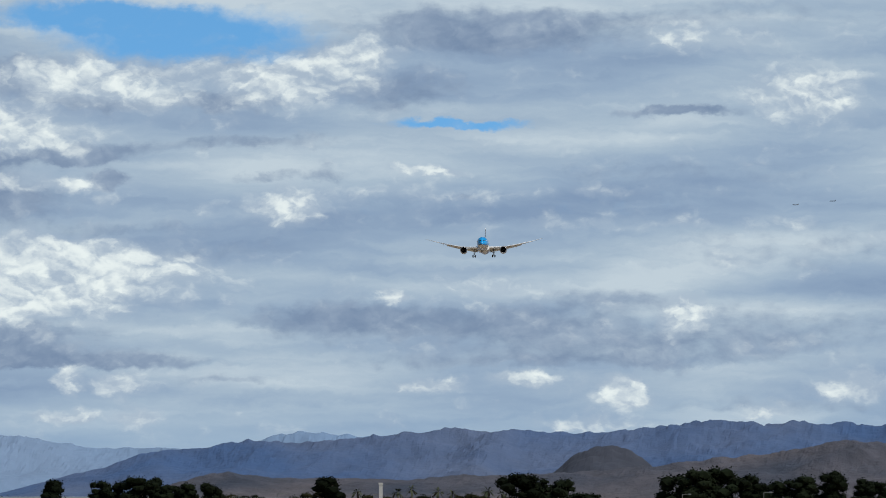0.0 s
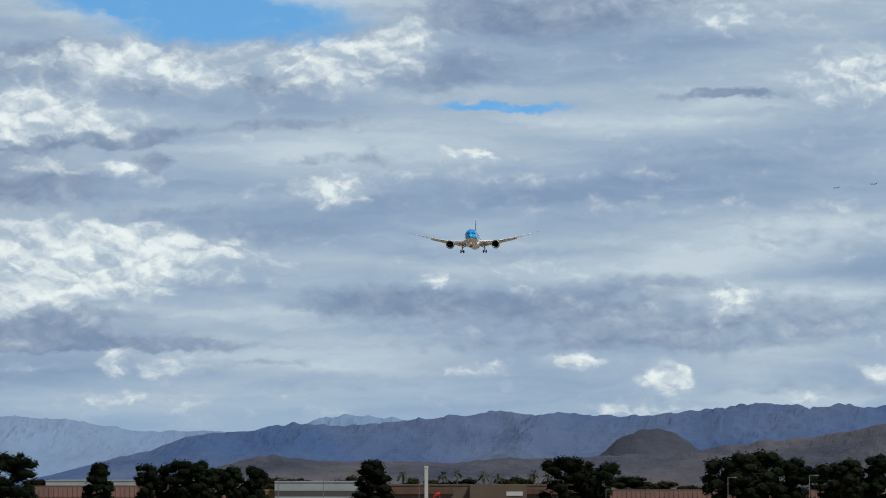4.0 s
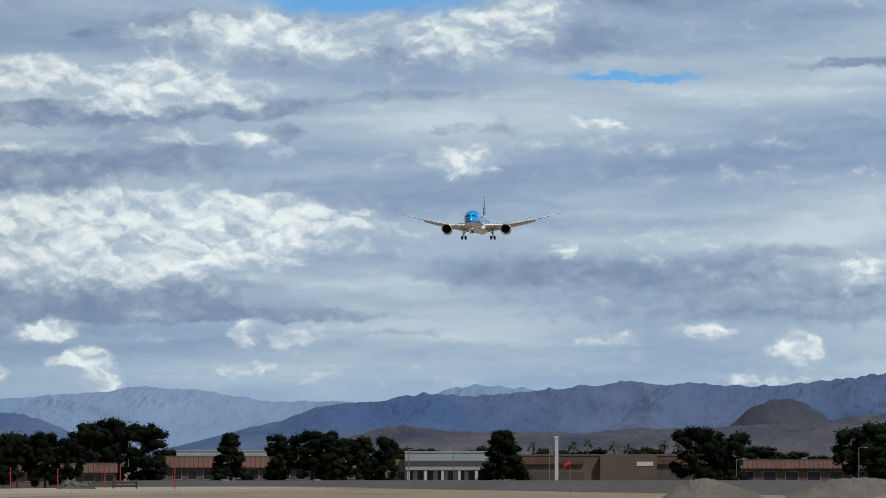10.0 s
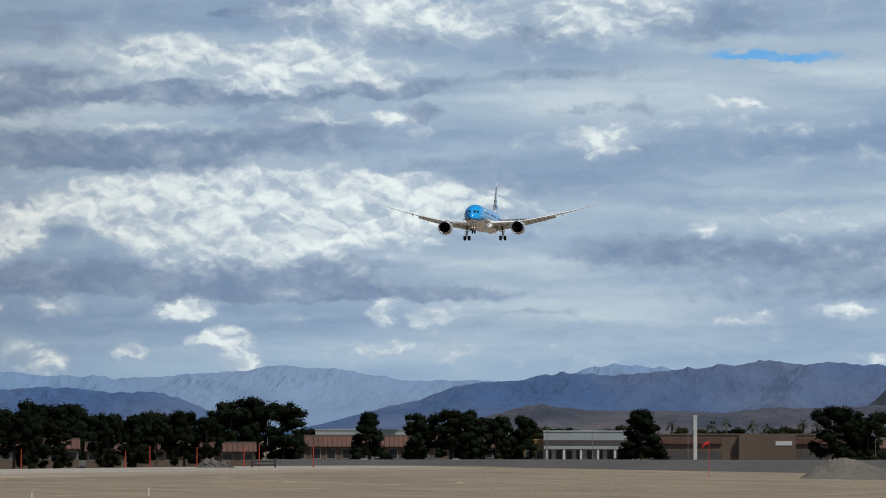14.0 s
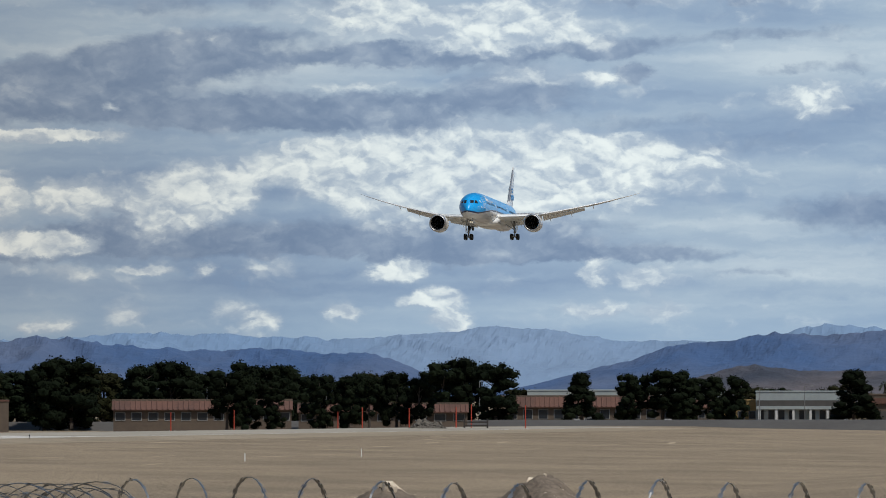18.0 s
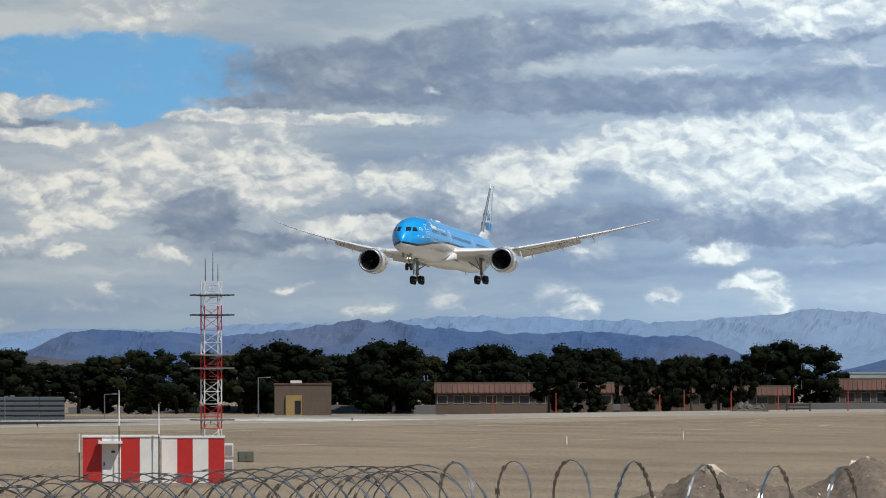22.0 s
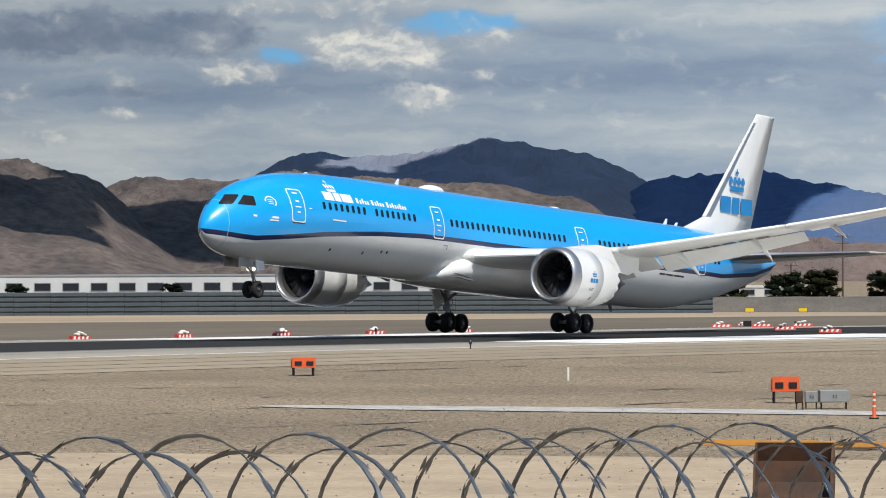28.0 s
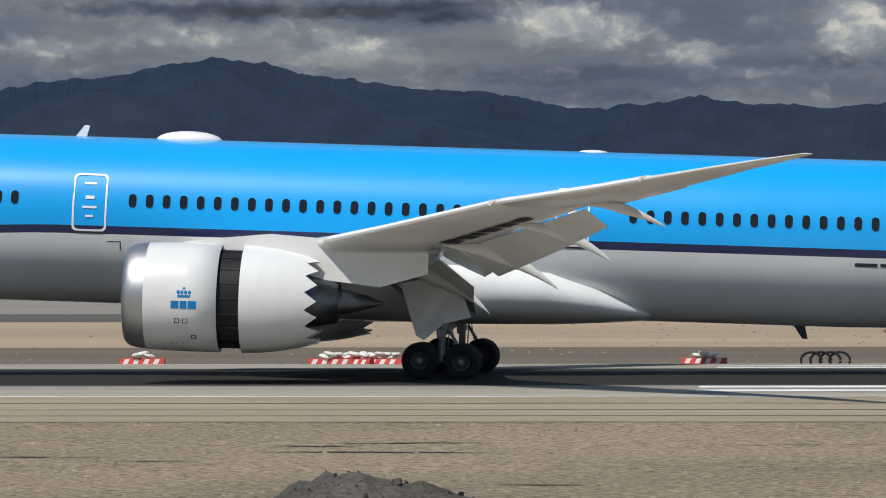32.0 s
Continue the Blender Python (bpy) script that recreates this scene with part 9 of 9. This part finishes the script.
grey_w = building("grey_wall_building", "grey walled airport building with cooling units", 47.4, 50.8, -0.13, N_D - 60, 14, M_WALLG, "flat", M_WALLG)
GZ = spot(49.1, N_D - 60).z
for k in range(6):
    u = box("cooling_unit", (2.0, 1.6, 1.1), (-21 + 4.6 * k, 2, up_to(-0.13, N_D - 60) - GZ + 0.75), M_GREYBOX, grey_w, "grey rooftop cooling unit", 0.05)
    box("grille", (1.5, 0.05, 0.7), (-21 + 4.6 * k, 1.18, up_to(-0.13, N_D - 60) - GZ + 0.75), M_BLACK, u)
add_box(grey_w, 6.0, wide_of(49.1, 49.5, N_D - 60), up_to(-0.16, 840) - GZ, up_to(-0.09, 840) - GZ, M_BLUEPANEL, "blue_panel", "bright blue wall panel", 0.1, 0.2)
building("terminal_building", "long grey terminal building beyond the apron", 24.0, 37.3, -0.16, 1150, 30, M_WALLG, "flat", M_WALLW, None, 44, (-0.22, -0.3))
building("terminal_building", "pale terminal building beyond the apron", 51.0, 58.5, -0.12, 1050, 30, M_WALLW, "flat", M_WALLG, None, 24, (-0.2, -0.28))
for az, el in ((44.9, -0.2), (45.25, -0.24), (45.55, -0.2), (46.4, -0.22), (46.9, -0.18), (47.6, -0.2), (47.8, -0.16), (48.0, -0.2), (56.3, -0.2), (53.2, -0.2), (51.5, -0.2)):
    tree_at(az, el, N_D - 80, "dome", 1.2, False)


def palm(az, el_top, dist):
    p = thing("palm_tree", "tall fan palm beside the airport buildings", "palm tree", group="palm trees", at=facing(az, dist))
    h = up_to(el_top, dist) - spot(az, dist).z - 1.2
    bm = bmesh.new()
    rod(bm, (0, 0, -0.2), (0.1, 0, h * 0.5), 0.28, 0.22, 9)
    rod(bm, (0.1, 0, h * 0.5), (0.0, 0, h), 0.22, 0.18, 9)
    part("trunk", bm, M_BARK, p)
    r = random.Random(int(az * 100))
    bm = bmesh.new()
    for k in range(34):
        a, up = r.random() * 6.283, r.uniform(-0.7, 1.2)
        d = Vector((math.cos(a) * math.cos(up), math.sin(a) * math.cos(up), math.sin(up)))
        sd = d.cross(Vector((0, 0, 1))).normalized() * 0.35
        L = r.uniform(1.5, 2.3)
        q = [Vector((0, 0, h)) + d * L * f + s * sd * g - Vector((0, 0, 1)) * f * f * 0.8 for f, s, g in ((0.1, 0, 0), (0.6, 1, 0.7), (1.0, 0.6, 1), (1.05, 0, 0), (1.0, -0.6, 1), (0.6, -1, 0.7))]
        bm.faces.new([bm.verts.new(v) for v in q])
    part("crown", bm, M_PALM, p)


for az, el in ((49.05, 0.02), (49.25, 0.03), (49.75, 0.02), (49.15, 0.2), (50.4, -0.02), (46.15, 0.1), (84.5, 0.03), (85.1, 0.05), (85.4, 0.03), (85.95, 0.04), (86.1, 0.0), (84.95, 0.02), (85.55, 0.0)):
    palm(az, el, N_D - 40 if az < 60 else E_D + 110)


def pallet_row():
    shapes = []
    for k in range(4):
        bm = bmesh.new()
        r = random.Random(k)
        block(bm, (2.3, 2.2, 1.9 + 0.15 * k), (0, 0, 1.25 + 0.07 * k), None, 0.28)
        for v in bm.verts:
            v.co += noise.noise_vector(v.co * 1.3 + Vector((k, 0, 0))) * 0.09
        shapes.append(mesh_of(bm, "wrapped_load"))
        shapes[-1].materials.append(M_FOIL)
    for k in range(17):
        az = 40.45 + 0.155 * k
        p = thing("cargo_pallet", "silver-wrapped cargo load on a pallet dolly", "cargo pallet", group="cargo pallets on the apron", at=facing(az, 830))
        part("wrapped_load", shapes[k % 4], None, p)
        box("pallet", (2.4, 2.3, 0.12), (0, 0, 0.3), M_GALV, p)
        for x in (-0.8, 0.8):
            part("wheel", spun(bmesh.new(), [(-0.06, 0.02), (-0.06, 0.18), (0.06, 0.18), (0.06, 0.02)], turn=pose(0, 0, 0, 0, 0, 90), seg=10), M_TYRE, p).location = (x, -1.0, 0.15)


pallet_row()


def service_truck(az, dist, mat, label):
    t = thing("service_truck", label, "service truck", group="airport service vehicles", at=facing(az, dist))
    box("cab", (1.8, 2.0, 1.5), (-2.3, 0, 1.35), mat, t, "", 0.15)
    box("windscreen", (1.1, 2.04, 0.6), (-2.4, 0, 1.7), M_GLASS, t)
    box("cargo_box", (4.0, 2.2, 2.2), (0.8, 0, 1.8), M_WALLW, t, "white cargo box", 0.06)
    box("chassis", (6.2, 1.6, 0.25), (0, 0, 0.6), M_DARKMETAL, t)
    for x in (-2.3, 1.7):
        part("wheel", spun(bmesh.new(), [(-0.14, 0.02), (-0.14, 0.45), (0.14, 0.45), (0.14, 0.02)], turn=pose(0, 0, 0, 0, 0, 90), seg=14), M_TYRE, t).location = (x, -0.85, 0.45)


service_truck(40.1, 840, M_YELLOW, "yellow airport truck with a white box")
service_truck(39.6, 850, M_WALLW, "white airport truck on the apron")
service_truck(45.35, 840, M_WALLW, "white box truck by the grey building")
for az, k in ((42.6, 0), (42.9, 1), (44.75, 0), (45.05, 2), (46.3, 0), (46.6, 1), (43.1, 2)):
    car(az, 850, M_CAR[k], ("white", "silver", "dark")[k] + " car parked by the airport buildings", k == 0)


def parked_jet():
    d = 800
    j = thing("parked_jet", "white twin-jet airliner parked on the apron", "airliner", at=facing(38.2, d))
    g = spot(38.2, d).z
    w = wide_of(37.5, 38.75, d)
    zc = up_to(-0.3, d) - g
    bm = bmesh.new()
    rings = []
    for f, r, dz in ((0, 0.1, -0.3), (0.03, 0.7, -0.15), (0.08, 1.3, -0.05), (0.16, 1.8, 0), (0.6, 1.85, 0), (0.8, 1.5, 0.3), (0.95, 0.7, 0.9), (1, 0.2, 1.1)):
        x = w / 2 - f * 34
        rings.append([Vector((x, r * math.cos(a), zc + dz + r * math.sin(a))) for a in [2 * math.pi * k / 18 for k in range(18)]])
    loft(bm, rings)
    part("fuselage", bm, M_WALLW, j, "white fuselage", smooth=True)
    bm = spun(bmesh.new(), [(1.6, 0.7), (1.7, 0.85), (1.4, 1.0), (-0.6, 0.95), (-1.5, 0.6), (-1.5, 0.1)], at=(w / 2 - 14, -5, zc - 1.4), seg=20)
    part("engine", bm, M_GREYBOX, j, "grey engine pod", smooth=True)
    bm = bmesh.new()
    for s in (-1, 1):
        loft(bm, [[Vector((w / 2 - 12 - 8 * f, s * (1.5 + 14 * f), zc - 0.6 + 1.6 * f + dz)) for dz in (-0.2 * (1 - f) - 0.03, 0.2 * (1 - f) + 0.03)] + [Vector((w / 2 - 17 - 5.5 * f, s * (1.5 + 14 * f), zc - 0.6 + 1.6 * f))] for f in (0, 1)])
    part("wing", bm, M_WING, j)
    bm = bmesh.new()
    loft(bm, [[Vector((w / 2 - 28 - 5 * f, dy, zc + 1.5 + 5 * f)) for dy in (-0.15, 0.15)] + [Vector((w / 2 - 33.5 - 2.5 * f, 0, zc + 1.5 + 5 * f))] for f in (0, 1)])
    part("tail_fin", bm, M_NAVY, j, "dark blue tail fin")
    for k in range(26):
        box("cabin_window", (0.3, 0.04, 0.35), (w / 2 - 5 - 0.8 * k, -1.84, zc + 0.35), M_PANE, j)
    for x, y in ((w / 2 - 4, 0), (w / 2 - 16, -2), (w / 2 - 16, 2)):
        bm = bmesh.new()
        rod(bm, (x, y, 0.3), (x, y, zc - 1.2), 0.12, 0.12, 8)
        rod(bm, (x, y - 0.3, 0.45), (x, y + 0.3, 0.45), 0.45, 0.45, 12)
        part("landing_gear", bm, M_TYRE, j)


parked_jet()

# ---- construction machines beyond the runway ----
def machine_wheel(parent, at, r, w):
    t = part("wheel", spun(bmesh.new(), [(-w / 2, r * 0.5), (-w / 2, r * 0.9), (-w * 0.35, r), (w * 0.35, r), (w / 2, r * 0.9), (w / 2, r * 0.5)], turn=pose(0, 0, 0, 0, 0, 90), seg=24, close=True), M_TYRE, parent, smooth=False)
    t.location = at
    rim = part("rim", spun(bmesh.new(), [(-w * 0.4, 0.03), (-w * 0.3, r * 0.3), (-w * 0.42, r * 0.5), (w * 0.42, r * 0.5)], turn=pose(0, 0, 0, 0, 0, 90), seg=16), M_MUD, t, "dusty yellow wheel rim")
    for k in range(18):
        a = 2 * math.pi * k / 18
        b = block(bmesh.new(), (0.1, w * 0.98, 0.07), (r * math.cos(a), 0, r * math.sin(a)), Matrix.Rotation(-a + math.pi / 2, 4, "Y"))
        part("tread_lug", b, M_TYRE, t)
    return t


def machine_cab(parent, x, z, wide, high, mat):
    """A glazed cab: base, corner posts, panes and roof."""
    box("cab_base", (wide, 1.8, high * 0.3), (x, 0, z + high * 0.15), mat, parent, "", 0.05)
    for dx in (-0.5, 0.06, 0.5):
        for dy in (-0.88, 0.88):
            box("cab_post", (0.09, 0.09, high * 0.72), (x + dx * (wide - 0.1), dy, z + high * 0.62), M_BLACK if dx == 0.06 else mat, parent)
    box("cab_glass", (wide - 0.12, 1.7, high * 0.66), (x, 0, z + high * 0.6), M_GLASS, parent, "dark cab glass")
    box("cab_roof", (wide + 0.25, 2.0, 0.14), (x, 0, z + high), mat, parent, "", 0.05)
    bm = bmesh.new()
    rod(bm, (x - wide * 0.3, 0.4, z + high), (x - wide * 0.3, 0.4, z + high + 0.3), 0.06, 0.06, 8)
    part("beacon", bm, M_ORANGE, parent, "orange beacon")


def dump_truck(x, y, flip):
    t = thing("dump_truck", "yellow articulated dump truck with a dusty brown body", "dump truck", group="construction machines", at=Matrix.Translation((x, y, ground_z(x, y))) @ Matrix.Rotation(math.pi if flip else 0, 4, "Z"))
    for wx in (-4.0, -2.1, 3.3):
        for wy in (-1.25, 1.25):
            machine_wheel(t, Vector((wx, wy, 0.95)), 0.95, 0.7)
    box("rear_frame", (6.0, 1.0, 0.45), (-2.4, 0, 1.25), M_DARKMETAL, t, "dark rear frame")
    bm = bmesh.new()
    prof = [(-5.9, 2.9), (-5.5, 3.1), (-4.6, 2.95), (-1.0, 2.95), (0.6, 3.2), (1.0, 3.55), (1.05, 3.3), (0.75, 2.9), (0.35, 1.65), (-2.8, 1.5), (-4.7, 2.0)]
    loft(bm, [[Vector((px, py, pz)) for px, pz in prof] for py in (-1.5, -1.46, 1.46, 1.5)])
    body = part("dump_body", bm, M_MUD, t, "dusty brown dump body")
    for px in (-4.0, -2.6, -1.2, 0.0):
        box("body_rib", (0.16, 3.1, 1.25), (px, 0, 2.3), M_MUD, body)
    box("lift_ram", (2.6, 0.18, 0.18), (-0.9, -1.3, 1.7), M_GALV, t, "", 0, Matrix.Rotation(radians(24), 4, "Y"))
    box("hitch", (1.2, 0.7, 0.7), (1.1, 0, 1.3), M_DARKMETAL, t)
    box("front_frame", (3.6, 1.2, 0.5), (3.4, 0, 1.1), M_DARKMETAL, t)
    machine_cab(t, 2.5, 1.6, 1.5, 1.95, M_YELLOW)
    bm = bmesh.new()
    loft(bm, [[Vector((px, py, pz)) for px, pz in ((3.3, 1.3), (3.3, 2.45), (4.6, 2.2), (5.35, 1.9), (5.45, 1.1), (4.5, 1.1))] for py in (-1.2, -1.1, 1.1, 1.2)])
    hood = part("hood", bm, M_YELLOW, t, "yellow sloping engine hood")
    box("grille", (0.05, 1.6, 0.6), (5.46, 0, 1.45), M_BLACK, hood)
    for k in range(4):
        box("hood_louvre", (0.5, 2.44, 0.06), (4.0, 0, 1.6 + 0.13 * k), M_BLACK, hood)
    for py in (-0.85, 0.85):
        box("headlight", (0.06, 0.3, 0.16), (5.42, py, 1.75), M_PAINTW, hood)
    for py in (-1.25, 1.25):
        box("mudguard", (1.9, 0.75, 0.1), (3.3, py, 2.0), M_YELLOW, t, "yellow mudguard", 0.03)
    bm = bmesh.new()
    rod(bm, (1.5, 0.7, 1.6), (1.5, 0.7, 3.9), 0.1, 0.09, 8)
    part("exhaust_stack", bm, M_DARKMETAL, t)
    return t


def wheel_loader(x, y, flip, label):
    t = thing("wheel_loader", label, "wheel loader", group="construction machines", at=Matrix.Translation((x, y, ground_z(x, y))) @ Matrix.Rotation(math.pi if flip else 0, 4, "Z"))
    for wx in (-1.6, 1.7):
        for wy in (-1.1, 1.1):
            machine_wheel(t, Vector((wx, wy, 0.85)), 0.85, 0.6)
    bm = bmesh.new()
    loft(bm, [[Vector((px, py, pz)) for px, pz in ((-3.3, 1.0), (-3.3, 2.1), (-2.9, 2.35), (-0.6, 2.45), (-0.6, 1.0))] for py in (-1.15, -1.05, 1.05, 1.15)])
    hood = part("engine_hood", bm, M_YELLOW, t)
    for k in range(5):
        box("hood_louvre", (0.12, 2.34, 0.7), (-2.9 + 0.28 * k, 0, 1.75), M_BLACK, hood)
    box("frame", (4.6, 0.9, 0.5), (0, 0, 1.05), M_DARKMETAL, t)
    machine_cab(t, 0.1, 1.5, 1.45, 1.95, M_YELLOW)
    for py in (-0.5, 0.5):
        box("lift_arm", (2.4, 0.18, 0.4), (2.3, py, 1.4), M_YELLOW, t, "", 0.03, Matrix.Rotation(radians(16), 4, "Y"))
    bm = bmesh.new()
    loft(bm, [[Vector((px, py, pz)) for px, pz in ((3.3, 0.2), (3.1, 1.0), (3.35, 1.45), (3.45, 1.4), (3.25, 1.0), (3.45, 0.3), (4.5, 0.22), (4.5, 0.15))] for py in (-1.45, 1.45)])
    part("bucket", bm, M_RUST, t, "worn steel bucket")
    for wx in (-1.6, 1.7):
        for py in (-1.15, 1.15):
            box("mudguard", (1.5, 0.6, 0.08), (wx, py, 1.8), M_YELLOW, t, "", 0.02)
    bm = bmesh.new()
    rod(bm, (-2.0, 0.5, 2.3), (-2.0, 0.5, 3.1), 0.07, 0.06, 8)
    part("exhaust_stack", bm, M_DARKMETAL, t)
    return t


def compactor(x, y):
    t = thing("compactor", "small yellow soil compactor with a steel drum", "compactor", group="construction machines", at=Matrix.Translation((x, y, ground_z(x, y))))
    part("drum", spun(bmesh.new(), [(-1.0, 0.02), (-1.0, 0.75), (1.0, 0.75), (1.0, 0.02)], turn=pose(0, 0, 0, 0, 0, 90), seg=24), M_GALV, t, "steel drum").location = (1.6, 0, 0.75)
    for wy in (-0.8, 0.8):
        machine_wheel(t, Vector((-1.4, wy, 0.75)), 0.75, 0.5)
    box("engine_cover", (2.0, 1.7, 1.1), (-1.3, 0, 1.8), M_YELLOW, t, "", 0.1)
    box("drum_yoke", (2.4, 2.2, 0.25), (1.5, 0, 1.2), M_YELLOW, t, "", 0.05)
    machine_cab(t, 0.15, 1.3, 1.2, 1.6, M_YELLOW)


def machines():
    y = 284.0
    x_of = lambda az: y * math.tan(radians(az))
    dump_truck(x_of(1.75), y, False)
    wheel_loader(x_of(4.2), y + 2, True, "yellow wheel loader with a dusty bucket")
    compactor(x_of(5.3), y + 6)
    dump_truck(x_of(7.37), y + 1, False)
    wheel_loader(x_of(9.2), y - 2, False, "yellow wheel loader with lowered bucket")
    wheel_loader(x_of(11.3), y, True, "yellow loader parked behind the runway")
    # hoses and steel stakes by the trench
    g = spot(0.1, 246)
    h = thing("hose_coil", "black hoses heaped by the trench", "hose", at=Matrix.Translation(g))
    for k in range(4):
        bm = bmesh.new()
        pts = [Vector((-1.4 + 0.45 * k + 0.5 * math.cos(a), 0.1 * k, 1.0 + 0.4 * math.sin(a))) for a in np.linspace(0, 6.2, 14)]
        for a, b in zip(pts, pts[1:]):
            rod(bm, a, b, 0.06, 0.06, 6)
        part("hose", bm, M_BLACK, h)
    box("rack", (3.4, 0.8, 0.7), (0, 0, 0.35), M_DARKMETAL, h)


machines()


def far_jet():
    """A small jet far off in the sky."""
    j = thing("distant_jet", "tiny dark distant jet in the sky", "airliner", group="distant jets")
    part("fuselage", spun(bmesh.new(), [(-11, 0.1), (-8, 1.0), (8, 1.3), (10.5, 0.8), (11.5, 0.05)], seg=12), M_DARKMETAL, j, smooth=True)
    for s in (1, -1):
        bm = bmesh.new()
        loft(bm, [[Vector((3 - 5 * f, s * 12 * f, 0.8 * f)), Vector((-1 - 3 * f, s * 12 * f, 0.8 * f)), Vector((1 - 4 * f, s * 12 * f, 0.8 * f + 0.3))] for f in (0, 1)])
        part("wing", bm, M_DARKMETAL, j)
    bm = bmesh.new()
    loft(bm, [[Vector((-7 - 3 * f, -0.1, 1 + 3.5 * f)), Vector((-7 - 3 * f, 0.1, 1 + 3.5 * f)), Vector((-10.5 - f, 0, 1 + 3.5 * f))] for f in (0, 1)])
    part("tail_fin", bm, M_DARKMETAL, j)
    for c in j.children:
        c.scale = (0.22, 0.22, 0.22)
    return j


far_jets = [far_jet(), far_jet()]

# ---- what moves ----
def motions():
    walk(aircraft, [(t, pose(x, MID, z, lean, -nose, 180 + turn)) for t, x, z, nose, lean, turn in (
        (0, 2586.9, 121.6, 1.6, 0.45, 2.5), (3, 2331, 106.2, 1.8, 0.6, 2.6), (6, 2074.3, 90.8, 1.7, 0.6, 2.6), (9, 1817.1, 77.9, 1.1, 0.1, 2.0),
        (13, 1476.6, 59.4, 0.7, 0, 1.7), (16, 1229.2, 44.5, 1.0, 0.2, 1.4), (19, 987.2, 30.6, 1.5, -0.2, 1.7), (21, 828.2, 22.3, 1.1, 0.05, 2.15),
        (23, 670.9, 12.3, 3.6, -0.25, 2.3), (24, 592.5, 8.5, 3.2, 0.05, 2.3), (25, 515.3, 5.65, 2.55, 0.35, 2.0), (26, 438.2, 3.34, 2.85, -0.35, 1.31),
        (26.5, 399.1, 2.33, 2.85, 0.2, 0.85), (27.5, 322, 0.85, 3.8, 0.15, 0.15), (28.1, 277, 0.45, 4.15, 0.05, 0), (28.5, 246.5, 0.38, 4.13, 0.03, 0), (28.8, 223.8, 0.36, 3.96, 0.1, 0),
        (29, 208.65, 0.33, 3.79, 0.06, 0), (29.3, 186.1, 0.19, 3.35, 0, 0), (29.5, 171.2, 0.1, 3.15, 0, 0), (30, 134.1, 0.0, 2.79, 0, 0), (30.5, 96.8, 0.02, 2.66, 0.03, 0),
        (31, 59.6, -0.01, 2.5, 0, 0), (31.5, 22.75, -0.02, 2.38, 0, 0), (32, -13.63, -0.02, 2.0, 0, 0))])

    for side in (1, -1):
        walk(MOVED["sleeve", side], [(0, pose(0, 0, 0)), (28.9, pose(0, 0, 0)), (29.6, pose(-0.06, 0, 0)), (30, pose(-0.2, 0, 0)), (30.5, pose(-0.45, 0, 0)), (31, pose(-0.7, 0, 0)), (31.5, pose(-0.76, 0, 0)), (32, pose(-0.76, 0, 0))])
        walk(MOVED["gear", side], [(0, pose(0, 0, -0.4)), (28.1, pose(0, 0, -0.4)), (28.5, pose(0, 0, -0.38)), (29, pose(0, 0, -0.33)), (29.5, pose(0, 0, -0.1)), (30, pose(0, 0, 0)), (32, pose(0, 0, 0))])
        wing, h1 = MOVED["middle_wing", side]
        tip, h2, _ = MOVED["outer_wing", side]
        low = [(0, 0, 0), (26.5, 0, 0), (28.1, -0.6, -0.5), (29, -1.8, -1.6), (30, -2.9, -3.3), (31, -3.7, -4.6), (32, -3.8, -4.9)]
        if side < 0:
            low = [(t, a * 0.7, b * 0.55) for t, a, b in low]
        walk(wing, [(t, Matrix.Translation(h1) @ Matrix.Rotation(radians(a * side), 4, "X")) for t, a, b in low])
        walk(tip, [(t, Matrix.Translation(h1) @ Matrix.Rotation(radians(a * side), 4, "X") @ Matrix.Translation(h2 - h1) @ Matrix.Rotation(radians(b * side), 4, "X")) for t, a, b in low])

    for jet, az0, az1, el in ((far_jets[0], 89.36, 88.94, 3.15), (far_jets[1], 89.77, 89.35, 3.19)):
        rows = []
        for t, q in ((0, 0.0), (32, 1.0)):
            a, e = radians(az0 + (az1 - az0) * q), radians(el)
            rows.append((t, pose(4000 * math.sin(a) * math.cos(e), 4000 * math.cos(a) * math.cos(e), EYE[2] + 4000 * math.sin(e), 0, 0, 100)))
        walk(jet, rows)


motions()
